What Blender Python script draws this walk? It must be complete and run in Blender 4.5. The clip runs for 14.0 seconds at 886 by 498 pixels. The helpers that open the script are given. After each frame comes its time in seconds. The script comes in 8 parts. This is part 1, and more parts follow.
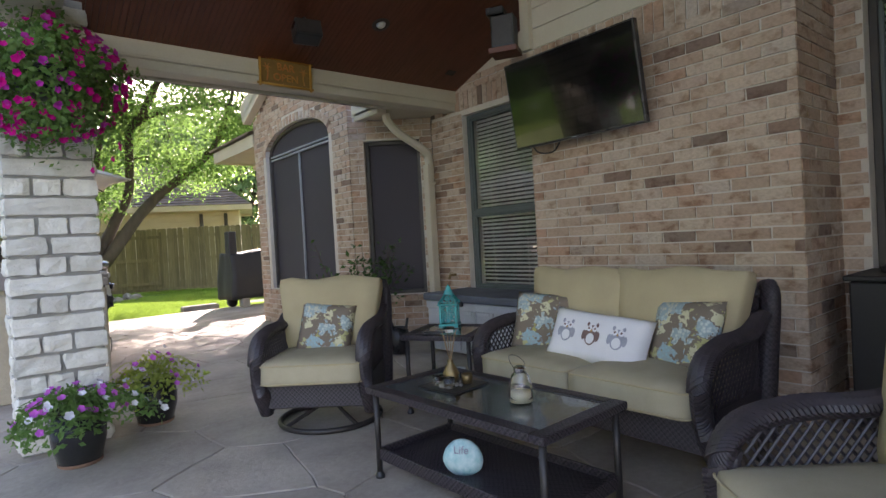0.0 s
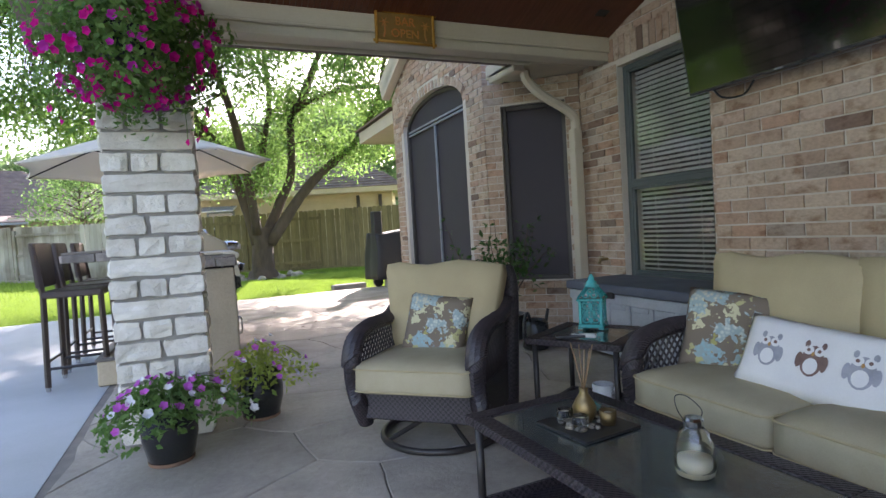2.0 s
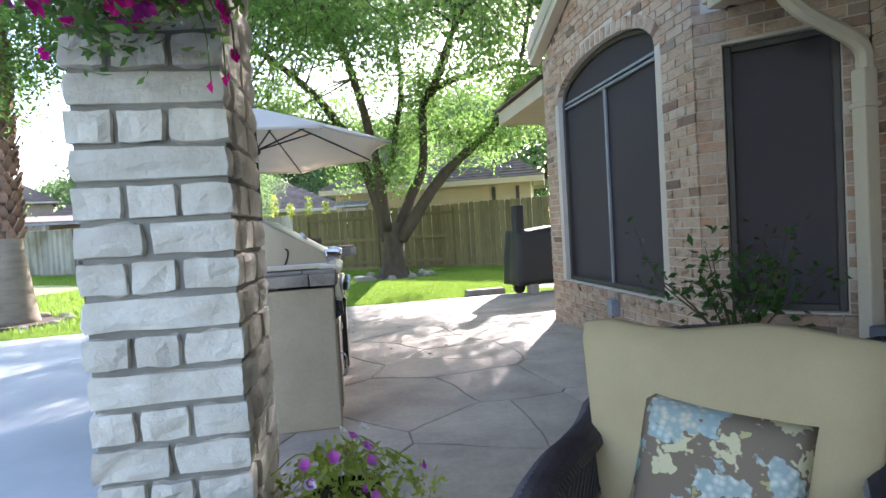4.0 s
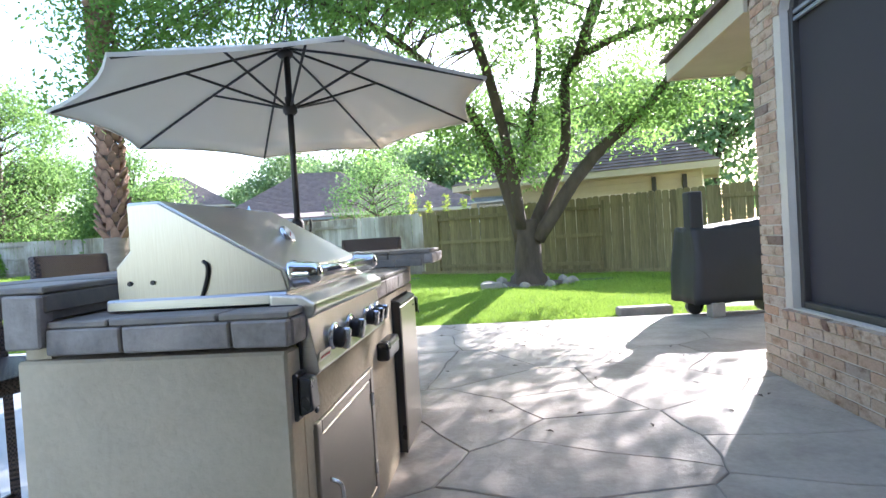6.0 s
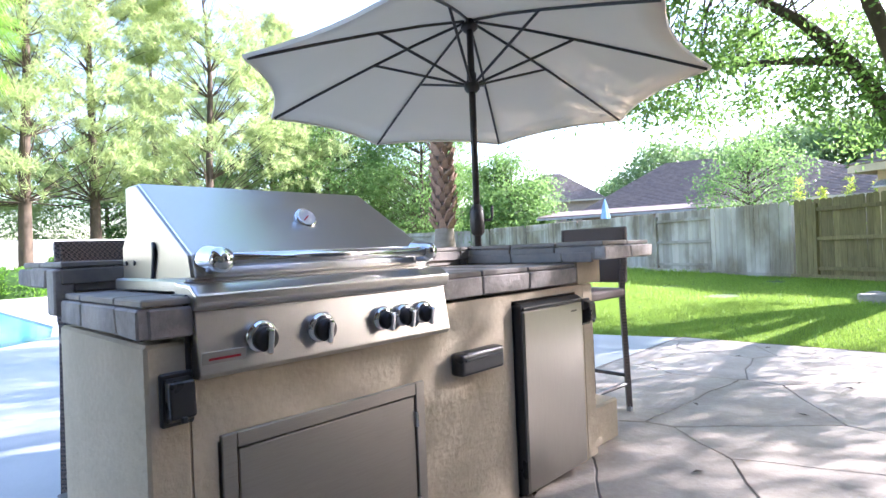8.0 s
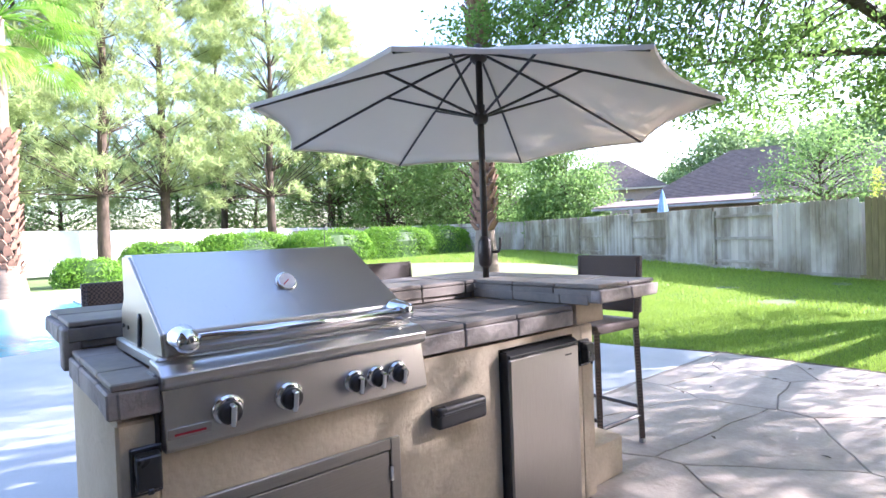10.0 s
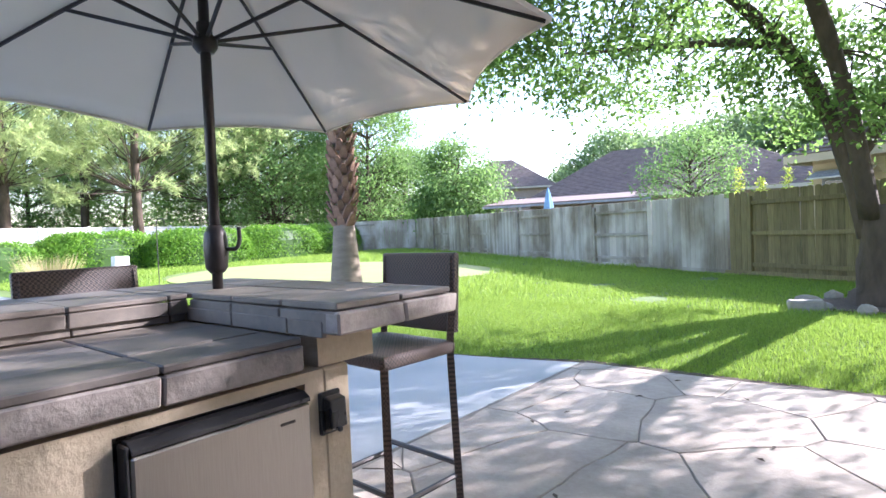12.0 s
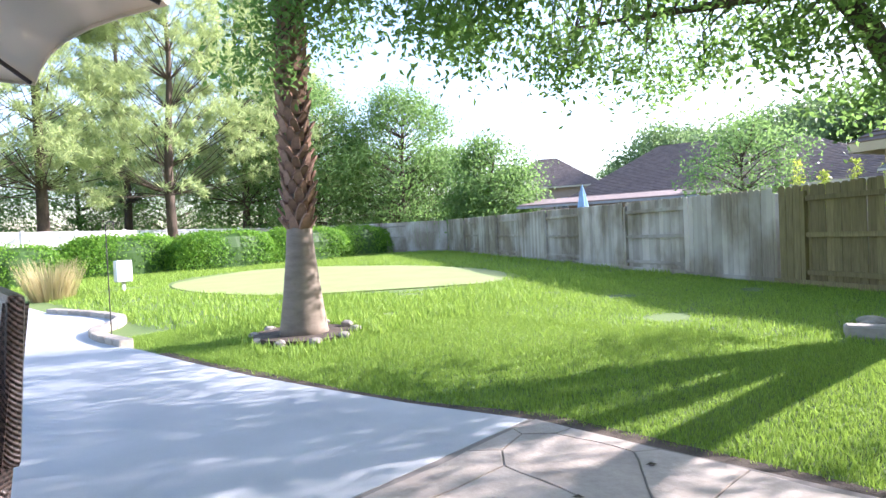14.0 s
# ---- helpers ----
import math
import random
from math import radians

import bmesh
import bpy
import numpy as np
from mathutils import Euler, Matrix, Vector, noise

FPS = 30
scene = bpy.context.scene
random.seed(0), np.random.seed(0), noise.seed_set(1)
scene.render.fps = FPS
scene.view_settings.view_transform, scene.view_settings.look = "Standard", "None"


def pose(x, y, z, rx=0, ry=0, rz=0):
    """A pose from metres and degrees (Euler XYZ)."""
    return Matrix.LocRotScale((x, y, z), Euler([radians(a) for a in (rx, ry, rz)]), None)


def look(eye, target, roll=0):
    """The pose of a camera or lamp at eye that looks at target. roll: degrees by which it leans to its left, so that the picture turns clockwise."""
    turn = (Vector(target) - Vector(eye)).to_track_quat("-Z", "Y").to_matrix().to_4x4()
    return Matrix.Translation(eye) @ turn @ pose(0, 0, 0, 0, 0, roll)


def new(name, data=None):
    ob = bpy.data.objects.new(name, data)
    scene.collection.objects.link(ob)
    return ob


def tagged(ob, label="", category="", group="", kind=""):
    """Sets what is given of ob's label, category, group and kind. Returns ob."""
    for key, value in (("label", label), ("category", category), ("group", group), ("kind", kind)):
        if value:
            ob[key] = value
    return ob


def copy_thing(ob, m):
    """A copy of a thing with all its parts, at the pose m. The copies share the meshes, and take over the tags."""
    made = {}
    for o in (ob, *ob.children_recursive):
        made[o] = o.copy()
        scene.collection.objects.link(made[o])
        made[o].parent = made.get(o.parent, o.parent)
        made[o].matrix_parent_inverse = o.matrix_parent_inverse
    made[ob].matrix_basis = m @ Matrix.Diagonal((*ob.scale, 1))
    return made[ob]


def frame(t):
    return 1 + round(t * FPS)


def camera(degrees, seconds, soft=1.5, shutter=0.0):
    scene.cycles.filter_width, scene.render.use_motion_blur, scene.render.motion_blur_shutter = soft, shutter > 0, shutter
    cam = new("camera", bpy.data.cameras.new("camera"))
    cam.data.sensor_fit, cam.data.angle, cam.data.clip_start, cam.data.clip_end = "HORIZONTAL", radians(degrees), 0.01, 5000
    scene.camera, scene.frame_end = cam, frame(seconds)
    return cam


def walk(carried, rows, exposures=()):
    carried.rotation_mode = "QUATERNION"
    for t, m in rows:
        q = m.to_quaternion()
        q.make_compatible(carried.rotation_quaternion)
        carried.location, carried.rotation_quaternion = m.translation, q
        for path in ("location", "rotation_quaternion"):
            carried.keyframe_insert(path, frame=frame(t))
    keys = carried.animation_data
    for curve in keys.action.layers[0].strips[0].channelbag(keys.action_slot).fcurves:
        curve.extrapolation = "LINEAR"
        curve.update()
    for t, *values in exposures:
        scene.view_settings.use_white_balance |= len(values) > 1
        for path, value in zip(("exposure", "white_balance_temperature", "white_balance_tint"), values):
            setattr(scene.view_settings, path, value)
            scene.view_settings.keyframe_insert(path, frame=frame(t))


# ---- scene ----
cam = camera(77.1, 14.0)
PATH = [
    (0, (0.358, -0.099, 1.087), (1.618, 1.454, 1.053), -3.2),
    (0.5, (0.548, -0.103, 1.088), (1.731, 1.509, 1.052), -3.3),
    (1, (0.635, -0.055, 1.083), (1.741, 1.611, 1.039), -3.4),
    (1.5, (0.732, 0.135, 1.066), (1.716, 1.875, 1.003), -3.4),
    (2, (0.894, 0.429, 1.065), (1.677, 2.268, 0.991), -3.4),
    (2.5, (1.073, 0.775, 1.1), (1.709, 2.67, 1.028), -3.5),
    (3, (1.259, 1.181, 1.11), (1.759, 3.117, 1.044), -3.5),
    (3.2, (1.331, 1.334, 1.133), (1.786, 3.28, 1.058), -3.5),
    (4.25, (1.19, 2.26, 1.16), (1.47, 4.24, 1.09), -3.35),
    (4.85, (1.335, 2.90, 1.177), (1.48, 4.895, 1.112), -3.2),
    (5.3, (1.568, 3.403, 1.178), (1.632, 5.401, 1.118), -3.1),
    (5.5, (1.581, 3.583, 1.158), (1.579, 5.582, 1.101), -3.2),
    (6, (1.661, 3.995, 1.115), (1.459, 5.985, 1.072), -3.5),
    (6.5, (1.826, 4.362, 1.087), (1.314, 6.295, 1.058), -3.4),
    (7, (2.058, 4.612, 1.044), (1.215, 6.425, 1.034), -3.3),
    (7.5, (2.263, 4.803, 1.034), (1.119, 6.444, 1.035), -2.7),
    (8, (2.466, 4.931, 1.038), (1.087, 6.379, 1.041), -2.3),
    (8.2, (2.548, 4.95, 1.061), (1.117, 6.347, 1.059), -2.2),
    (10.3, (2.702, 5.154, 1.307), (1.181, 6.452, 1.269), -2.1),
    (10.5, (2.666, 5.2, 1.315), (1.209, 6.569, 1.27), -2.1),
    (11, (2.579, 5.494, 1.271), (1.217, 6.957, 1.223), -2.5),
    (11.5, (2.484, 5.875, 1.239), (1.167, 7.379, 1.187), -2.3),
    (12, (2.406, 6.307, 1.224), (1.136, 7.851, 1.168), -2.4),
    (12.5, (2.396, 6.746, 1.208), (1.147, 8.307, 1.154), -2.4),
    (13, (2.39, 7.19, 1.216), (1.12, 8.735, 1.163), -2.5),
    (13.5, (2.383, 7.596, 1.23), (1.032, 9.07, 1.182), -2.6),
    (14, (2.315, 8.027, 1.217), (0.91, 9.45, 1.172), -2.6),
]
EXPOSURES = [(0, 2.4, 6800, 29), (3, 2.5, 6250, 24), (5.5, 2.6, 5850, 20), (7, 2.75, 5700, 22), (10.5, 2.7, 5700, 29), (12, 2.4, 5700, 26), (14, 2.17, 5850, 26)]
walk(cam, [(t, look(eye, target, roll)) for t, eye, target, roll in PATH], EXPOSURES)

# ---------------------------------------------------------------- light
TO_SUN = Vector((0.50, 0.866, 0.0)).normalized()
SUN_EL = radians(26)
sun_dir = Vector((TO_SUN.x * math.cos(SUN_EL), TO_SUN.y * math.cos(SUN_EL), math.sin(SUN_EL)))
world = bpy.data.worlds.new("sky")
scene.world = world
world.use_nodes = True
wn = world.node_tree.nodes
wl = world.node_tree.links
sky = wn.new("ShaderNodeTexSky")
sky.sky_type = "NISHITA"
sky.sun_disc = False
sky.sun_elevation = SUN_EL
sky.sun_rotation = math.atan2(TO_SUN.x, TO_SUN.y)
sky.air_density, sky.dust_density, sky.ozone_density = 1.2, 1.5, 1.0
bgn = wn["Background"]
bgn.inputs["Strength"].default_value = 0.13
wl.new(sky.outputs[0], bgn.inputs[0])
sun = new("sun", bpy.data.lights.new("sun", "SUN"))
sun.data.energy = 4.1
sun.data.angle = radians(0.53)
sun.data.color = (1.0, 0.95, 0.86)
sun.matrix_world = look(sun_dir * 60, (0, 0, 0))


# ---------------------------------------------------------------- materials
def nd(nt, kind, **sockets):
    n = nt.nodes.new(kind)
    for k, v in sockets.items():
        n.inputs[k.replace("_", " ")].default_value = v
    return n


def ramp(nt, fac, stops):
    r = nt.nodes.new("ShaderNodeValToRGB")
    e = r.color_ramp.elements
    while len(e) < len(stops):
        e.new(0.5)
    for el, (p, c) in zip(e, stops):
        el.position, el.color = p, (*c, 1)
    nt.links.new(fac, r.inputs[0])
    return r.outputs[0]


def mixed(nt, fac, a, b, mode="MIX"):
    m = nt.nodes.new("ShaderNodeMix")
    m.data_type, m.blend_type = "RGBA", mode
    for sock, v in ((m.inputs[0], fac), (m.inputs[6], a), (m.inputs[7], b)):
        if isinstance(v, bpy.types.NodeSocket):
            nt.links.new(v, sock)
        elif isinstance(v, tuple):
            sock.default_value = (*v, 1)
        else:
            sock.default_value = v
    return m.outputs[2]


def coords(nt, scale=(1, 1, 1), world_space=False):
    m = nt.nodes.new("ShaderNodeMapping")
    m.inputs["Scale"].default_value = scale
    if world_space:
        g = nt.nodes.new("ShaderNodeNewGeometry")
        nt.links.new(g.outputs["Position"], m.inputs[0])
    else:
        t = nt.nodes.new("ShaderNodeTexCoord")
        nt.links.new(t.outputs["Object"], m.inputs[0])
    return m.outputs[0]


def noise_of(nt, co, scale, detail=4.0, rough=0.55):
    n = nd(nt, "ShaderNodeTexNoise", Scale=scale, Detail=detail, Roughness=rough)
    nt.links.new(co, n.inputs["Vector"])
    return n.outputs[0]


def start(name):
    m = bpy.data.materials.new(name)
    m.use_nodes = True
    return m, m.node_tree, m.node_tree.nodes["Principled BSDF"]


def bumped(nt, bsdf, height, strength, dist=0.01):
    b = nt.nodes.new("ShaderNodeBump")
    b.inputs["Strength"].default_value, b.inputs["Distance"].default_value = strength, dist
    nt.links.new(height, b.inputs["Height"])
    nt.links.new(b.outputs[0], bsdf.inputs["Normal"])


def plain(name, a, b=None, scale=6.0, fine=60.0, rough=0.6, metal=0.0, bump=0.2, stretch=(1, 1, 1), world_space=False, spread=0.0, coat=0.0, dist=0.004):
    """Two colours mixed by coarse and fine noise, with fine relief; spread: shift from piece to piece."""
    m, nt, p = start(name)
    b = b or tuple(c * 0.7 for c in a)
    co = coords(nt, stretch, world_space)
    n1, n2 = noise_of(nt, co, scale), noise_of(nt, co, fine, 6.0, 0.65)
    f = nt.nodes.new("ShaderNodeMath")
    f.operation = "MULTIPLY_ADD"
    nt.links.new(n2, f.inputs[0])
    f.inputs[1].default_value = 0.5
    nt.links.new(n1, f.inputs[2])
    col = ramp(nt, f.outputs[0], [(0.5, a), (1.0, b)])
    if spread:
        oi = nt.nodes.new("ShaderNodeObjectInfo")
        k = nt.nodes.new("ShaderNodeMapRange")
        nt.links.new(oi.outputs["Random"], k.inputs[0])
        k.inputs[3].default_value, k.inputs[4].default_value = 1 - spread, 1 + spread
        hs = nd(nt, "ShaderNodeHueSaturation")
        nt.links.new(col, hs.inputs["Color"])
        nt.links.new(k.outputs[0], hs.inputs["Value"])
        col = hs.outputs[0]
    nt.links.new(col, p.inputs["Base Color"])
    rr = nt.nodes.new("ShaderNodeMapRange")
    nt.links.new(n1, rr.inputs[0])
    rr.inputs[3].default_value, rr.inputs[4].default_value = max(0.03, rough - 0.1), min(1, rough + 0.12)
    nt.links.new(rr.outputs[0], p.inputs["Roughness"])
    p.inputs["Metallic"].default_value = metal
    p.inputs["Coat Weight"].default_value = coat
    if bump:
        bumped(nt, p, f.outputs[0], bump, dist)
    return m


def brick_mat(name, stops, stain, fine=45.0):
    m, nt, p = start(name)
    oi = nt.nodes.new("ShaderNodeObjectInfo")
    isl = nt.nodes.new("ShaderNodeNewGeometry")
    add = nt.nodes.new("ShaderNodeMath")
    add.operation = "ADD"
    nt.links.new(oi.outputs["Random"], add.inputs[0])
    nt.links.new(isl.outputs["Random Per Island"], add.inputs[1])
    fr = nt.nodes.new("ShaderNodeMath")
    fr.operation = "FRACT"
    nt.links.new(add.outputs[0], fr.inputs[0])
    base = ramp(nt, fr.outputs[0], stops)
    co = coords(nt, (1, 1, 1.6), True)
    n1 = noise_of(nt, co, 9.0, 5.0, 0.6)
    n2 = noise_of(nt, co, fine, 6.0, 0.7)
    mask = ramp(nt, n1, [(0.52, (0, 0, 0)), (0.68, (1, 1, 1))])
    col = mixed(nt, mask, base, stain, "MULTIPLY")
    col = mixed(nt, ramp(nt, n2, [(0.35, (0.75, 0.75, 0.75)), (0.7, (1.12, 1.12, 1.12))]), (0, 0, 0), col, "MIX")
    col2 = mixed(nt, 0.65, base, col)
    nt.links.new(mixed(nt, 0.15, col, col2), p.inputs["Base Color"])
    p.inputs["Roughness"].default_value = 0.9
    bumped(nt, p, n2, 0.5, 0.004)
    return m


def wood_mat(name, a, b, grey=None, axis=2, ring=30.0):
    m, nt, p = start(name)
    st = [14, 14, 14]
    st[axis] = 0.9
    oi = nt.nodes.new("ShaderNodeObjectInfo")
    t = nt.nodes.new("ShaderNodeTexCoord")
    vm = nt.nodes.new("ShaderNodeVectorMath")
    vm.operation = "MULTIPLY_ADD"
    nt.links.new(oi.outputs["Random"], vm.inputs[1])
    vm.inputs[0].default_value = (7.0, 5.0, 9.0)
    nt.links.new(t.outputs["Object"], vm.inputs[2])
    mp = nt.nodes.new("ShaderNodeMapping")
    mp.inputs["Scale"].default_value = st
    nt.links.new(vm.outputs[0], mp.inputs[0])
    g = noise_of(nt, mp.outputs[0], 3.0, 6.0, 0.65)
    col = ramp(nt, g, [(0.3, b), (0.7, a)])
    if grey:
        w = coords(nt, (1, 1, 0.6), True)
        col = mixed(nt, ramp(nt, noise_of(nt, w, 0.9, 4.0), [(0.42, (0, 0, 0)), (0.62, (1, 1, 1))]), col, grey)
    hs = nd(nt, "ShaderNodeHueSaturation")
    k = nt.nodes.new("ShaderNodeMapRange")
    nt.links.new(oi.outputs["Random"], k.inputs[0])
    k.inputs[3].default_value, k.inputs[4].default_value = 0.75, 1.2
    nt.links.new(col, hs.inputs["Color"])
    nt.links.new(k.outputs[0], hs.inputs["Value"])
    nt.links.new(hs.outputs[0], p.inputs["Base Color"])
    p.inputs["Roughness"].default_value = 0.85
    bumped(nt, p, g, 0.5, 0.004)
    return m


def leaf_mat(name, dark, light, trans=0.45, rough=0.5):
    m, nt, p = start(name)
    g = nt.nodes.new("ShaderNodeNewGeometry")
    col = ramp(nt, g.outputs["Random Per Island"], [(0.0, dark), (1.0, light)])
    nt.links.new(col, p.inputs["Base Color"])
    p.inputs["Roughness"].default_value = rough
    p.inputs["Specular IOR Level"].default_value = 0.22
    tr = nt.nodes.new("ShaderNodeBsdfTranslucent")
    tc = mixed(nt, 0.5, col, tuple(min(1, c * 2.2) for c in light))
    nt.links.new(tc, tr.inputs[0])
    ms = nt.nodes.new("ShaderNodeMixShader")
    ms.inputs[0].default_value = trans
    nt.links.new(p.outputs[0], ms.inputs[1])
    nt.links.new(tr.outputs[0], ms.inputs[2])
    nt.links.new(ms.outputs[0], nt.nodes["Material Output"].inputs[0])
    return m


def wicker_mat(name, a, b, scale=90.0):
    """Flat strands that pass over and under each other."""
    m, nt, p = start(name)
    co = coords(nt)
    ck = nd(nt, "ShaderNodeTexChecker", Scale=scale)
    nt.links.new(co, ck.inputs[0])
    wv = nd(nt, "ShaderNodeTexWave", Scale=scale * 0.5, Distortion=0.6)
    wv.bands_direction = "DIAGONAL"
    nt.links.new(co, wv.inputs[0])
    h = nt.nodes.new("ShaderNodeMath")
    h.operation = "MULTIPLY_ADD"
    nt.links.new(wv.outputs["Fac"], h.inputs[0])
    h.inputs[1].default_value = 0.6
    nt.links.new(ck.outputs["Fac"], h.inputs[2])
    nt.links.new(ramp(nt, h.outputs[0], [(0.1, b), (1.1, a)]), p.inputs["Base Color"])
    p.inputs["Roughness"].default_value = 0.42
    bumped(nt, p, h.outputs[0], 0.8, 0.004)
    return m


def floral_mat(name):
    """Brown cushion fabric with pale blue and cream blossoms and olive leaves."""
    m, nt, p = start(name)
    co = coords(nt)
    v = nd(nt, "ShaderNodeTexVoronoi", Scale=8.5)
    wob = mixed(nt, 0.12, co, noise_col(nt, co, 30.0))
    nt.links.new(wob, v.inputs["Vector"])
    v2 = nd(nt, "ShaderNodeTexVoronoi", Scale=14.0)
    nt.links.new(wob, v2.inputs["Vector"])
    v3 = nd(nt, "ShaderNodeTexVoronoi", Scale=60.0)
    nt.links.new(co, v3.inputs["Vector"])
    brown = (0.20, 0.155, 0.115)
    sep = nt.nodes.new("ShaderNodeSeparateColor")
    nt.links.new(v.outputs["Color"], sep.inputs[0])
    bloom = ramp(nt, sep.outputs[0], [(0.3, (0.27, 0.45, 0.5)), (0.55, (0.6, 0.66, 0.62)), (0.8, (0.62, 0.56, 0.4))])
    petals = mixed(nt, ramp(nt, v3.outputs["Distance"], [(0.1, (0, 0, 0)), (0.6, (1, 1, 1))]), bloom, (0.3, 0.38, 0.38))
    sep2 = nt.nodes.new("ShaderNodeSeparateColor")
    nt.links.new(v2.outputs["Color"], sep2.inputs[0])
    leaf = ramp(nt, sep2.outputs[1], [(0.27, brown), (0.31, (0.38, 0.35, 0.12)), (0.74, (0.58, 0.54, 0.34))])
    lm = ramp(nt, v2.outputs["Distance"], [(0.36, (1, 1, 1)), (0.42, (0, 0, 0))])
    c1 = mixed(nt, lm, brown, leaf)
    fm = ramp(nt, v.outputs["Distance"], [(0.44, (1, 1, 1)), (0.49, (0, 0, 0))])
    on = ramp(nt, sep.outputs[1], [(0.26, (0, 0, 0)), (0.30, (1, 1, 1))])
    c2 = mixed(nt, mixed(nt, 1.0, fm, on, "MULTIPLY"), c1, petals)
    nt.links.new(c2, p.inputs["Base Color"])
    p.inputs["Roughness"].default_value = 0.9
    bumped(nt, p, noise_of(nt, co, 220.0), 0.25, 0.002)
    return m


def noise_col(nt, co, scale):
    n = nd(nt, "ShaderNodeTexNoise", Scale=scale)
    nt.links.new(co, n.inputs["Vector"])
    return n.outputs["Color"]


def glass_mat(name, tint=(1, 1, 1), rough=0.0):
    m, nt, p = start(name)
    p.inputs["Base Color"].default_value = (*tint, 1)
    p.inputs["Transmission Weight"].default_value = 1.0
    p.inputs["Roughness"].default_value = rough
    p.inputs["IOR"].default_value = 1.45
    return m


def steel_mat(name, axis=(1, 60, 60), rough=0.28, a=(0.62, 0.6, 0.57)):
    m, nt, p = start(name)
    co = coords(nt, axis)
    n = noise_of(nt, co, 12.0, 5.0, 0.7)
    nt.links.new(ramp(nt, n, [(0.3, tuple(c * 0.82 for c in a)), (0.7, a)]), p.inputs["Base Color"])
    p.inputs["Metallic"].default_value = 1.0
    r = nt.nodes.new("ShaderNodeMapRange")
    nt.links.new(n, r.inputs[0])
    r.inputs[3].default_value, r.inputs[4].default_value = rough - 0.06, rough + 0.1
    nt.links.new(r.outputs[0], p.inputs["Roughness"])
    p.inputs["Anisotropic"].default_value = 0.4
    bumped(nt, p, n, 0.06, 0.001)
    return m


BRICK = brick_mat("weathered_brick", [(0.0, (0.42, 0.285, 0.20)), (0.22, (0.50, 0.36, 0.255)), (0.42, (0.55, 0.425, 0.315)), (0.60, (0.44, 0.31, 0.22)),
                                      (0.74, (0.48, 0.29, 0.19)), (0.90, (0.53, 0.43, 0.34)), (0.955, (0.20, 0.13, 0.095)), (1.0, (0.27, 0.17, 0.12))], (0.55, 0.44, 0.37))
MORTAR = plain("mortar", (0.62, 0.55, 0.46), (0.52, 0.46, 0.38), 5, 80, 0.95, bump=0.4, world_space=True)
LIME = plain("white_limestone", (0.83, 0.785, 0.70), (0.62, 0.57, 0.48), 7, 20, 0.9, bump=1.0, spread=0.08, world_space=True, dist=0.022)
LIME_MORTAR = plain("grey_mortar", (0.34, 0.32, 0.29), (0.25, 0.235, 0.21), 8, 70, 0.95, bump=0.4, world_space=True)
FLAG = plain("stamped_concrete", (0.50, 0.43, 0.35), (0.30, 0.248, 0.198), 2.2, 26, 0.7, bump=0.9, spread=0.10, world_space=True, dist=0.01)
JOINT = plain("dark_joint", (0.26, 0.225, 0.19), (0.18, 0.155, 0.13), 6, 60, 0.95, world_space=True)
CONCRETE = plain("pale_concrete", (0.47, 0.48, 0.475), (0.38, 0.39, 0.385), 1.2, 90, 0.85, bump=0.35, world_space=True, dist=0.006)
STUCCO = plain("beige_stucco", (0.52, 0.44, 0.315), (0.41, 0.34, 0.24), 3, 48, 0.92, bump=1.0, world_space=True, dist=0.008)
SLATE = plain("slate_tile", (0.13, 0.115, 0.105), (0.25, 0.21, 0.165), 4, 30, 0.6, bump=0.5, spread=0.25, world_space=True, dist=0.006)
SLATE_EDGE = plain("split_slate", (0.43, 0.375, 0.325), (0.18, 0.155, 0.14), 7, 24, 0.7, bump=1.0, spread=0.38, world_space=True, dist=0.012)
STEEL = steel_mat("brushed_steel")
# Two browner steels: the dim reflection of the shaded patio is in their colour.
STEEL_V = steel_mat("brushed_steel_upright_dimmed", (60, 60, 1), 0.32, (0.43, 0.40, 0.35))
STEEL_DOOR = steel_mat("brushed_steel_door_dimmed", (60, 1, 60), 0.34, (0.42, 0.385, 0.33))
CHROME = plain("polished_chrome", (0.75, 0.75, 0.75), (0.68, 0.68, 0.68), 3, 20, 0.12, 1.0, 0)
BLACK_PLASTIC = plain("black_plastic", (0.018, 0.018, 0.019), (0.03, 0.03, 0.03), 5, 60, 0.28, bump=0.05)
BLACK_METAL = plain("dark_bronze_metal", (0.028, 0.024, 0.023), (0.05, 0.043, 0.04), 8, 80, 0.42, 0.3, 0.15)
WICKER = wicker_mat("dark_wicker", (0.058, 0.044, 0.050), (0.009, 0.0075, 0.0085), 78.0)
STRAND = plain("dark_strand", (0.06, 0.047, 0.05), (0.03, 0.024, 0.026), 20, 90, 0.4, bump=0.3)
STOOL_WICKER = wicker_mat("brown_wicker", (0.12, 0.082, 0.066), (0.014, 0.010, 0.0085), 105.0)
CUSHION = plain("khaki_cushion", (0.47, 0.385, 0.225), (0.39, 0.315, 0.185), 4, 190, 0.92, bump=0.35, world_space=True, dist=0.002)
CUSHION_SEAT = plain("khaki_seat_cushion", (0.46, 0.395, 0.265), (0.37, 0.315, 0.205), 5, 190, 0.92, bump=0.35, world_space=True, dist=0.002)
FLORAL = floral_mat("floral_fabric")
WHITE_CLOTH = plain("white_cotton", (0.80, 0.78, 0.77), (0.70, 0.68, 0.68), 5, 160, 0.9, bump=0.25)
CANVAS = plain("cream_canvas", (0.76, 0.72, 0.65), (0.70, 0.66, 0.59), 2.5, 200, 0.9, bump=0.15)
cnt = CANVAS.node_tree
cloth_tr = cnt.nodes.new("ShaderNodeBsdfTranslucent")
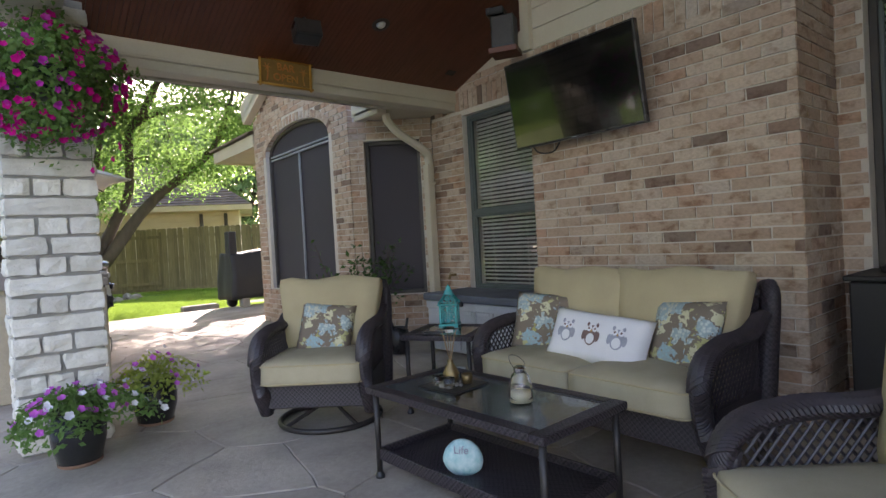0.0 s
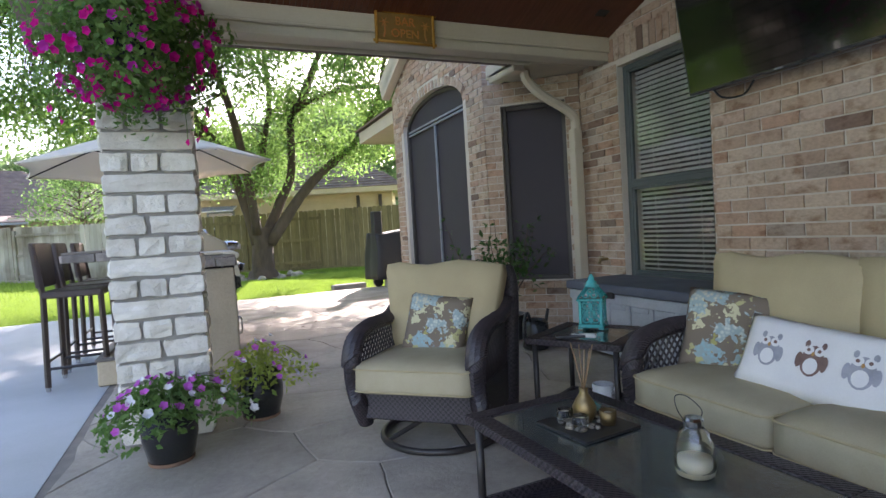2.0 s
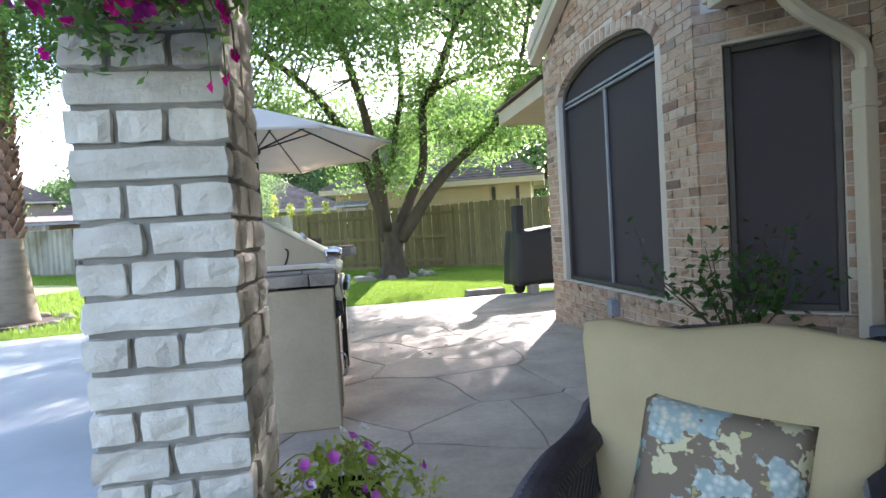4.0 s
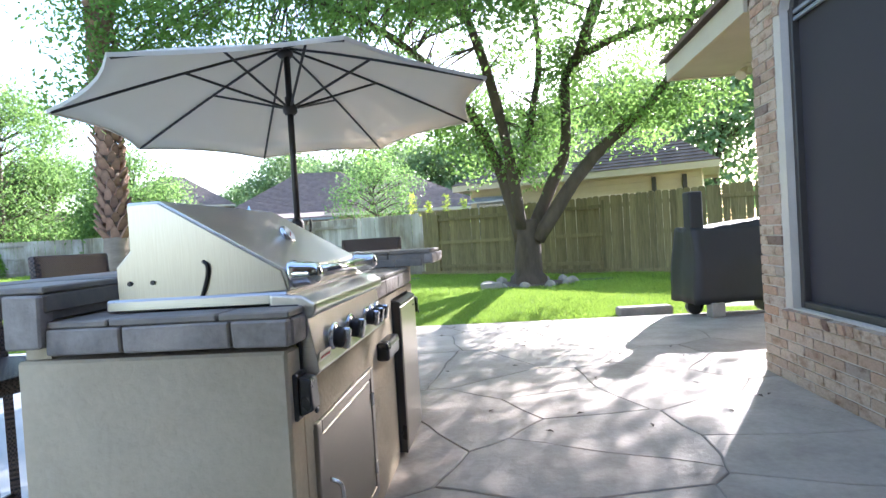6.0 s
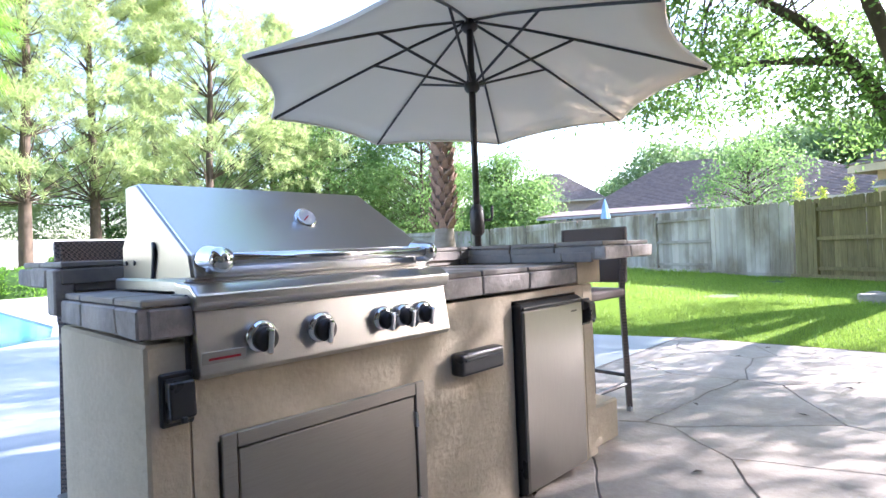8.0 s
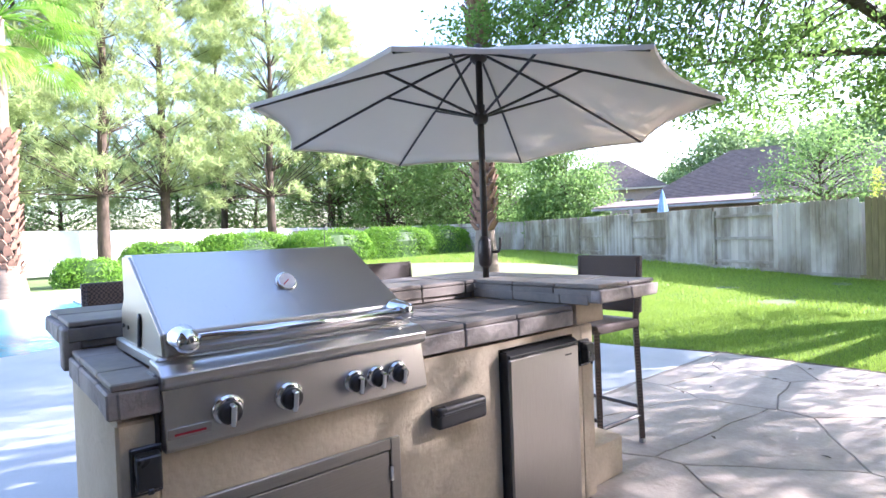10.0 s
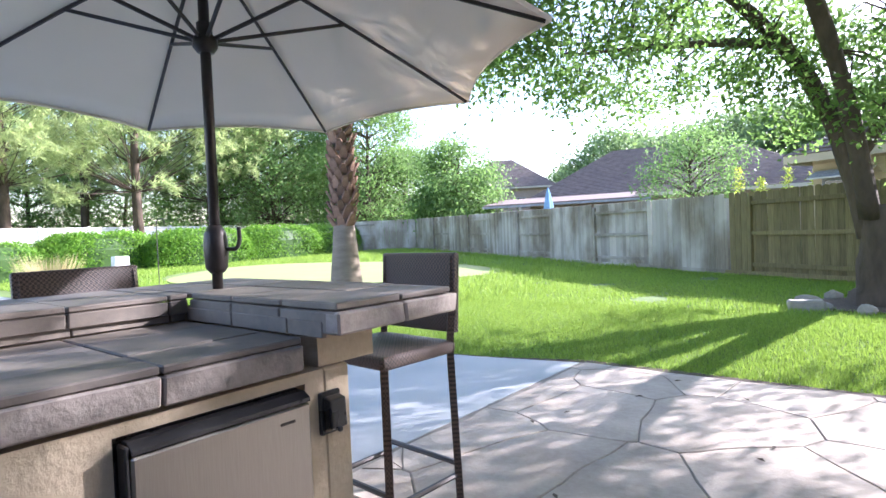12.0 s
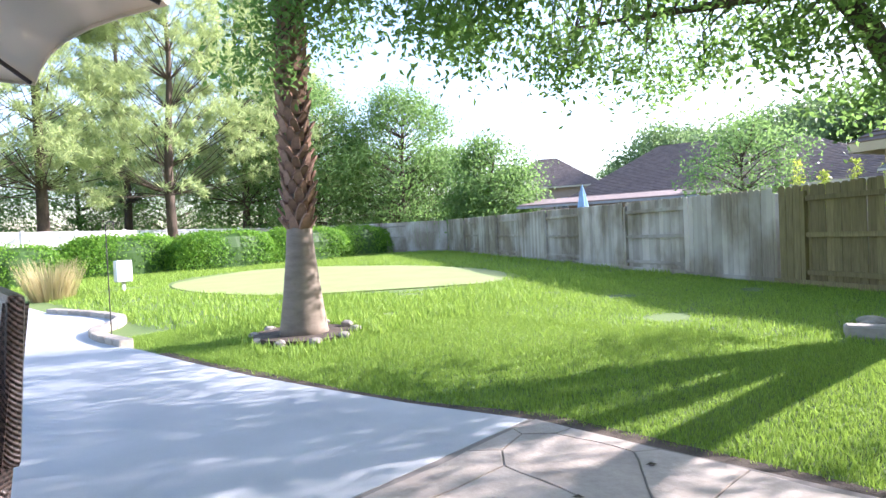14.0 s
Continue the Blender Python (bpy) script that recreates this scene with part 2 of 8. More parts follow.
cloth_tr.inputs[0].default_value = (0.74, 0.67, 0.56, 1)
cloth_mix = cnt.nodes.new("ShaderNodeMixShader")
cloth_mix.inputs[0].default_value = 0.42
cnt.links.new(cnt.nodes["Principled BSDF"].outputs[0], cloth_mix.inputs[1])
cnt.links.new(cloth_tr.outputs[0], cloth_mix.inputs[2])
cnt.links.new(cloth_mix.outputs[0], cnt.nodes["Material Output"].inputs[0])
CREAM = plain("cream_paint", (0.56, 0.49, 0.37), (0.48, 0.415, 0.31), 2, 50, 0.6, bump=0.1, world_space=True)
CEIL_WOOD = plain("red_brown_beadboard", (0.15, 0.040, 0.017), (0.10, 0.027, 0.012), 3, 60, 0.4, bump=0.2, stretch=(8, 1, 1), world_space=True)
TEAL = plain("teal_ceramic", (0.05, 0.42, 0.41), (0.03, 0.31, 0.31), 9, 60, 0.25, coat=0.5)
SCREEN_MESH = plain("solar_screen", (0.036, 0.029, 0.035), (0.046, 0.037, 0.043), 2, 300, 0.7, bump=0.3)
FRAME_GREEN = plain("grey_green_frame", (0.09, 0.105, 0.10), (0.07, 0.085, 0.08), 5, 60, 0.45, bump=0.05)
FRAME_BRONZE = plain("bronze_frame", (0.055, 0.045, 0.038), None, 5, 60, 0.5, bump=0.05)
FRAME_GREY = plain("grey_bar", (0.28, 0.29, 0.31), None, 5, 60, 0.5, bump=0.05)
BLIND = plain("blind_slat", (0.68, 0.69, 0.62), None, 4, 40, 0.5, bump=0.05)
# near-black colour in place of the shade inside the house
DARK_ROOM = plain("room_shade", (0.06, 0.055, 0.05), None, 3, 30, 0.9, bump=0)
PANE = glass_mat("window_pane")
TABLE_GLASS = plain("obscured_glass", (0.045, 0.055, 0.05), (0.075, 0.09, 0.082), 9, 70, 0.12, bump=0.5, coat=0.6, dist=0.003)
CLEAR = glass_mat("clear_glass")
SCREEN = plain("tv_screen", (0.005, 0.005, 0.006), None, 3, 40, 0.08, bump=0, coat=0.5)
POT = plain("black_glazed_pot", (0.012, 0.012, 0.014), (0.02, 0.02, 0.02), 6, 50, 0.18, bump=0.08, coat=0.5)
SOIL = plain("potting_soil", (0.05, 0.035, 0.025), None, 20, 90, 0.95, bump=0.8)
PETUNIA_LEAF = leaf_mat("petunia_leaf", (0.06, 0.13, 0.03), (0.16, 0.27, 0.075))
LIME_LEAF = leaf_mat("lime_leaf", (0.17, 0.24, 0.035), (0.38, 0.44, 0.09))
MAGENTA = leaf_mat("magenta_petal", (0.42, 0.004, 0.14), (0.66, 0.01, 0.25), 0.42)
VIOLET = leaf_mat("violet_petal", (0.40, 0.045, 0.34), (0.60, 0.14, 0.56), 0.3)
WHITE_PETAL = leaf_mat("white_petal", (0.62, 0.56, 0.72), (0.80, 0.78, 0.80), 0.3)
BARK = plain("oak_bark", (0.105, 0.075, 0.05), (0.05, 0.036, 0.025), 5, 22, 0.95, bump=1.0, stretch=(1, 1, 0.3), world_space=True, dist=0.03)
OAK_LEAF = leaf_mat("oak_leaf", (0.045, 0.105, 0.026), (0.15, 0.25, 0.06), 0.56)
PINE_LEAF = leaf_mat("pine_needles", (0.13, 0.19, 0.075), (0.34, 0.40, 0.165), 0.5)
TREE_LEAF = leaf_mat("shade_tree_leaf", (0.06, 0.125, 0.035), (0.16, 0.26, 0.075), 0.48)
FAR_LEAF = leaf_mat("far_leaf", (0.07, 0.13, 0.05), (0.16, 0.24, 0.09), 0.35)
HEDGE_LEAF = leaf_mat("hedge_leaf", (0.045, 0.13, 0.012), (0.17, 0.32, 0.035), 0.4)
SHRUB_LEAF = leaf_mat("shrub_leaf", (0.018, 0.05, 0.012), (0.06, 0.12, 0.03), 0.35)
YELLOW_LEAF = leaf_mat("yellow_green_leaf", (0.18, 0.24, 0.03), (0.40, 0.46, 0.07), 0.5)
GRASS = leaf_mat("grass_blade", (0.085, 0.165, 0.02), (0.27, 0.385, 0.06), 0.3, 0.6)
GRASS_GROUND = plain("lawn_ground", (0.09, 0.15, 0.03), (0.14, 0.19, 0.05), 0.5, 30, 0.95, bump=0.7, world_space=True, dist=0.02)
GREEN_TURF = plain("putting_turf", (0.25, 0.29, 0.095), (0.21, 0.25, 0.08), 1, 140, 0.95, bump=0.4, world_space=True)
SOIL_EDGE = plain("garden_soil", (0.10, 0.07, 0.045), (0.05, 0.036, 0.025), 5, 50, 0.95, bump=0.9, world_space=True, dist=0.02)
FENCE = wood_mat("cedar_fence", (0.23, 0.185, 0.085), (0.115, 0.095, 0.042))
FENCE_GREY = wood_mat("weathered_fence", (0.27, 0.235, 0.18), (0.16, 0.13, 0.095), (0.43, 0.40, 0.355))
PALM_BARK = plain("palm_boot", (0.27, 0.155, 0.10), (0.13, 0.075, 0.05), 9, 50, 0.9, bump=0.6, spread=0.25)
PALM_TRUNK = plain("palm_trunk", (0.24, 0.19, 0.14), (0.15, 0.12, 0.085), 4, 40, 0.9, bump=0.7, stretch=(1, 1, 3), world_space=True)
SHINGLE = plain("brown_shingle", (0.22, 0.165, 0.135), (0.13, 0.10, 0.085), 3, 26, 0.95, bump=0.5, spread=0.18, world_space=True)
SIDING = plain("tan_siding", (0.50, 0.42, 0.28), (0.44, 0.365, 0.24), 2, 30, 0.8, bump=0.15, world_space=True)
FAR_BRICK = plain("far_tan_brick", (0.40, 0.30, 0.23), (0.32, 0.24, 0.19), 6, 60, 0.95, bump=0.2, world_space=True)
COVER = plain("black_cover", (0.014, 0.013, 0.013), (0.022, 0.02, 0.02), 4, 60, 0.55, bump=0.2)
DECK_WHITE = plain("light_grey_resin", (0.50, 0.51, 0.52), None, 4, 60, 0.6, bump=0.1)
DECK_LID = plain("slate_grey_resin", (0.12, 0.13, 0.16), None, 4, 60, 0.6, bump=0.15)
SIGN_BROWN = plain("sign_board", (0.25, 0.135, 0.028), None, 6, 40, 0.7)
SIGN_GOLD = plain("bamboo_gold", (0.55, 0.27, 0.035), (0.40, 0.18, 0.02), 9, 50, 0.5)
SIGN_RED = plain("sign_letters", (0.50, 0.12, 0.02), (0.42, 0.2, 0.03), 9, 50, 0.5)
ROCK = plain("pale_rock", (0.34, 0.305, 0.25), (0.22, 0.195, 0.16), 6, 40, 0.95, bump=0.8, spread=0.15)
WAX = plain("cream_wax", (0.75, 0.68, 0.5), None, 4, 40, 0.5, bump=0)
BRASS = plain("antique_brass", (0.32, 0.22, 0.10), (0.16, 0.11, 0.05), 9, 60, 0.4, 0.8)
CERAMIC = plain("white_ceramic", (0.66, 0.66, 0.64), (0.5, 0.5, 0.48), 8, 60, 0.4)
REED = plain("reed_stick", (0.30, 0.19, 0.10), None, 8, 60, 0.8)
VINYL = plain("white_vinyl", (0.72, 0.72, 0.72), (0.62, 0.62, 0.62), 3, 40, 0.5, bump=0.05)
BLUE_CLOTH = plain("blue_canvas", (0.22, 0.38, 0.56), None, 3, 50, 0.9)
LAMP_GLOW = plain("lamp_lens", (0.6, 0.6, 0.6), None, 4, 40, 0.3, bump=0)
PAINT_GREY = plain("owl_print_grey", (0.40, 0.40, 0.45), None, 20, 90, 0.9)
PAINT_BROWN = plain("owl_print_brown", (0.24, 0.15, 0.13), None, 20, 90, 0.9)
PAINT_ORANGE = plain("owl_print_orange", (0.5, 0.28, 0.1), None, 20, 90, 0.9)
RED_LABEL = plain("red_label", (0.45, 0.02, 0.04), None, 20, 90, 0.5)
GREY_PLASTIC = plain("grey_plastic", (0.30, 0.32, 0.36), None, 20, 90, 0.5)
water_m, water_nt, water_p = start("pool_water")
water_p.inputs["Base Color"].default_value = (0.10, 0.42, 0.46, 1)
water_p.inputs["Roughness"].default_value = 0.05
bumped(water_nt, water_p, noise_of(water_nt, coords(water_nt), 5.0), 0.3, 0.03)


# ---------------------------------------------------------------- mesh tools
def mesh_ob(name, bm, material, smooth=False):
    me = bpy.data.meshes.new(name)
    bm.normal_update()
    bm.to_mesh(me)
    bm.free()
    me.materials.append(material)
    if smooth:
        me.polygons.foreach_set("use_smooth", [True] * len(me.polygons))
    return new(name, me)


def part(name, bm, material, parent, label="", smooth=False):
    ob = mesh_ob(name, bm, material, smooth)
    ob.parent = parent
    return tagged(ob, label)


def raw(name, verts, faces, material, smooth=False):
    me = bpy.data.meshes.new(name)
    me.from_pydata([tuple(v) for v in verts], [], [tuple(f) for f in faces])
    me.materials.append(material)
    if smooth:
        me.polygons.foreach_set("use_smooth", [True] * len(me.polygons))
    return new(name, me)


def thing(name, label, category, m=None, group="", kind=""):
    ob = new(name)
    ob.empty_display_size = 0.1
    if m is not None:
        ob.matrix_world = m
    return tagged(ob, label, category, group, kind)


def structure(ob, label, category="wall"):
    return tagged(ob, label, category, kind="structure")


def box(bm, lo, hi, bevel=0.0, m=None, seg=1):
    vs = [bm.verts.new((x, y, z)) for x in (lo[0], hi[0]) for y in (lo[1], hi[1]) for z in (lo[2], hi[2])]
    fs = [bm.faces.new([vs[i] for i in f]) for f in ((0, 1, 3, 2), (4, 6, 7, 5), (0, 4, 5, 1), (2, 3, 7, 6), (0, 2, 6, 4), (1, 5, 7, 3))]
    out = vs
    if bevel:
        es = list({e for f in fs for e in f.edges})
        r = bmesh.ops.bevel(bm, geom=es, offset=bevel, segments=seg, affect="EDGES", profile=0.6)
        out = list({v for f in r["faces"] for v in f.verts})
    if m is not None:
        bmesh.ops.transform(bm, matrix=m, verts=out)
    return bm


def boxed(lo, hi, bevel=0.0, m=None, seg=1):
    return box(bmesh.new(), lo, hi, bevel, m, seg)


def frame_at(d):
    d = d.normalized()
    up = Vector((0, 0, 1)) if abs(d.z) < 0.95 else Vector((1, 0, 0))
    s = d.cross(up).normalized()
    return s, s.cross(d).normalized()


def tube(bm, pts, radii, n=8, flat=1.0, caps=True):
    """A tapered round bar along pts; flat squeezes it across its second axis."""
    pts = [Vector(p) for p in pts]
    if not isinstance(radii, (list, tuple)):
        radii = [radii] * len(pts)
    rings = []
    s = None
    for i, (p, r) in enumerate(zip(pts, radii)):
        d = (pts[min(i + 1, len(pts) - 1)] - pts[max(i - 1, 0)]).normalized()
        s = frame_at(d)[0] if s is None else (s - d * s.dot(d)).normalized()
        u = s.cross(d).normalized()
        rings.append([bm.verts.new(p + s * r * math.cos(a) + u * r * flat * math.sin(a)) for a in (2 * math.pi * k / n for k in range(n))])
    for a, b in zip(rings, rings[1:]):
        for k in range(n):
            bm.faces.new((a[k], a[(k + 1) % n], b[(k + 1) % n], b[k]))
    if caps:
        bm.faces.new(rings[0][::-1])
        bm.faces.new(rings[-1])
    return bm


def lathe(bm, profile, n=20, c=(0, 0, 0), wob=0.0):
    rings = []
    for r, z in profile:
        rings.append([bm.verts.new((c[0] + r * (1 + wob * math.sin(5 * a)) * math.cos(a), c[1] + r * (1 + wob * math.sin(5 * a)) * math.sin(a), c[2] + z)) for a in (2 * math.pi * k / n for k in range(n))])
    for a, b in zip(rings, rings[1:]):
        for k in range(n):
            bm.faces.new((a[k], a[(k + 1) % n], b[(k + 1) % n], b[k]))
    bm.faces.new(rings[0][::-1])
    bm.faces.new(rings[-1])
    return bm


def curve_pts(ctrl, n=8):
    """Smooth points through the given ones."""
    c = [Vector(p) for p in ctrl]
    c = [c[0] * 2 - c[1]] + c + [c[-1] * 2 - c[-2]]
    out = []
    for i in range(1, len(c) - 2):
        for k in range(n):
            t = k / n
            p0, p1, p2, p3 = c[i - 1:i + 3]
            out.append(0.5 * ((2 * p1) + (p2 - p0) * t + (2 * p0 - 5 * p1 + 4 * p2 - p3) * t * t + (3 * p1 - p0 - 3 * p2 + p3) * t ** 3))
    out.append(c[-2])
    return out


def sheet(outline, holes, to_world, depth):
    """A wall slab from a 2D outline with holes; to_world maps (u, v, w), w into the wall."""
    bm = bmesh.new()
    for loop in (outline, *holes):
        vs = [bm.verts.new((u, v, 0)) for u, v in loop]
        for a, b in zip(vs, vs[1:] + vs[:1]):
            bm.edges.new((a, b))
    bmesh.ops.triangle_fill(bm, use_beauty=True, use_dissolve=False, edges=list(bm.edges))
    ex = bmesh.ops.extrude_face_region(bm, geom=list(bm.faces))
    for v in ex["geom"]:
        if isinstance(v, bmesh.types.BMVert):
            v.co.z = depth
    for v in bm.verts:
        v.co = to_world(*v.co)
    bmesh.ops.recalc_face_normals(bm, faces=list(bm.faces))
    return bm


def cushion_bm(sx, sy, sz, n=12, soft=0.35, sag=0.0, seed=0.0):
    """A stuffed cushion, centred, sx wide, sy deep, sz thick, with a slightly uneven skin."""
    bm = bmesh.new()
    top, bot = {}, {}
    for i in range(n + 1):
        for j in range(n + 1):
            u, v = 2 * i / n - 1, 2 * j / n - 1
            prof = (max(0, 1 - abs(u) ** 5) * max(0, 1 - abs(v) ** 5)) ** soft
            x, y = u * sx / 2 * (1 - 0.03 * (1 - v * v)), v * sy / 2 * (1 - 0.03 * (1 - u * u))
            w = 0.012 * noise.noise((x * 5 + seed, y * 5, seed))
            top[i, j] = bm.verts.new((x, y, sz / 2 * prof + w - sag * (1 - u * u) * (1 - v * v)))
            edge = i in (0, n) or j in (0, n)
            bot[i, j] = top[i, j] if edge else bm.verts.new((x, y, -sz / 2 * prof + w))
    for i in range(n):
        for j in range(n):
            bm.faces.new((top[i, j], top[i + 1, j], top[i + 1, j + 1], top[i, j + 1]))
            bm.faces.new((bot[i, j + 1], bot[i + 1, j + 1], bot[i + 1, j], bot[i, j]))
    return bm


def box_cushion(sx, sy, sz, r=0.045, crown=0.02, seed=0.0):
    """A boxed seat cushion with rounded edges and a slight crown."""
    bm = bmesh.new()
    box(bm, (-sx / 2, -sy / 2, -sz / 2), (sx / 2, sy / 2, sz / 2))
    bmesh.ops.subdivide_edges(bm, edges=list(bm.edges), cuts=7, use_grid_fill=True)
    for v in bm.verts:
        x, y, z = v.co
        q = [max(-h + r, min(h - r, c)) for c, h in ((x, sx / 2), (y, sy / 2), (z, sz / 2))]
        d = v.co - Vector(q)
        if d.length > 1e-6:
            v.co = Vector(q) + d.normalized() * r
        v.co.z += crown * (1 - (2 * x / sx) ** 2) * (1 - (2 * y / sy) ** 2) * (1 if z > 0 else 0.2) + 0.008 * noise.noise((x * 4 + seed, y * 4, z * 4))
    return bm


def leaves_mesh(points, normals, size, rng, length=1.6, jitter=0.6, width=0.42, radial=False):
    """Verts and faces of one folded diamond leaf at each point."""
    n = len(points)
    nrm = normals + rng.normal(0, jitter, (n, 3))
    nrm /= np.linalg.norm(nrm, axis=1)[:, None] + 1e-9
    t = np.cross(nrm, rng.normal(0, 1, (n, 3)))
    t /= np.linalg.norm(t, axis=1)[:, None] + 1e-9
    b = np.cross(nrm, t)
    if radial:
        t, nrm = nrm, t
    s = (size * rng.uniform(0.6, 1.3, n))[:, None]
    v = np.empty((n, 4, 3))
    v[:, 0] = points
    v[:, 1] = points + t * s * length * 0.5 + b * s * width + nrm * s * 0.12
    v[:, 2] = points + t * s * length
    v[:, 3] = points + t * s * length * 0.5 - b * s * width + nrm * s * 0.12
    return v.reshape(-1, 3), np.arange(n * 4).reshape(n, 4)


def cloud(name, verts, faces, material):
    me = bpy.data.meshes.new(name)
    nv, nf, k = len(verts), len(faces), faces.shape[1]
    me.vertices.add(nv)
    me.vertices.foreach_set("co", np.asarray(verts, dtype=np.float32).ravel())
    me.loops.add(nf * k)
    me.loops.foreach_set("vertex_index", np.asarray(faces, dtype=np.int32).ravel())
    me.polygons.add(nf)
    me.polygons.foreach_set("loop_start", np.arange(nf, dtype=np.int32) * k)
    me.update(calc_edges=True)
    me.materials.append(material)
    return new(name, me)


def text_bm(s, size, depth):
    cu = bpy.data.curves.new("letters", "FONT")
    cu.body, cu.size, cu.extrude, cu.align_x, cu.align_y = s, size, depth, "CENTER", "CENTER"
    ob = new("letters", cu)
    me = bpy.data.meshes.new_from_object(ob.evaluated_get(bpy.context.evaluated_depsgraph_get()))
    bm = bmesh.new()
    bm.from_mesh(me)
    bpy.data.objects.remove(ob)
    bpy.data.meshes.remove(me)
    return bm


def moved(bm, m):
    bmesh.ops.transform(bm, matrix=m, verts=list(bm.verts))
    return bm


# ---------------------------------------------------------------- plan
HOUSE_X, CHIM_X, BAY_X = 4.25, 3.65, 3.55       # faces of window wall, chimney breast, bay
CHIM_Y0, CHIM_Y1 = 0.96, 2.80
BAY_Y0, BAY_Y1 = 5.42, 8.25
DIAG_Y = 4.79
COURSE, BRICK_L = 0.0705, 0.21
PATIO_X, LAWN_Y = 0.13, 10.98


# ground, patio slab, pool deck
def flat(name, outline, z, material, depth=0.1):
    return mesh_ob(name, sheet(outline, [], lambda u, v, w: Vector((u, v, z - w)), depth), material)


EDGE_X = [-20.0, -11.7, -10.0, -8.8, -8.0, -7.4, -6.6, -5.8, -5.1, -3.8, -2.6, -1.6, -0.8, 0.13, 2.0, 4.9]
EDGE_Y = [10.3, 10.45, 10.85, 10.95, 10.68, 10.26, 10.12, 10.15, 10.24, 10.32, 10.44, 10.6, 10.74, 11.0, 11.06, 11.12]


def lawn_z(x, y):
    """Height of the lawn: level with the paving at its edge, a low bank, then a slow rise to the back fence."""
    d = np.clip((y - np.interp(x, EDGE_X, EDGE_Y)) / 2.6, 0, 1)
    bank = 0.10 * d * d * (3 - 2 * d)
    far = np.clip(0.58 * (2.4 - x) + 0.81 * (y - 7.6) - 12.0, 0, 22)
    return -0.045 + bank + d * 0.016 * far


def gz(x, y):
    return float(lawn_z(np.array(float(x)), np.array(float(y))))


def ground_sheet():
    xs = [-400, -120, -60] + [-44 + k * 0.8 for k in range(83)] + [60, 120, 400]
    ys = [-400, -60, -8, 4, 8, 9.6] + [10 + k * 0.2 for k in range(25)] + [15 + k * 0.9 for k in range(46)] + [90, 180, 400]
    gx, gy = np.meshgrid(np.array(xs, dtype=float), np.array(ys, dtype=float))
    v = np.stack([gx.ravel(), gy.ravel(), lawn_z(gx.ravel(), gy.ravel())], axis=1)
    w = len(xs)
    i, j = np.meshgrid(np.arange(w - 1), np.arange(len(ys) - 1))
    a = (j * w + i).ravel()
    return cloud("ground", v, np.stack([a, a + 1, a + w + 1, a + w], axis=1), GRASS_GROUND)


structure(ground_sheet(), "green lawn ground rising gently towards the fences", "ground")
deck_outline = [(PATIO_X, -4.2), (PATIO_X, LAWN_Y - 0.02), (-0.8, 10.72), (-1.6, 10.58), (-2.6, 10.42), (-3.8, 10.3), (-5.1, 10.22), (-5.8, 10.13), (-6.6, 10.10), (-7.4, 10.24), (-8.0, 10.66), (-8.8, 10.93), (-10.0, 10.83), (-11.7, 10.43), (-20, 10.28), (-20, -4.2)]
pool_hole = [(-15.0, -2.0), (-6.2, -2.0), (-6.2, 5.6), (-7.2, 6.8), (-9.0, 7.2), (-15.0, 7.2)]
structure(mesh_ob("pool_deck", sheet(deck_outline, [pool_hole], lambda u, v, w: Vector((u, v, -0.004 - w)), 0.25), CONCRETE), "pale blue-grey concrete pool deck", "pool deck")
structure(flat("pool_water", pool_hole, -0.034, water_m, 0.008), "clear turquoise pool water", "water")
patio = structure(flat("patio", [(PATIO_X, -4.2), (4.9, -4.2), (4.9, LAWN_Y + 0.12), (2.0, LAWN_Y + 0.06), (PATIO_X, LAWN_Y)], -0.008, JOINT, 0.25), "tan stamped concrete patio with irregular flagstone pattern", "patio")


# ---------------------------------------------------------------- house walls
def arch_halfwidth(o, v):
    u0, u1, v0, v1, rise = o
    if v < v0 or v > v1 + rise:
        return None
    c, h = (u0 + u1) / 2, (u1 - u0) / 2
    if v <= v1 or rise == 0:
        return (u0, u1) if v <= v1 else None
    k = 1 - ((v - v1) / rise) ** 2
    return c - h * math.sqrt(max(0, k)), c + h * math.sqrt(max(0, k))


def opening_loop(o, n=14):
    u0, u1, v0, v1, rise = o
    loop = [(u0, v0), (u1, v0), (u1, v1)]
    if rise:
        c, h = (u0 + u1) / 2, (u1 - u0) / 2
        loop += [(c + h * math.cos(a), v1 + rise * math.sin(a)) for a in (math.pi * k / n for k in range(1, n))]
    return loop + [(u0, v1)]


BRICK_MESHES = {}


def brick_mesh(variant):
    if variant not in BRICK_MESHES:
        r = random.Random(variant)
        bm = boxed((-0.5, -0.5, -0.5), (0.5, 0.5, 0.5))
        for v in bm.verts:
            v.co += Vector((r.uniform(-0.012, 0.012), r.uniform(-0.05, 0.03), r.uniform(-0.03, 0.03)))
        bmesh.ops.recalc_face_normals(bm, faces=list(bm.faces))
        me = bpy.data.meshes.new("brick")
        bm.to_mesh(me)
        bm.free()
        me.materials.append(BRICK)
        BRICK_MESHES[variant] = me
    return BRICK_MESHES[variant]


LATER = []


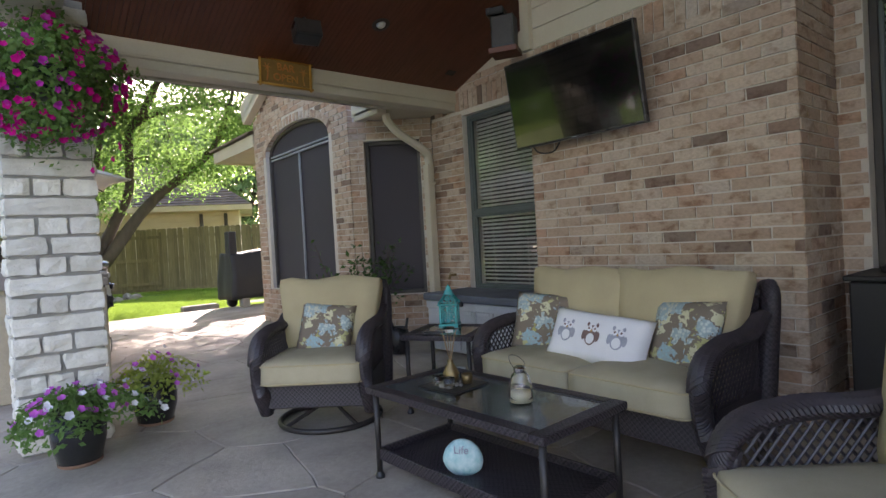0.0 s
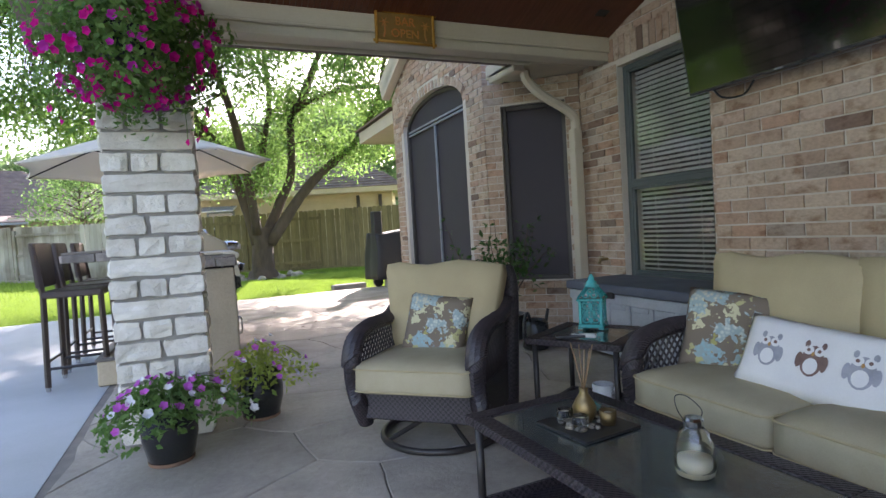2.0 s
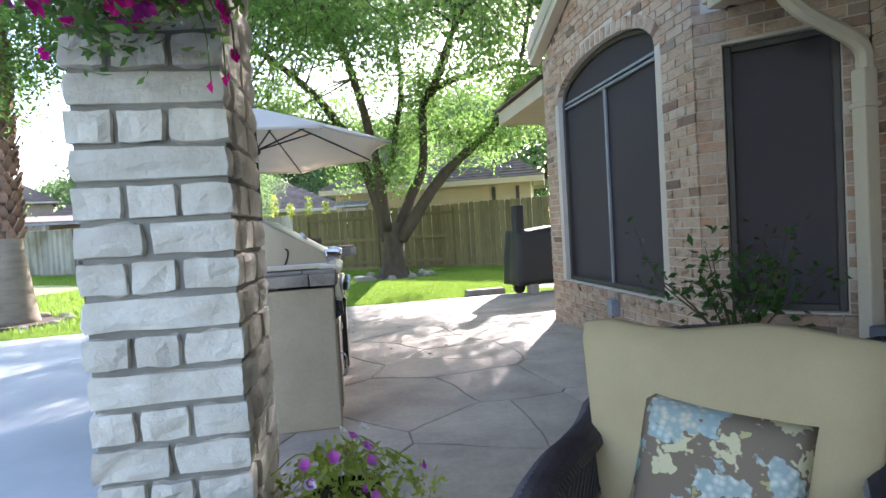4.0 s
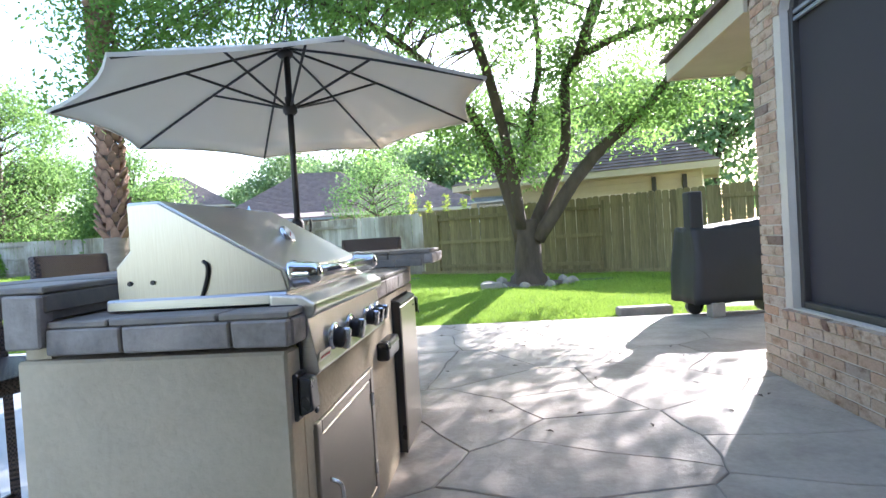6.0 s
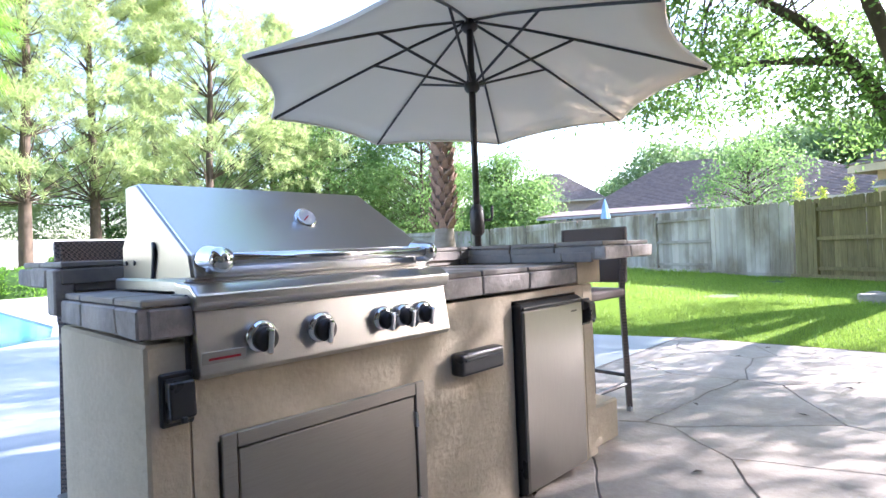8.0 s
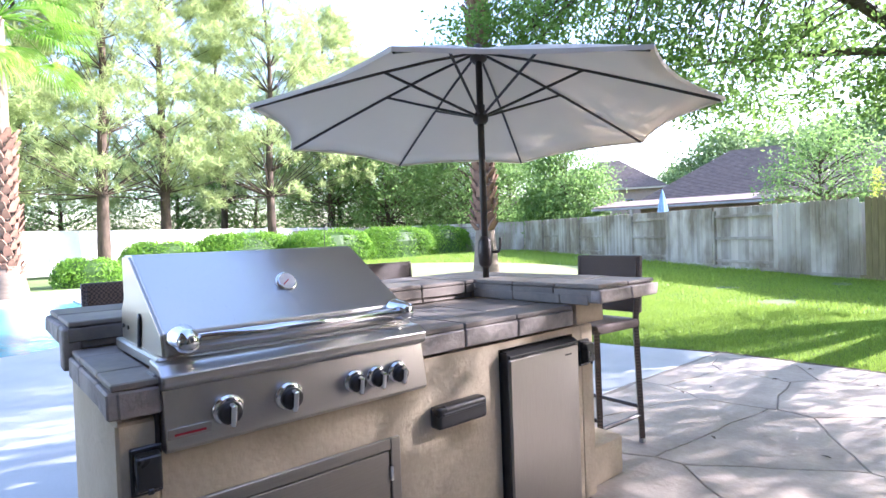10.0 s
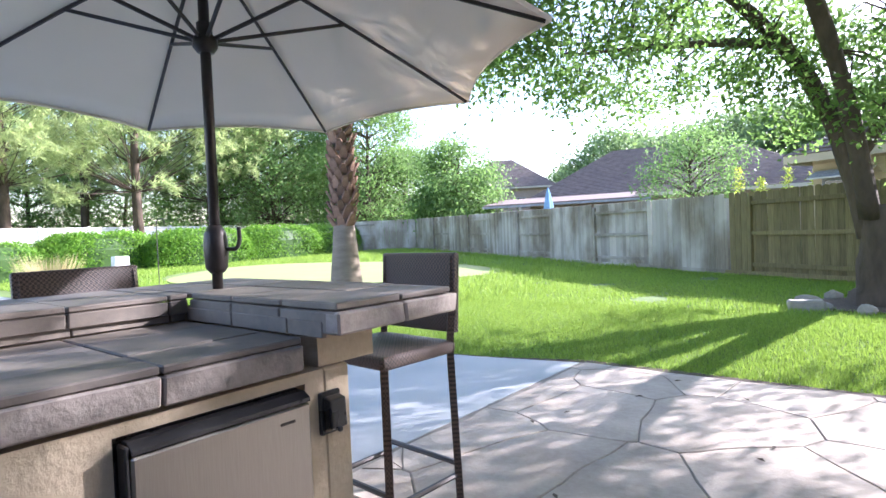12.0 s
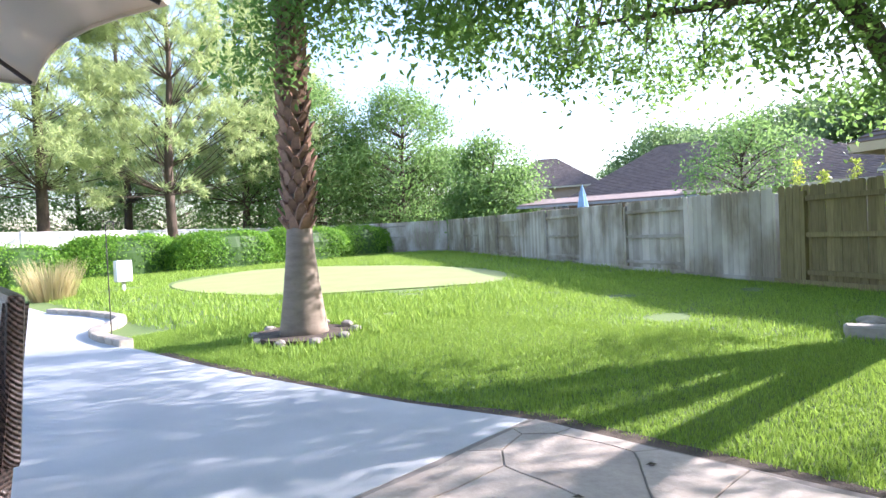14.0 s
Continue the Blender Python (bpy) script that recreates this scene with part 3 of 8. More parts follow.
def brick_wall(name, p0, p1, top, openings, label, gable=None, soldiers=(), depth=0.22, seed=1, z0=0.0):
    """A brick veneer from p0 to p1 (the face is on the left hand side going p0 to p1 turned right: normal = (dy, -dx)).
    gable: (u, v) peak added to the outline. soldiers: (u0, u1, v0, v1) upright courses."""
    p0, p1 = Vector((*p0, 0)), Vector((*p1, 0))
    along = (p1 - p0).normalized()
    length = (p1 - p0).length
    out = Vector((along.y, -along.x, 0))

    def place(u, v, w):
        return p0 + along * u + Vector((0, 0, v)) - out * (w + 0.007)

    e0, e1 = 0.011, length - 0.011
    outline = [(e0, z0), (e1, z0), (e1, top)] + ([gable] if gable else []) + [(e0, top)]
    wall = mesh_ob(name, sheet(outline, [opening_loop(o) for o in openings], place, depth), MORTAR)
    structure(wall, label, "wall")
    rot = Matrix((along, -out, Vector((0, 0, 1)))).transposed().to_4x4()

    def lay():
        r = random.Random(seed)

        def piece(uc, vc, lu, lv, turn=0.0):
            ob = new("brick", brick_mesh(r.randrange(10)))
            ob.parent = wall
            ob.matrix_world = Matrix.Translation(place(uc, vc, 0.026 + r.uniform(-0.002, 0.001))) @ rot @ pose(0, 0, 0, 0, turn, 0) @ Matrix.Diagonal((lu, 0.065, lv, 1))

        row, v = 0, z0
        peak = gable[1] if gable else top
        while v + COURSE * 0.6 < peak:
            vc = v + COURSE / 2
            lo, hi = 0.004, length - 0.004
            if vc > top and gable:
                k = (vc + COURSE / 2 - top) / (gable[1] - top)
                lo, hi = gable[0] * k, length - (length - gable[0]) * k
            spans = [(lo, hi)]
            blocks = [arch_halfwidth((o[0] - (0.09 if o[4] else 0.005), o[1] + (0.09 if o[4] else 0.005), o[2], o[3], o[4] + 0.12 if o[4] else 0.0), vc) for o in openings]
            blocks += [(s[0], s[1]) for s in soldiers if s[2] < vc < s[3]]
            for b in blocks:
                if b:
                    spans = [q for a, c in spans for q in ((a, min(c, b[0])), (max(a, b[1]), c)) if q[1] - q[0] > 0.03]
            shift = (BRICK_L / 2) * (row % 2) + r.uniform(-0.012, 0.012)
            for a, c in spans:
                u = math.floor((a - shift) / BRICK_L) * BRICK_L + shift
                while u < c:
                    x0, x1 = max(u + 0.005, a), min(u + BRICK_L - 0.005, c)
                    if x1 - x0 > 0.035:
                        piece((x0 + x1) / 2, vc, x1 - x0, COURSE - 0.010)
                    u += BRICK_L
            row, v = row + 1, v + COURSE
        for s in soldiers:
            u = s[0]
            while u < s[1] - 0.03:
                piece(u + COURSE / 2, (s[2] + s[3]) / 2, COURSE - 0.01, s[3] - s[2] - 0.012)
                u += COURSE
        for o in openings:
            if o[4]:
                c, h = (o[0] + o[1]) / 2, (o[1] - o[0]) / 2
                n = 30
                for k in range(n):
                    a = math.pi * (k + 0.5) / n
                    piece(c + (h + 0.05) * math.cos(a), o[3] + (o[4] + 0.055) * math.sin(a), 0.098, 0.068, math.degrees(-math.atan2(math.sin(a) * h, math.cos(a) * o[4])) )
            # rowlock sill
            if o[2] > 0.2:
                u = o[0] - 0.06
                while u < o[1] + 0.06:
                    ob = new("brick", brick_mesh(r.randrange(10)))
                    ob.parent = wall
                    ob.matrix_world = Matrix.Translation(place(u + 0.034, o[2] - 0.036, 0.045)) @ rot @ pose(0, 0, 0, 8, 0, 0) @ Matrix.Diagonal((0.066, 0.16, 0.062, 1))
                    u += 0.0735
    LATER.append(lay)
    return wall


WIN = (0, 0, 0.54, 2.37)
# u runs from p0; outward normal is to the right of the run
wall_chimney = brick_wall("wall_chimney", (CHIM_X, CHIM_Y1), (CHIM_X, CHIM_Y0), 2.50, [], "tan and rose brick chimney breast wall", soldiers=[(0.0, CHIM_Y1 - CHIM_Y0, 2.30, 2.50)], depth=0.25, seed=3)
brick_wall("wall_chimney_side_south", (CHIM_X, CHIM_Y0), (HOUSE_X + 0.1, CHIM_Y0), 2.50, [], "brick side of the chimney breast", seed=4)
brick_wall("wall_chimney_side_north", (HOUSE_X + 0.1, CHIM_Y1), (CHIM_X, CHIM_Y1), 2.50, [], "brick side of the chimney breast", seed=5)
wall_window = brick_wall("wall_window", (HOUSE_X, DIAG_Y), (HOUSE_X, CHIM_Y1 - 0.2), 2.74, [(DIAG_Y - 4.27, DIAG_Y - 3.33, 0.54, 2.37, 0)], "tan brick house wall around a window", soldiers=[(0, 2.2, 2.42, 2.62)], seed=6)
brick_wall("wall_window_south", (HOUSE_X, CHIM_Y0 + 0.2), (HOUSE_X, -4.0), 2.9, [(CHIM_Y0 + 0.2 - 0.82, CHIM_Y0 + 0.2 + 0.10, 0.54, 2.37, 0)], "tan brick house wall under the porch", seed=7)
diag_len = math.hypot(HOUSE_X - BAY_X, BAY_Y0 - DIAG_Y)
wall_diag = brick_wall("wall_bay_side", (BAY_X, BAY_Y0), (HOUSE_X, DIAG_Y), 2.45, [(0.17, 0.80, 0.50, 2.24, 0)], "angled brick side of the bay", seed=8)
bay_len = BAY_Y1 - BAY_Y0
wall_bay = brick_wall("wall_bay", (BAY_X, BAY_Y1), (BAY_X, BAY_Y0), 3.02, [(0.40, 2.35, 0.51, 2.45, 0.31)], "tan brick bay wall with an arched window", gable=(bay_len / 2, 3.75), seed=9)
brick_wall("wall_bay_side_far", (HOUSE_X + 0.35, BAY_Y1 + 1.05), (BAY_X, BAY_Y1), 3.02, [], "angled brick far side of the bay", seed=10)
# unseen wall behind the start, added to darken the porch's right side
brick_wall("wall_south", (HOUSE_X, -2.3), (1.2, -2.3), 3.2, [], "unseen tan brick wall added to keep light off the porch", seed=12)
# dark slab behind the walls, in place of unlit rooms
structure(mesh_ob("wall_house_core", boxed((4.75, -4.2, 0), (5.0, 8.8, 3.2)), DARK_ROOM), "dark slab standing in for the unlit house inside", "wall")


# windows
def window(name, wall_m, w, h, label, blinds=False, arch=0.0, mullion=False, frame=FRAME_GREEN, pane=PANE, recess=0.11):
    """wall_m: frame with x along the window, z up, y into the house, at its lower corner on the wall's face."""
    t = thing(name, label, "window", wall_m, kind="structure")
    f = 0.045
    fb = bmesh.new()
    for lo, hi in (((0, recess, 0), (f, recess + 0.07, h)), ((w - f, recess, 0), (w, recess + 0.07, h)), ((f, recess, 0), (w - f, recess + 0.07, f))):
        box(fb, lo, hi, 0.006)
    if arch:
        ctr, hw = w / 2, w / 2 - f / 2
        tube(fb, [(ctr + hw * math.cos(a), recess + 0.03, h + (arch - f / 2) * math.sin(a)) for a in (math.pi * k / 20 for k in range(21))], 0.028, 6)
    else:
        box(fb, (f, recess, h - f), (w - f, recess + 0.07, h), 0.006)
    part("window_frame", fb, frame, t)
    if arch:
        sc = bmesh.new()
        vs = [sc.verts.new((u, recess + 0.045, v)) for u, v in opening_loop((f, w - f, f, h, arch - f))]
        sc.faces.new(vs)
        part("screen", sc, SCREEN_MESH, t, "dark woven solar screen")
        bars = bmesh.new()
        for dz in (0.0, 0.045):
            box(bars, (f, recess + 0.01, h - 0.09 + dz), (w - f, recess + 0.035, h - 0.065 + dz), 0.004)
        part("crossbar", bars, FRAME_GREY, t, "grey aluminium crossbar")
        box(up := bmesh.new(), (w * 0.5 - 0.016, recess + 0.01, f), (w * 0.5 + 0.016, recess + 0.035, h - 0.09), 0.004)
        part("mullion", up, FRAME_GREY, t, "grey aluminium mullion")
        return t
    if not blinds:
        part("screen", boxed((f, recess + 0.03, f), (w - f, recess + 0.036, h - f)), SCREEN_MESH, t, "dark woven solar screen")
        return t
    rail = boxed((f, recess - 0.004, h * 0.44 - 0.025), (w - f, recess + 0.05, h * 0.44 + 0.025), 0.005)
    part("meeting_rail", rail, frame, t)
    for k, (z0, z1) in enumerate(((f, h * 0.44 - 0.025), (h * 0.44 + 0.025, h - f))):
        pn = part("pane", boxed((f, recess + 0.03, z0), (w - f, recess + 0.036, z1)), PANE, t)
        pn.visible_shadow = False
        inner = bmesh.new()
        for lo, hi in (((f, z0), (f + 0.022, z1)), ((w - f - 0.022, z0), (w - f, z1)), ((f, z0), (w - f, z0 + 0.02)), ((f, z1 - 0.02), (w - f, z1))):
            box(inner, (lo[0], recess + 0.012, lo[1]), (hi[0], recess + 0.045, hi[1]), 0.003)
        part("sash", inner, FRAME_GREEN, t)
    sl = boxed((0.06, -0.015, -0.0012), (w - 0.06, 0.015, 0.0012))
    moved(sl, pose(0, 0, 0, -38))
    first = part("blind_slat", sl, BLIND, t, "pale horizontal blind slat")
    z = f + 0.03
    first.location = (0, recess + 0.09, z)
    while z < h - f - 0.05:
        z += 0.040
        o = first.copy()
        scene.collection.objects.link(o)
        o.location = (0, recess + 0.09, z)
    part("blind_cord", tube(tube(bmesh.new(), [(w * 0.25, recess + 0.085, f), (w * 0.25, recess + 0.085, h - f)], 0.002, 5), [(w * 0.75, recess + 0.085, f), (w * 0.75, recess + 0.085, h - f)], 0.002, 5), BLIND, t)
    # dark sheet behind the blinds paints the room's shade
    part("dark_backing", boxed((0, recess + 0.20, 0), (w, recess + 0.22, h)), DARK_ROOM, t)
    return t


def wall_frame(p0, p1, u, v):
    p0, p1 = Vector((*p0, 0)), Vector((*p1, 0))
    a = (p1 - p0).normalized()
    inn = Vector((-a.y, a.x, 0))
    return Matrix.Translation(p0 + a * u + Vector((0, 0, v))) @ Matrix((a, inn, Vector((0, 0, 1)))).transposed().to_4x4()


window("window_1", wall_frame((HOUSE_X, DIAG_Y), (HOUSE_X, 0), DIAG_Y - 4.27, 0.54), 0.94, 1.83, "tall grey-green sash window with closed blinds", True, recess=0.065)
window("window_2", wall_frame((HOUSE_X, CHIM_Y0 + 0.2), (HOUSE_X, -4), CHIM_Y0 + 0.2 - 0.82, 0.54), 0.92, 1.83, "tall sash window beside the black cabinet", True, frame=FRAME_BRONZE)
window("window_3", wall_frame((BAY_X, BAY_Y0), (HOUSE_X, DIAG_Y), 0.17, 0.50), 0.63, 1.74, "narrow window behind a dark solar screen", frame=FRAME_BRONZE, recess=0.07)
window("window_4", wall_frame((BAY_X, BAY_Y1), (BAY_X, BAY_Y0), 0.40, 0.51), 1.95, 1.94, "wide arched window behind dark solar screens", arch=0.31, frame=FRAME_BRONZE, recess=0.055)

# porch roof: beams, sloping ceiling, siding over the chimney
BEAM_Y0, BEAM_Y1, BEAM_Z0, BEAM_Z1 = 4.34, 4.52, 2.44, 2.63
beam = thing("beam_front", "cream painted porch beam with a moulded fascia", "beam", kind="structure")
part("beam_core", boxed((0.3, BEAM_Y0 + 0.02, BEAM_Z0), (HOUSE_X - 0.002, BEAM_Y1, BEAM_Z1), 0.006), CREAM, beam)
part("fascia", boxed((0.9, BEAM_Y0 - 0.006, BEAM_Z0 + 0.085), (HOUSE_X - 0.002, BEAM_Y0 + 0.018, BEAM_Z1 + 0.01), 0.006), CREAM, beam)
part("moulding", tube(bmesh.new(), [(0.9, BEAM_Y0 + 0.004, BEAM_Z0 + 0.08), (HOUSE_X - 0.004, BEAM_Y0 + 0.004, BEAM_Z0 + 0.08)], 0.012, 8), CREAM, beam)
part("drip_edge", boxed((0.3, BEAM_Y1 + 0.004, BEAM_Z0 - 0.02), (HOUSE_X - 0.7, BEAM_Y1 + 0.05, BEAM_Z1 + 0.03), 0.01), CREAM, beam)
structure(mesh_ob("beam_side", boxed((0.38, -2.4, 2.42), (0.72, BEAM_Y0 - 0.02, 2.62), 0.008), CREAM), "cream painted porch side beam", "beam")
SLOPE = 0.36


def ceil_z(y):
    return BEAM_Z1 + 0.01 + SLOPE * (BEAM_Y0 - y) if y > 0.2 else BEAM_Z1 + 0.01 + SLOPE * (BEAM_Y0 - 0.2) - 0.3 * (0.2 - y)


cb = bmesh.new()
x = 0.3
while x < 4.7:
    for y0, y1 in ((4.45, 0.2), (0.2, -2.4)):
        lo = [(x, y0, ceil_z(y0)), (x + 0.038, y0, ceil_z(y0)), (x + 0.038, y1, ceil_z(y1)), (x, y1, ceil_z(y1))]
        a = [cb.verts.new(p) for p in lo]
        b = [cb.verts.new((p[0], p[1], p[2] + 0.03)) for p in lo]
        cb.faces.new(a)
        cb.faces.new(b[::-1])
        for k in range(4):
            cb.faces.new((a[k], b[k], b[(k + 1) % 4], a[(k + 1) % 4]))
    x += 0.041
bmesh.ops.recalc_face_normals(cb, faces=list(cb.faces))
structure(mesh_ob("ceiling", cb, CEIL_WOOD), "red-brown stained beadboard porch ceiling sloping up", "ceiling")
rb = bmesh.new()
for y0, y1 in ((4.85, 0.2), (0.2, -2.6)):
    lo = [(-0.1, y0, ceil_z(y0) + 0.04), (5.2, y0, ceil_z(y0) + 0.04), (5.2, y1, ceil_z(y1) + 0.04), (-0.1, y1, ceil_z(y1) + 0.04)]
    a = [rb.verts.new(p) for p in lo]
    b = [rb.verts.new((p[0], p[1], p[2] + 0.16)) for p in lo]
    rb.faces.new(a), rb.faces.new(b)
    for k in range(4):
        rb.faces.new((a[k], b[k], b[(k + 1) % 4], a[(k + 1) % 4]))
bmesh.ops.recalc_face_normals(rb, faces=list(rb.faces))
structure(mesh_ob("roof", rb, SHINGLE), "brown shingle porch roof", "roof")


def siding(name, lo, hi, x, label):
    b = bmesh.new()
    z = lo[1]
    while z < hi[1]:
        box(b, (x - 0.012, lo[0], z), (x + 0.02, hi[0], min(z + 0.148, hi[1])), 0.004)
        z += 0.152
    return structure(mesh_ob(name, b, CREAM), label, "wall")


siding("siding_chimney", (CHIM_Y0 - 0.6, 2.505), (CHIM_Y1 - 0.06, 4.1), CHIM_X + 0.02, "cream lap siding over the chimney breast")
structure(mesh_ob("trim_chimney", boxed((CHIM_X - 0.03, CHIM_Y1 - 0.058, 2.505), (CHIM_X + 0.06, CHIM_Y1 + 0.03, 4.0), 0.004), CREAM), "cream corner trim board", "trim")
structure(mesh_ob("wall_gable", boxed((HOUSE_X + 0.01, -2.4, 2.745), (HOUSE_X + 0.2, 4.3, 4.3)), CREAM), "cream gable wall under the porch ceiling", "wall")

# bay roof: gable rakes, shingles, eave with gutter
rk = thing("bay_roof", "brown shingle gable roof with cream rake boards over the bay", "roof", kind="structure")
yc, peak, ez = (BAY_Y0 + BAY_Y1) / 2, 3.86, 3.27
for sgn, y_e in ((1, BAY_Y1 + 0.14), (-1, BAY_Y0 - 0.14)):
    b = bmesh.new()
    sl = (peak - ez) / (abs(yc - (BAY_Y1 if sgn > 0 else BAY_Y0)) + 0.0)
    z_e = peak - sl * abs(y_e - yc)
    q = [(BAY_X - 0.11, yc, peak), (6.5, yc, peak), (6.5, y_e, z_e), (BAY_X - 0.11, y_e, z_e)]
    a = [b.verts.new(p) for p in q]
    c = [b.verts.new((p[0], p[1], p[2] + 0.09)) for p in q]
    b.faces.new(a), b.faces.new(c)
    for k in range(4):
        b.faces.new((a[k], c[k], c[(k + 1) % 4], a[(k + 1) % 4]))
    bmesh.ops.recalc_face_normals(b, faces=list(b.faces))
    part("shingle_slope", b, SHINGLE, rk)
    bd = bmesh.new()
    for dx, dz0, dz1 in ((-0.345, -0.15, 0.05), (-0.325, -0.24, -0.12)):
        box(bd, (0, 0, dz0), (0.022 if dx < -0.33 else 0.12, math.hypot(y_e - yc, z_e - peak), dz1), 0.004)
    ang = math.atan2(z_e - peak, abs(y_e - yc))
    m = Matrix.Translation((BAY_X - 0.135, yc, peak)) @ (Matrix.Scale(sgn, 4, (0, 1, 0))) @ Matrix.Rotation(ang, 4, "X")
    part("rake_board", moved(bd, m), CREAM, rk)
structure(mesh_ob("eave_bay", boxed((BAY_X - 0.05, 4.62, 2.47), (HOUSE_X + 0.3, 5.25, 2.60), 0.008), CREAM), "cream eave box beside the bay", "trim")
gut = thing("gutter", "cream metal gutter with a downspout at the house corner", "gutter", kind="structure")
part("trough", boxed((3.50, 4.72, 2.42), (3.62, 5.20, 2.52), 0.02, seg=2), CREAM, gut)
part("outlet", tube(bmesh.new(), curve_pts([(3.66, 4.80, 2.44), (3.68, 4.79, 2.36), (3.80, 4.77, 2.24), (4.05, 4.74, 2.10), (4.14, 4.74, 2.02), (4.15, 4.74, 1.9)], 5), 0.045, 8), CREAM, gut)
part("downspout", boxed((4.10, 4.70, 0.06), (4.19, 4.79, 1.92), 0.012, seg=2), CREAM, gut)
part("strap", boxed((4.09, 4.69, 1.70), (4.20, 4.80, 1.73), 0.003), CREAM, gut)

# limestone pillar
PX0, PX1, PY0, PY1 = 0.41, 0.88, 3.78, 4.36
pillar = thing("pillar", "rough white limestone porch pillar with grey mortar", "pillar", kind="structure")
part("mortar_core", boxed((PX0 + 0.022, PY0 + 0.022, 0), (PX1 - 0.022, PY1 - 0.022, 2.62)), LIME_MORTAR, pillar)


def stone_bm(sx, sy, sz, r):
    b = boxed((-sx / 2, -sy / 2, -sz / 2), (sx / 2, sy / 2, sz / 2))
    bmesh.ops.subdivide_edges(b, edges=list(b.edges), cuts=3, use_grid_fill=True)
    o = r.uniform(0, 90)
    for v in b.verts:
        e = sum(abs(abs(c) - h) < 1e-4 for c, h in zip(v.co, (sx / 2, sy / 2, sz / 2)))
        n = noise.noise_vector((v.co * 17) + Vector((o, o, o)))
        v.co += n * (0.016 if e == 1 else 0.008)
        if e >= 2:
            v.co *= 1 - 0.02 * e
    return b


def lay_pillar():
    r = random.Random(11)
    z, k = 0.0, 0
    while z < 2.55:
        h = 0.112
        for side in range(4):
            w = (PX1 - PX0) if side % 2 == 0 else (PY1 - PY0)
            cuts = [0, w] if k % 2 == 0 and side % 2 == 0 else ([0, w * r.uniform(0.28, 0.34), w * r.uniform(0.6, 0.66), w] if side % 2 == 0 else [0.085, w * r.uniform(0.4, 0.6), w - 0.085])
            if k % 6 == 4 and side % 2 == 0:
                cuts = [0, w * r.uniform(0.42, 0.5), w]
            for a, c in zip(cuts, cuts[1:]):
                g = 0.007
                ob = part("stone", stone_bm(c - a - 2 * g, 0.09, h - 0.017, r), LIME, pillar)
                cx = (a + c) / 2 - w / 2
                m = pose((PX0 + PX1) / 2, (PY0 + PY1) / 2, z + h / 2, 0, 0, 90 * side)
                half = (PY1 - PY0) / 2 if side % 2 == 0 else (PX1 - PX0) / 2
                ob.matrix_world = m @ Matrix.Translation((cx, -half + 0.045 + r.uniform(-0.005, 0.005), 0))
        z, k = z + h, k + 1


LATER.append(lay_pillar)


# flagstones
def lay_flags():
    r = random.Random(5)
    x0, x1, y0, y1 = PATIO_X, 4.9, -4.2, LAWN_Y + 0.05
    step = 0.78
    seeds = []
    ny, nx = int((y1 - y0) / step) + 2, int((x1 - x0) / step) + 2
    for j in range(-1, ny + 1):
        for i in range(-1, nx + 1):
            seeds.append(Vector((x0 + (i + 0.5 * (j % 2)) * step + r.uniform(-0.40, 0.40), y0 + j * step + r.uniform(-0.40, 0.40))))

    def wob(p):
        n = noise.noise_vector((p.x * 2.6, p.y * 2.6, 3.0))
        n2 = noise.noise_vector((p.x * 9, p.y * 9, 1.0))
        return Vector((p.x + n.x * 0.045 + n2.x * 0.007, p.y + n.y * 0.045 + n2.y * 0.007))

    for s in seeds:
        poly = [Vector(c) for c in ((s.x - 1.3, s.y - 1.3), (s.x + 1.3, s.y - 1.3), (s.x + 1.3, s.y + 1.3), (s.x - 1.3, s.y + 1.3))]
        cuts = [(s + (q - s) / 2 - (q - s).normalized() * 0.0045, (q - s).normalized()) for q in seeds if q is not s and (q - s).length < 2.4]
        cuts += [(Vector((x0 + 0.06, 0)), Vector((-1, 0))), (Vector((x1, 0)), Vector((1, 0))), (Vector((0, y1 - 0.05)), Vector((0, 1))), (Vector((0, y0)), Vector((0, -1)))]
        for p, n in cuts:
            res = []
            for a, b in zip(poly, poly[1:] + poly[:1]):
                da, db = (a - p).dot(n), (b - p).dot(n)
                if da <= 0:
                    res.append(a)
                if da * db < 0:
                    res.append(a + (b - a) * (da / (da - db)))
            poly = res
            if len(poly) < 3:
                break
        if len(poly) < 3:
            continue
        ring = []
        for a, b in zip(poly, poly[1:] + poly[:1]):
            n = max(1, int((b - a).length / 0.11))
            ring += [wob(a + (b - a) * (k / n)) for k in range(n)]
        c = sum(ring, Vector((0, 0))) / len(ring)
        dz = r.uniform(-0.001, 0.001)
        b = bmesh.new()
        top = [b.verts.new(((p.x - c.x) * 0.991, (p.y - c.y) * 0.991, dz)) for p in ring]
        mid = [b.verts.new((p.x - c.x, p.y - c.y, dz - 0.004)) for p in ring]
        low = [b.verts.new((p.x - c.x, p.y - c.y, -0.03)) for p in ring]
        b.faces.new(top)
        for q, w in ((mid, top), (low, mid)):
            for k in range(len(ring)):
                b.faces.new((q[k], q[(k + 1) % len(ring)], w[(k + 1) % len(ring)], w[k]))
        bmesh.ops.recalc_face_normals(b, faces=list(b.faces))
        ob = part("flagstone", b, FLAG, patio)
        ob.location = (c.x, c.y, 0)


LATER.append(lay_flags)


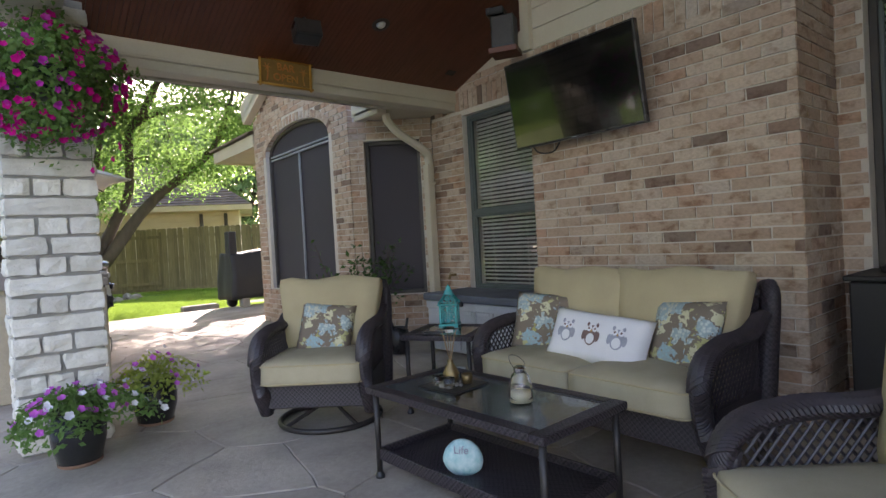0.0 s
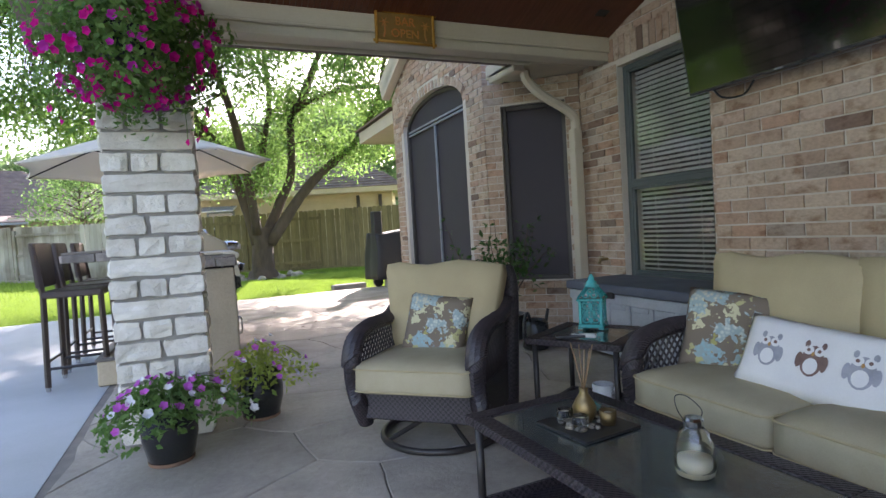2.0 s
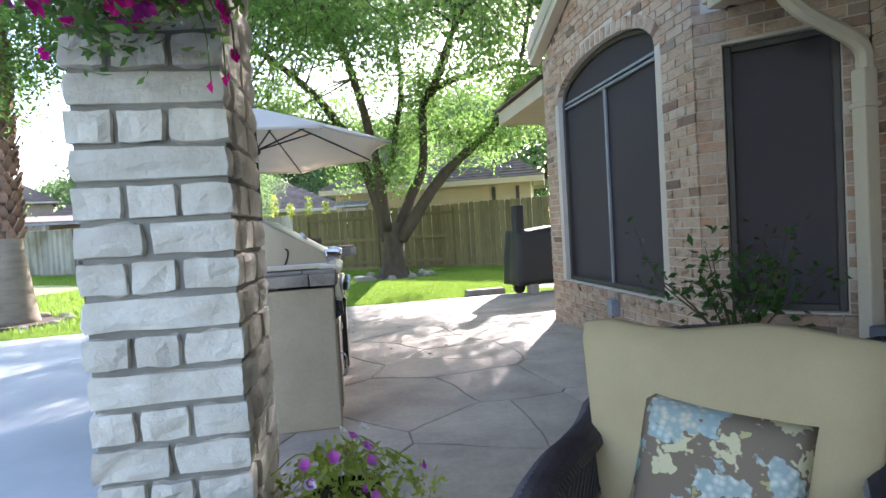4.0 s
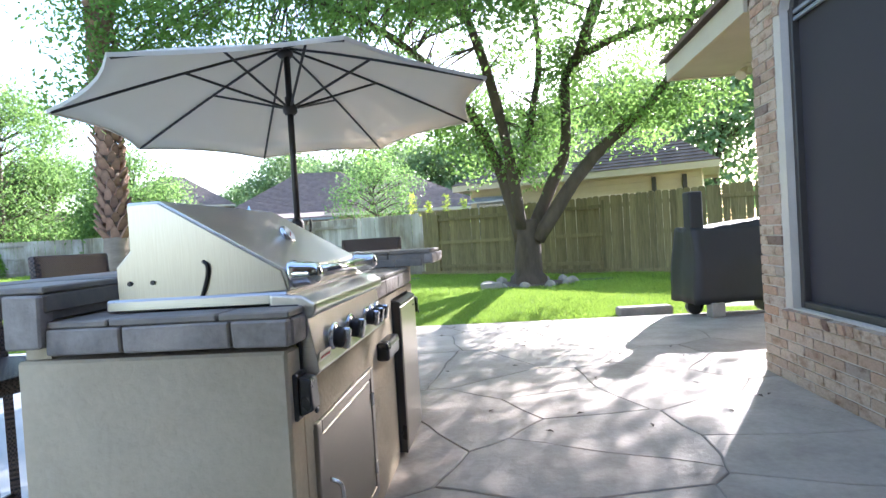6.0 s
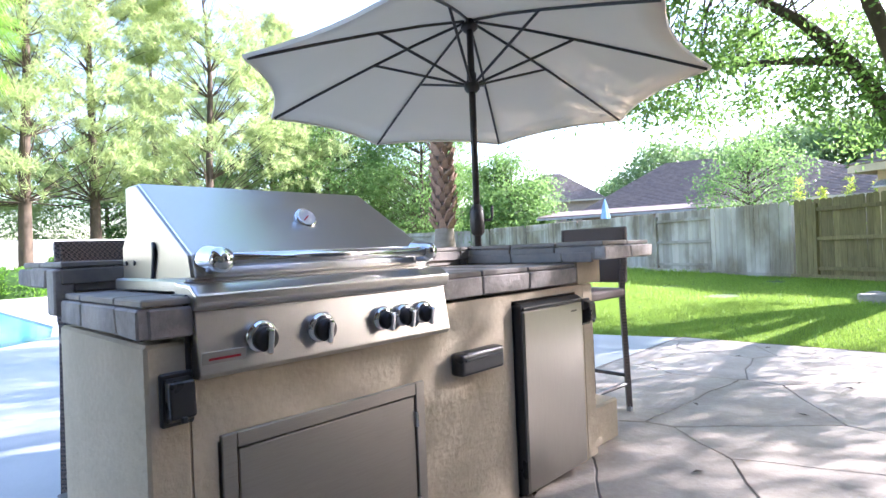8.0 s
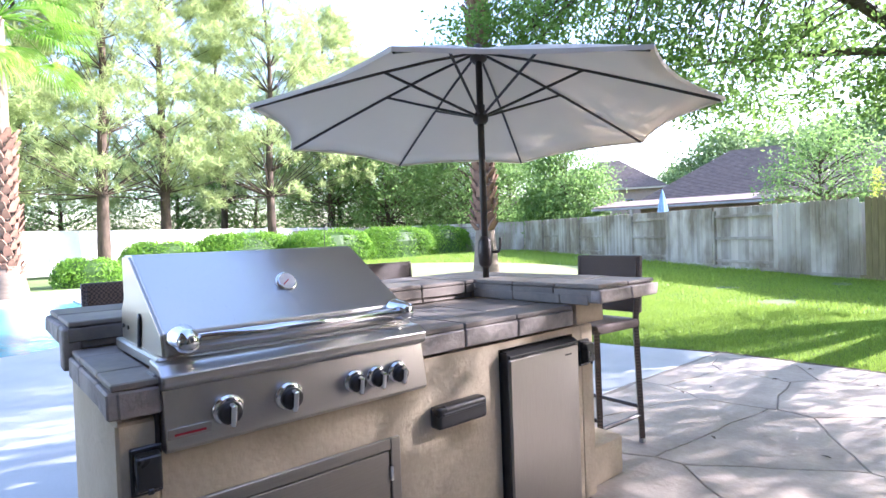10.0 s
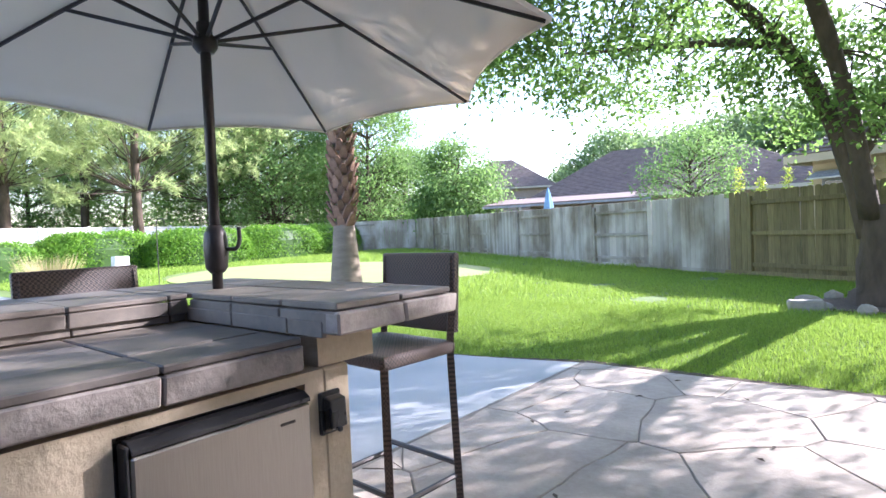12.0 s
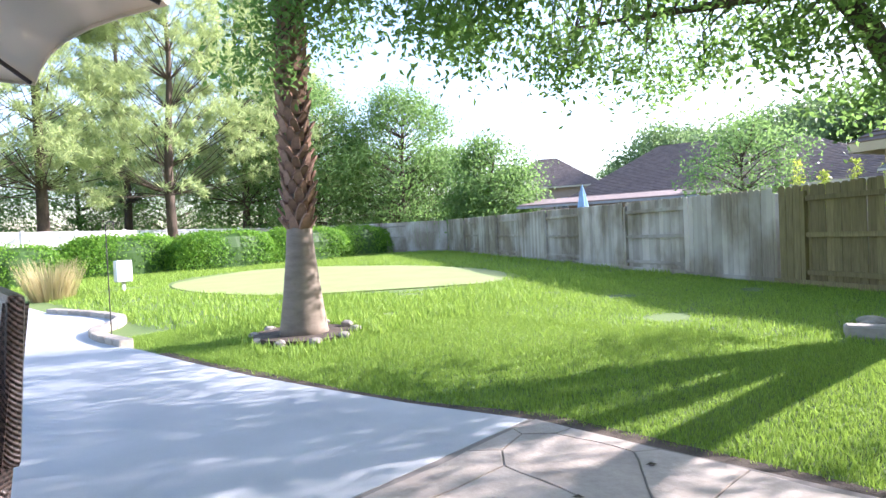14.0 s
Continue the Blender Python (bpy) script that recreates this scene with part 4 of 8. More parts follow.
# ---------------------------------------------------------------- grill island
IX, IY0, IY1 = 1.10, 5.37, 7.42      # stucco front face, near end, far end
BAR_X = 0.44                          # riser of the raised bar
CT, BT = 0.952, 1.05                  # counter and bar heights
isl = thing("grill_island", "beige stucco outdoor grill island with an L-shaped raised bar", "kitchen island")
part("stucco_panel", boxed((0.34, IY0, 0), (IX, IY0 + 0.10, 0.845), 0.008), STUCCO, isl)
part("stucco_panel", boxed((0.34, IY0 + 0.10, 0), (0.44, IY1, 0.845)), STUCCO, isl)
part("stucco_panel", boxed((0.44, IY1 - 0.10, 0), (IX, IY1, 0.845), 0.008), STUCCO, isl)
part("stucco_panel", boxed((IX - 0.06, IY0 + 0.10, 0), (IX, 5.53, 0.845)), STUCCO, isl)
part("stucco_panel", boxed((IX - 0.06, 5.53, 0), (IX, 6.24, 0.10)), STUCCO, isl)
part("stucco_panel", boxed((IX - 0.06, 5.53, 0.585), (IX, 6.24, 0.745)), STUCCO, isl)
part("stucco_panel", boxed((IX - 0.06, 6.24, 0), (IX, 6.755, 0.845)), STUCCO, isl)
part("stucco_panel", boxed((IX - 0.06, 7.255, 0), (IX, IY1 - 0.10, 0.845)), STUCCO, isl)
part("stucco_panel", boxed((IX - 0.06, 6.755, 0.815), (IX, 7.255, 0.845)), STUCCO, isl)
wallb = bmesh.new()
box(wallb, (0.345, IY0 + 0.03, 0.846), (BAR_X - 0.02, IY1 + 0.12, BT - 0.055))
box(wallb, (BAR_X - 0.02, IY1 - 0.10, 0.846), (IX - 0.02, IY1 + 0.12, BT - 0.055))
part("bar_riser", wallb, STUCCO, isl)
rs = bmesh.new()
y = IY0 + 0.02
while y < 7.2:
    box(rs, (BAR_X - 0.018, y, CT + 0.002), (BAR_X, min(y + 0.295, 7.24), BT - 0.05), 0.003)
    y += 0.30
x = BAR_X + 0.004
while x < 1.08:
    box(rs, (x, 7.245, CT + 0.002), (min(x + 0.295, IX + 0.1), 7.263, BT - 0.05), 0.003)
    x += 0.30
part("riser_tile", rs, SLATE, isl, "dark slate riser tiles")
r3 = random.Random(3)


def tile(name, lo, hi, mat, bevel=0.004, rough=0.0):
    b = boxed(lo, hi, bevel)
    for v in b.verts:
        v.co += noise.noise_vector(v.co * 11) * rough
    c = Vector([(a + d) / 2 for a, d in zip(lo, hi)])
    for v in b.verts:
        v.co -= c
    ob = part(name, b, mat, isl)
    ob.location = c
    return ob


def counter_tiles():
    y = IY0 - 0.012
    edges_y = [y]
    while y < 7.24 - 0.16:
        y += 0.30
        edges_y.append(min(y, 7.242))
    edges_y[-1] = 7.242
    for a, b in zip(edges_y, edges_y[1:]):
        for x0, x1 in ((BAR_X + 0.002, 0.62), (0.62, 0.925), (0.925, IX + 0.02)):
            if 5.50 < (a + b) / 2 < 6.30 and x0 > 0.45:
                if b > 5.5 and a < 6.3:
                    a2, b2 = (a, min(b, 5.485)) if a < 5.485 else ((max(a, 6.325), b) if b > 6.325 else (0, 0))
                    if b2 - a2 > 0.03:
                        tile("counter_tile", (x0 + 0.003, a2 + 0.003, CT - 0.02), (x1 - 0.003, b2 - 0.003, CT + r3.uniform(-0.002, 0.002)), SLATE)
                    continue
            tile("counter_tile", (x0 + 0.003, a + 0.003, CT - 0.02), (x1 - 0.003, b - 0.003, CT + r3.uniform(-0.002, 0.002)), SLATE)
    # split-faced edge stones under the tiles
    for a, b in zip(edges_y, edges_y[1:]):
        if b < 5.52 or a > 6.28:
            tile("edge_stone", (IX - 0.025, a + 0.003, CT - 0.092), (IX + 0.022, b - 0.003, CT - 0.022), SLATE_EDGE, 0.005, 0.006)
    tile("edge_stone", (IX - 0.025, 5.375, CT - 0.092), (IX + 0.022, 5.478, CT - 0.022), SLATE_EDGE, 0.005, 0.005)
    tile("edge_stone", (IX - 0.025, 6.332, CT - 0.092), (IX + 0.022, 6.555, CT - 0.022), SLATE_EDGE, 0.005, 0.005)
    for a, b in ((BAR_X + 0.005, 0.66), (0.66, 0.96), (0.96, IX + 0.02)):
        tile("edge_stone", (a + 0.003, IY0 - 0.018, CT - 0.092), (b - 0.003, IY0 + 0.025, CT - 0.022), SLATE_EDGE, 0.005, 0.007)
    # raised bar: slabs and thick edge stones
    ys = [IY0 - 0.02 + k * 0.305 for k in range(8)] + [7.25]
    ys = [v for v in ys if v <= 7.25]
    for a, b in zip(ys, ys[1:]):
        tile("bar_tile", (-0.10, a + 0.003, BT - 0.02), (0.16, b - 0.003, BT + r3.uniform(-0.002, 0.002)), SLATE)
        tile("bar_tile", (0.166, a + 0.003, BT - 0.02), (BAR_X + 0.012, b - 0.003, BT + r3.uniform(-0.002, 0.002)), SLATE)
        tile("bar_edge_stone", (-0.115, a + 0.003, BT - 0.085), (-0.075, b - 0.003, BT - 0.022), SLATE_EDGE, 0.005, 0.006)
        tile("bar_edge_stone", (BAR_X - 0.03, a + 0.003, BT - 0.07), (BAR_X + 0.014, b - 0.003, BT - 0.022), SLATE, 0.004, 0.004)
    xs = [-0.10, 0.18, 0.455, 0.73, 1.0, 1.255]
    for a, b in zip(xs, xs[1:]):
        for y0, y1 in ((7.256, 7.50), (7.506, 7.74)):
            tile("bar_tile", (a + 0.003, y0, BT - 0.02), (b - 0.003, y1, BT + r3.uniform(-0.002, 0.002)), SLATE)
        if a > 0.4:
            tile("bar_edge_stone", (a + 0.003, 7.25, BT - 0.085), (b - 0.003, 7.30, BT - 0.022), SLATE, 0.004, 0.004)
        tile("bar_edge_stone", (a + 0.003, 7.70, BT - 0.085), (b - 0.003, 7.752, BT - 0.022), SLATE_EDGE, 0.005, 0.006)
    tile("bar_edge_stone", (1.21, 7.25, BT - 0.085), (1.268, 7.50, BT - 0.022), SLATE_EDGE, 0.006, 0.008)
    tile("bar_edge_stone", (1.21, 7.505, BT - 0.085), (1.268, 7.752, BT - 0.022), SLATE_EDGE, 0.006, 0.008)
    for a, b, low in ((-0.10, 0.12, 0.085), (0.12, 0.335, 0.085), (0.335, BAR_X + 0.012, 0.17)):
        tile("bar_edge_stone", (a + 0.003, IY0 - 0.035, BT - low), (b - 0.003, IY0 + 0.02, BT - 0.022), SLATE_EDGE, 0.006, 0.007)


counter_tiles()
# small step block beside the fridge
part("footing_block", boxed((0.86, IY1 + 0.005, 0), (1.06, IY1 + 0.30, 0.21), 0.01), STUCCO, isl)

for lo, hi in (((0.06, IY0 + 0.04), (0.338, IY1 + 0.30)), ((0.34, IY1 + 0.003), (0.85, IY1 + 0.30))):
    part("footrest_plinth", boxed((*lo, 0), (*hi, 0.19), 0.008), STUCCO, isl)
    part("plinth_cap", boxed((lo[0] - 0.01, lo[1] - 0.01, 0.191), (hi[0], hi[1] + 0.01, 0.212), 0.004), SLATE, isl)

# built-in gas grill
GY0, GY1 = 5.49, 6.32
grill = thing("gas_grill", "stainless steel built-in gas grill with a closed lid", "grill")


def prism(profile, y0, y1, bevel=0.006, seg=2):
    b = bmesh.new()
    a = [b.verts.new((x, y0, z)) for x, z in profile]
    c = [b.verts.new((x, y1, z)) for x, z in profile]
    n = len(profile)
    b.faces.new(a), b.faces.new(c)
    for k in range(n):
        b.faces.new((a[k], a[(k + 1) % n], c[(k + 1) % n], c[k]))
    bmesh.ops.recalc_face_normals(b, faces=list(b.faces))
    if bevel:
        bmesh.ops.bevel(b, geom=list(b.edges), offset=bevel, segments=seg, affect="EDGES", profile=0.6)
    return b


lid = part("lid", prism([(0.555, 0.975), (0.555, 1.085), (0.60, 1.13), (0.60, 1.268), (0.70, 1.268), (1.055, 1.055), (1.072, 0.995), (1.06, 0.985)], GY0 + 0.012, GY1 - 0.012), STEEL, grill, "brushed steel lid with sloping front")
part("end_cap", prism([(0.56, 0.98), (0.56, 1.083), (0.606, 1.128), (0.606, 1.262), (0.697, 1.262), (1.05, 1.05), (1.066, 0.992)], GY0 + 0.004, GY0 + 0.016, 0.003), STEEL_V, lid, "upright-brushed steel end panel")
part("end_cap", prism([(0.56, 0.98), (0.56, 1.083), (0.606, 1.128), (0.606, 1.262), (0.697, 1.262), (1.05, 1.05), (1.066, 0.992)], GY1 - 0.016, GY1 - 0.004, 0.003), STEEL_V, lid, "upright-brushed steel end panel")
hand = bmesh.new()
tube(hand, [(1.125, GY0 + 0.03, 1.035), (1.125, GY1 - 0.03, 1.035)], 0.0175, 14)
hb = part("lid_handle", hand, CHROME, lid, "round steel bar handle", True)
for yy in (GY0 + 0.055, GY1 - 0.055):
    br = lathe(bmesh.new(), [(0.040, 0), (0.041, 0.012), (0.036, 0.03), (0.034, 0.06), (0.030, 0.08), (0.018, 0.092), (0.002, 0.095)], 18)
    part("handle_bracket", moved(br, Matrix.Translation((1.058, yy, 1.035)) @ pose(0, 0, 0, 0, 90, 0)), CHROME, lid, "chrome bracket", True)
th = lathe(bmesh.new(), [(0.038, 0), (0.038, 0.012), (0.032, 0.018), (0.030, 0.018)], 20)
tm = Matrix.Translation((0.90, 5.93, 1.152)) @ pose(0, 0, 0, 0, 59, 0)
gauge = part("thermometer", moved(th, tm), CHROME, lid, "round chrome thermometer", True)
part("dial", moved(lathe(bmesh.new(), [(0.029, 0.0185), (0.029, 0.0195)], 20), tm), CERAMIC, gauge)
needle = boxed((-0.002, -0.022, 0.020), (0.002, 0.006, 0.021))
part("needle", moved(needle, tm @ pose(0, 0, 0, 0, 0, 40)), RED_LABEL, gauge)
slot = tube(bmesh.new(), curve_pts([(0.825, GY0 + 0.002, 1.088), (0.838, GY0 - 0.001, 1.075), (0.835, GY0 - 0.001, 1.04), (0.815, GY0 + 0.001, 0.985)], 5), 0.0055, 6)
part("rod_slot", slot, BLACK_PLASTIC, grill)
for xx, zz in ((0.67, 1.035), (0.60, 1.035)):
    part("screw", moved(lathe(bmesh.new(), [(0.007, 0), (0.007, 0.004)], 8), Matrix.Translation((xx, GY0 + 0.003, zz)) @ pose(0, 0, 0, 90)), BLACK_METAL, grill)
part("firebox", boxed((0.53, GY0 - 0.012, CT + 0.002), (1.07, GY1 + 0.012, CT + 0.038), 0.006), STEEL, grill)
part("drip_rail", prism([(1.02, 0.985), (1.115, 0.978), (1.150, 0.955), (1.150, 0.930), (1.135, 0.915), (1.02, 0.915)], GY0 - 0.02, GY1 + 0.02, 0.008, 3), STEEL, grill, "rolled steel front rail", False)
part("control_panel", prism([(1.02, 0.914), (1.125, 0.914), (1.150, 0.765), (1.135, 0.752), (1.02, 0.752)], GY0 - 0.015, GY1 + 0.015, 0.004), STEEL, grill, "brushed steel control panel")
part("side_trim", boxed((1.02, GY0 - 0.03, 0.745), (1.105, GY0 - 0.016, 0.955), 0.004), BLACK_METAL, grill)
kt = math.degrees(math.atan2(0.025, 0.149))
for yk in (5.635, 5.815, 6.04, 6.125, 6.21):
    big = 1.25 if yk < 6.0 else 1.08
    km = Matrix.Translation((1.139, yk, 0.835)) @ pose(0, 0, 0, 0, 90 + kt, 0)
    bez = part("knob_bezel", moved(lathe(bmesh.new(), [(0.036 * big, 0), (0.036 * big, 0.008), (0.028 * big, 0.016), (0.02, 0.016)], 18), km), CHROME, grill, "chrome bezel ring", True)
    kb = lathe(bmesh.new(), [(0.026 * big, 0.012), (0.025 * big, 0.036), (0.021 * big, 0.042), (0.01, 0.043)], 16)
    knob = part("knob", moved(kb, km), BLACK_METAL, grill, "dark round control knob", True)
    grip = boxed((-0.026 * big, -0.008, 0.034), (0.026 * big, 0.008, 0.058), 0.004)
    part("knob_grip", moved(grip, km), CHROME, knob)
part("maker_plate", moved(boxed((-0.018, -0.055, 0), (0.018, 0.055, 0.002), 0.001), Matrix.Translation((1.1462, 5.535, 0.80)) @ pose(0, 0, 0, 0, 90 + kt, 0)), STEEL_V, grill)
part("plate_bar", moved(boxed((-0.003, -0.04, 0.003), (0.003, 0.04, 0.004)), Matrix.Translation((1.1462, 5.535, 0.80)) @ pose(0, 0, 0, 0, 90 + kt, 0)), RED_LABEL, grill)

# access door
door = thing("access_door", "stainless steel access door in the island front", "cabinet door")
fr = bmesh.new()
for lo, hi in (((5.535, 0.08), (5.575, 0.60)), ((6.195, 0.08), (6.235, 0.60)), ((5.575, 0.56), (6.195, 0.60)), ((5.575, 0.08), (6.195, 0.12))):
    box(fr, (IX - 0.02, lo[0], lo[1]), (IX + 0.012, hi[0], hi[1]), 0.003)
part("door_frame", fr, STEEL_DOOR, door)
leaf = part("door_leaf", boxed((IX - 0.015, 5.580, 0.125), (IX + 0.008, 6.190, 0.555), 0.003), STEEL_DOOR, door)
part("door_handle", tube(bmesh.new(), curve_pts([(IX + 0.006, 5.63, 0.24), (IX + 0.04, 5.63, 0.26), (IX + 0.045, 5.63, 0.32), (IX + 0.04, 5.63, 0.38), (IX + 0.006, 5.63, 0.40)], 4), 0.007, 8), CHROME, leaf, "curved steel handle", True)
for zz in (0.20, 0.48):
    part("hinge", tube(bmesh.new(), [(IX + 0.013, 6.193, zz - 0.025), (IX + 0.013, 6.193, zz + 0.025)], 0.007, 8), CHROME, door)

# mini fridge
fri = thing("mini_fridge", "compact fridge with a stainless door in the island", "fridge")
part("cabinet", boxed((0.60, 6.765, 0.02), (IX - 0.012, 7.245, 0.805), 0.006), BLACK_PLASTIC, fri, "black cabinet")
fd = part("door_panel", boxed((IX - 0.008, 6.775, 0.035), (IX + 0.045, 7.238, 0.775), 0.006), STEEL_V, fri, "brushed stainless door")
part("door_edge", boxed((IX - 0.004, 6.764, 0.03), (IX + 0.040, 6.774, 0.80), 0.003), BLACK_PLASTIC, fri)
part("grip_rail", prism([(IX - 0.01, 0.778), (IX + 0.046, 0.778), (IX + 0.046, 0.79), (IX + 0.02, 0.805), (IX - 0.01, 0.805)], 6.775, 7.238, 0.003), BLACK_PLASTIC, fd, "glossy black grip rail")
part("badge", boxed((IX + 0.045, 7.14, 0.735), (IX + 0.047, 7.185, 0.742)), BLACK_METAL, fd)
part("foot", boxed((IX - 0.05, 6.80, 0.0), (IX - 0.02, 6.83, 0.02)), BLACK_PLASTIC, fri)


def outlet(y, z, w, h, label, flat_lid=True):
    t = thing("outlet_cover", label, "outlet", group="weatherproof covers")
    part("back_plate", boxed((IX - 0.004, y - w / 2, z - h / 2), (IX + 0.012, y + w / 2, z + h / 2), 0.004), BLACK_PLASTIC, t)
    part("hood", prism([(IX + 0.012, z + h * 0.42), (IX + 0.045, z + h * 0.36), (IX + 0.05, z - h * 0.30), (IX + 0.012, z - h * 0.44)], y - w * 0.4, y + w * 0.4, 0.008, 3), BLACK_PLASTIC, t, "glossy black flap")
    part("latch", boxed((IX + 0.044, y - w * 0.1, z - h * 0.40), (IX + 0.054, y + w * 0.1, z - h * 0.28), 0.003), BLACK_PLASTIC, t)


outlet(5.435, 0.715, 0.075, 0.125, "black weatherproof outlet cover on beige stucco")
outlet(7.335, 0.715, 0.075, 0.125, "black weatherproof outlet cover on beige stucco")
op = thing("bottle_opener", "glossy black wall box on the stucco front", "wall box")
part("shell", moved(boxed((-0.004, -0.125, -0.042), (0.055, 0.125, 0.042), 0.02, None, 4), Matrix.Translation((IX, 6.505, 0.625))), BLACK_PLASTIC, op, "", True)
part("ridge", boxed((IX + 0.05, 6.40, 0.635), (IX + 0.06, 6.61, 0.645), 0.003), BLACK_PLASTIC, op)

# ---------------------------------------------------------------- parasol
UX, UY = 0.41, 7.385
umb = thing("patio_umbrella", "open cream canvas patio umbrella with a dark metal pole", "umbrella", pose(UX, UY, 0, 0, 0, 31))
RIM, R, APEX = 1.925, 1.27, 2.37
N = 8
can = bmesh.new()
rings = []
for k in range(9):
    f = k / 8
    ring = []
    for s in range(N):
        for q in range(6):
            a = 2 * math.pi * (s + q / 6) / N
            a0, a1 = 2 * math.pi * s / N, 2 * math.pi * (s + 1) / N
            chord = Vector((math.cos(a0), math.sin(a0))).lerp(Vector((math.cos(a1), math.sin(a1))), q / 6)
            sagw = 4 * (q / 6) * (1 - q / 6)
            inward = 1 - 0.06 * sagw * f
            rr = R * f
            z = APEX - (APEX - RIM) * (f ** 1.12) - 0.02 * sagw * math.sin(math.pi * f) * 0.6 + (0.012 * sagw if f == 1 else 0)
            ring.append(can.verts.new((chord.x * rr * inward, chord.y * rr * inward, z)) if f > 0 else None)
    rings.append(ring)
tip = can.verts.new((0, 0, APEX))
n = N * 6
for k in range(n):
    can.faces.new((tip, rings[1][k], rings[1][(k + 1) % n]))
for a, b in zip(rings[1:], rings[2:]):
    for k in range(n):
        can.faces.new((a[k], b[k], b[(k + 1) % n], a[(k + 1) % n]))
canopy = part("canopy", can, CANVAS, umb, "cream canvas canopy", True)
solid = canopy.modifiers.new("cloth", "SOLIDIFY")
solid.thickness = 0.003
hem = bmesh.new()
hp = []
for s in range(N):
    for q in range(6):
        a0, a1 = 2 * math.pi * s / N, 2 * math.pi * (s + 1) / N
        chord = Vector((math.cos(a0), math.sin(a0))).lerp(Vector((math.cos(a1), math.sin(a1))), q / 6)
        sagw = 4 * (q / 6) * (1 - q / 6)
        hp.append((chord.x * R * (1 - 0.06 * sagw), chord.y * R * (1 - 0.06 * sagw), RIM + 0.012 * sagw))
va = [hem.verts.new((x * 1.001, y * 1.001, z + 0.004)) for x, y, z in hp]
vb = [hem.verts.new((x * 0.997, y * 0.997, z - 0.014)) for x, y, z in hp]
for k in range(n):
    hem.faces.new((va[k], va[(k + 1) % n], vb[(k + 1) % n], vb[k]))
hm = part("hem", hem, CANVAS, canopy)
hm.modifiers.new("cloth", "SOLIDIFY").thickness = 0.004
part("pole", tube(bmesh.new(), [(0, 0, 0.88), (0, 0, APEX + 0.02)], 0.0195, 14), BLACK_METAL, umb, "dark bronze pole", True)
part("finial", lathe(bmesh.new(), [(0.02, 0), (0.028, 0.008), (0.02, 0.022), (0.008, 0.03)], 12, (0, 0, APEX + 0.005)), BLACK_METAL, umb)
HUB = 1.985
part("runner_hub", lathe(bmesh.new(), [(0.03, -0.05), (0.045, -0.03), (0.045, 0.0), (0.028, 0.02), (0.028, 0.06)], 14, (0, 0, HUB)), BLACK_METAL, umb, "", True)
part("top_hub", lathe(bmesh.new(), [(0.03, -0.02), (0.05, 0.0), (0.05, 0.02), (0.03, 0.03)], 14, (0, 0, APEX - 0.06)), BLACK_METAL, umb, "", True)
part("crank_box", lathe(bmesh.new(), [(0.024, -0.09), (0.04, -0.07), (0.045, 0.0), (0.04, 0.06), (0.024, 0.09)], 14, (0, 0, 1.20)), BLACK_METAL, umb, "", True)
part("crank_handle", tube(bmesh.new(), curve_pts([(0.04, 0.0, 1.20), (0.075, 0.01, 1.20), (0.085, 0.02, 1.23), (0.085, 0.02, 1.28)], 4), 0.008, 8), BLACK_METAL, umb, "", True)
for s in range(N):
    a = 2 * math.pi * s / N
    cdir = Vector((math.cos(a), math.sin(a), 0))

    def rib_pt(f):
        return cdir * (R * f) + Vector((0, 0, APEX - (APEX - RIM) * f ** 1.12 - 0.018))
    rib = part("rib", tube(bmesh.new(), [rib_pt(f) for f in (0.03, 0.25, 0.5, 0.75, 0.985)], 0.008, 6), BLACK_METAL, umb)
    part("strut", tube(bmesh.new(), [cdir * 0.04 + Vector((0, 0, HUB + 0.0)), rib_pt(0.46)], 0.008, 6), BLACK_METAL, rib)

# the canopy hangs a little lower on the lawn side
away = Matrix.Rotation(radians(-31), 3, "Z") @ Vector((-0.74, 0.67, 0))
tilt = Matrix.Translation((0, 0, HUB)) @ Matrix.Rotation(radians(2.6), 4, Vector((0, 0, 1)).cross(away)) @ Matrix.Translation((0, 0, -HUB))
for ob in umb.children:
    if ob.name.split(".")[0] in ("canopy", "rib", "top_hub", "finial"):
        ob.matrix_local = tilt

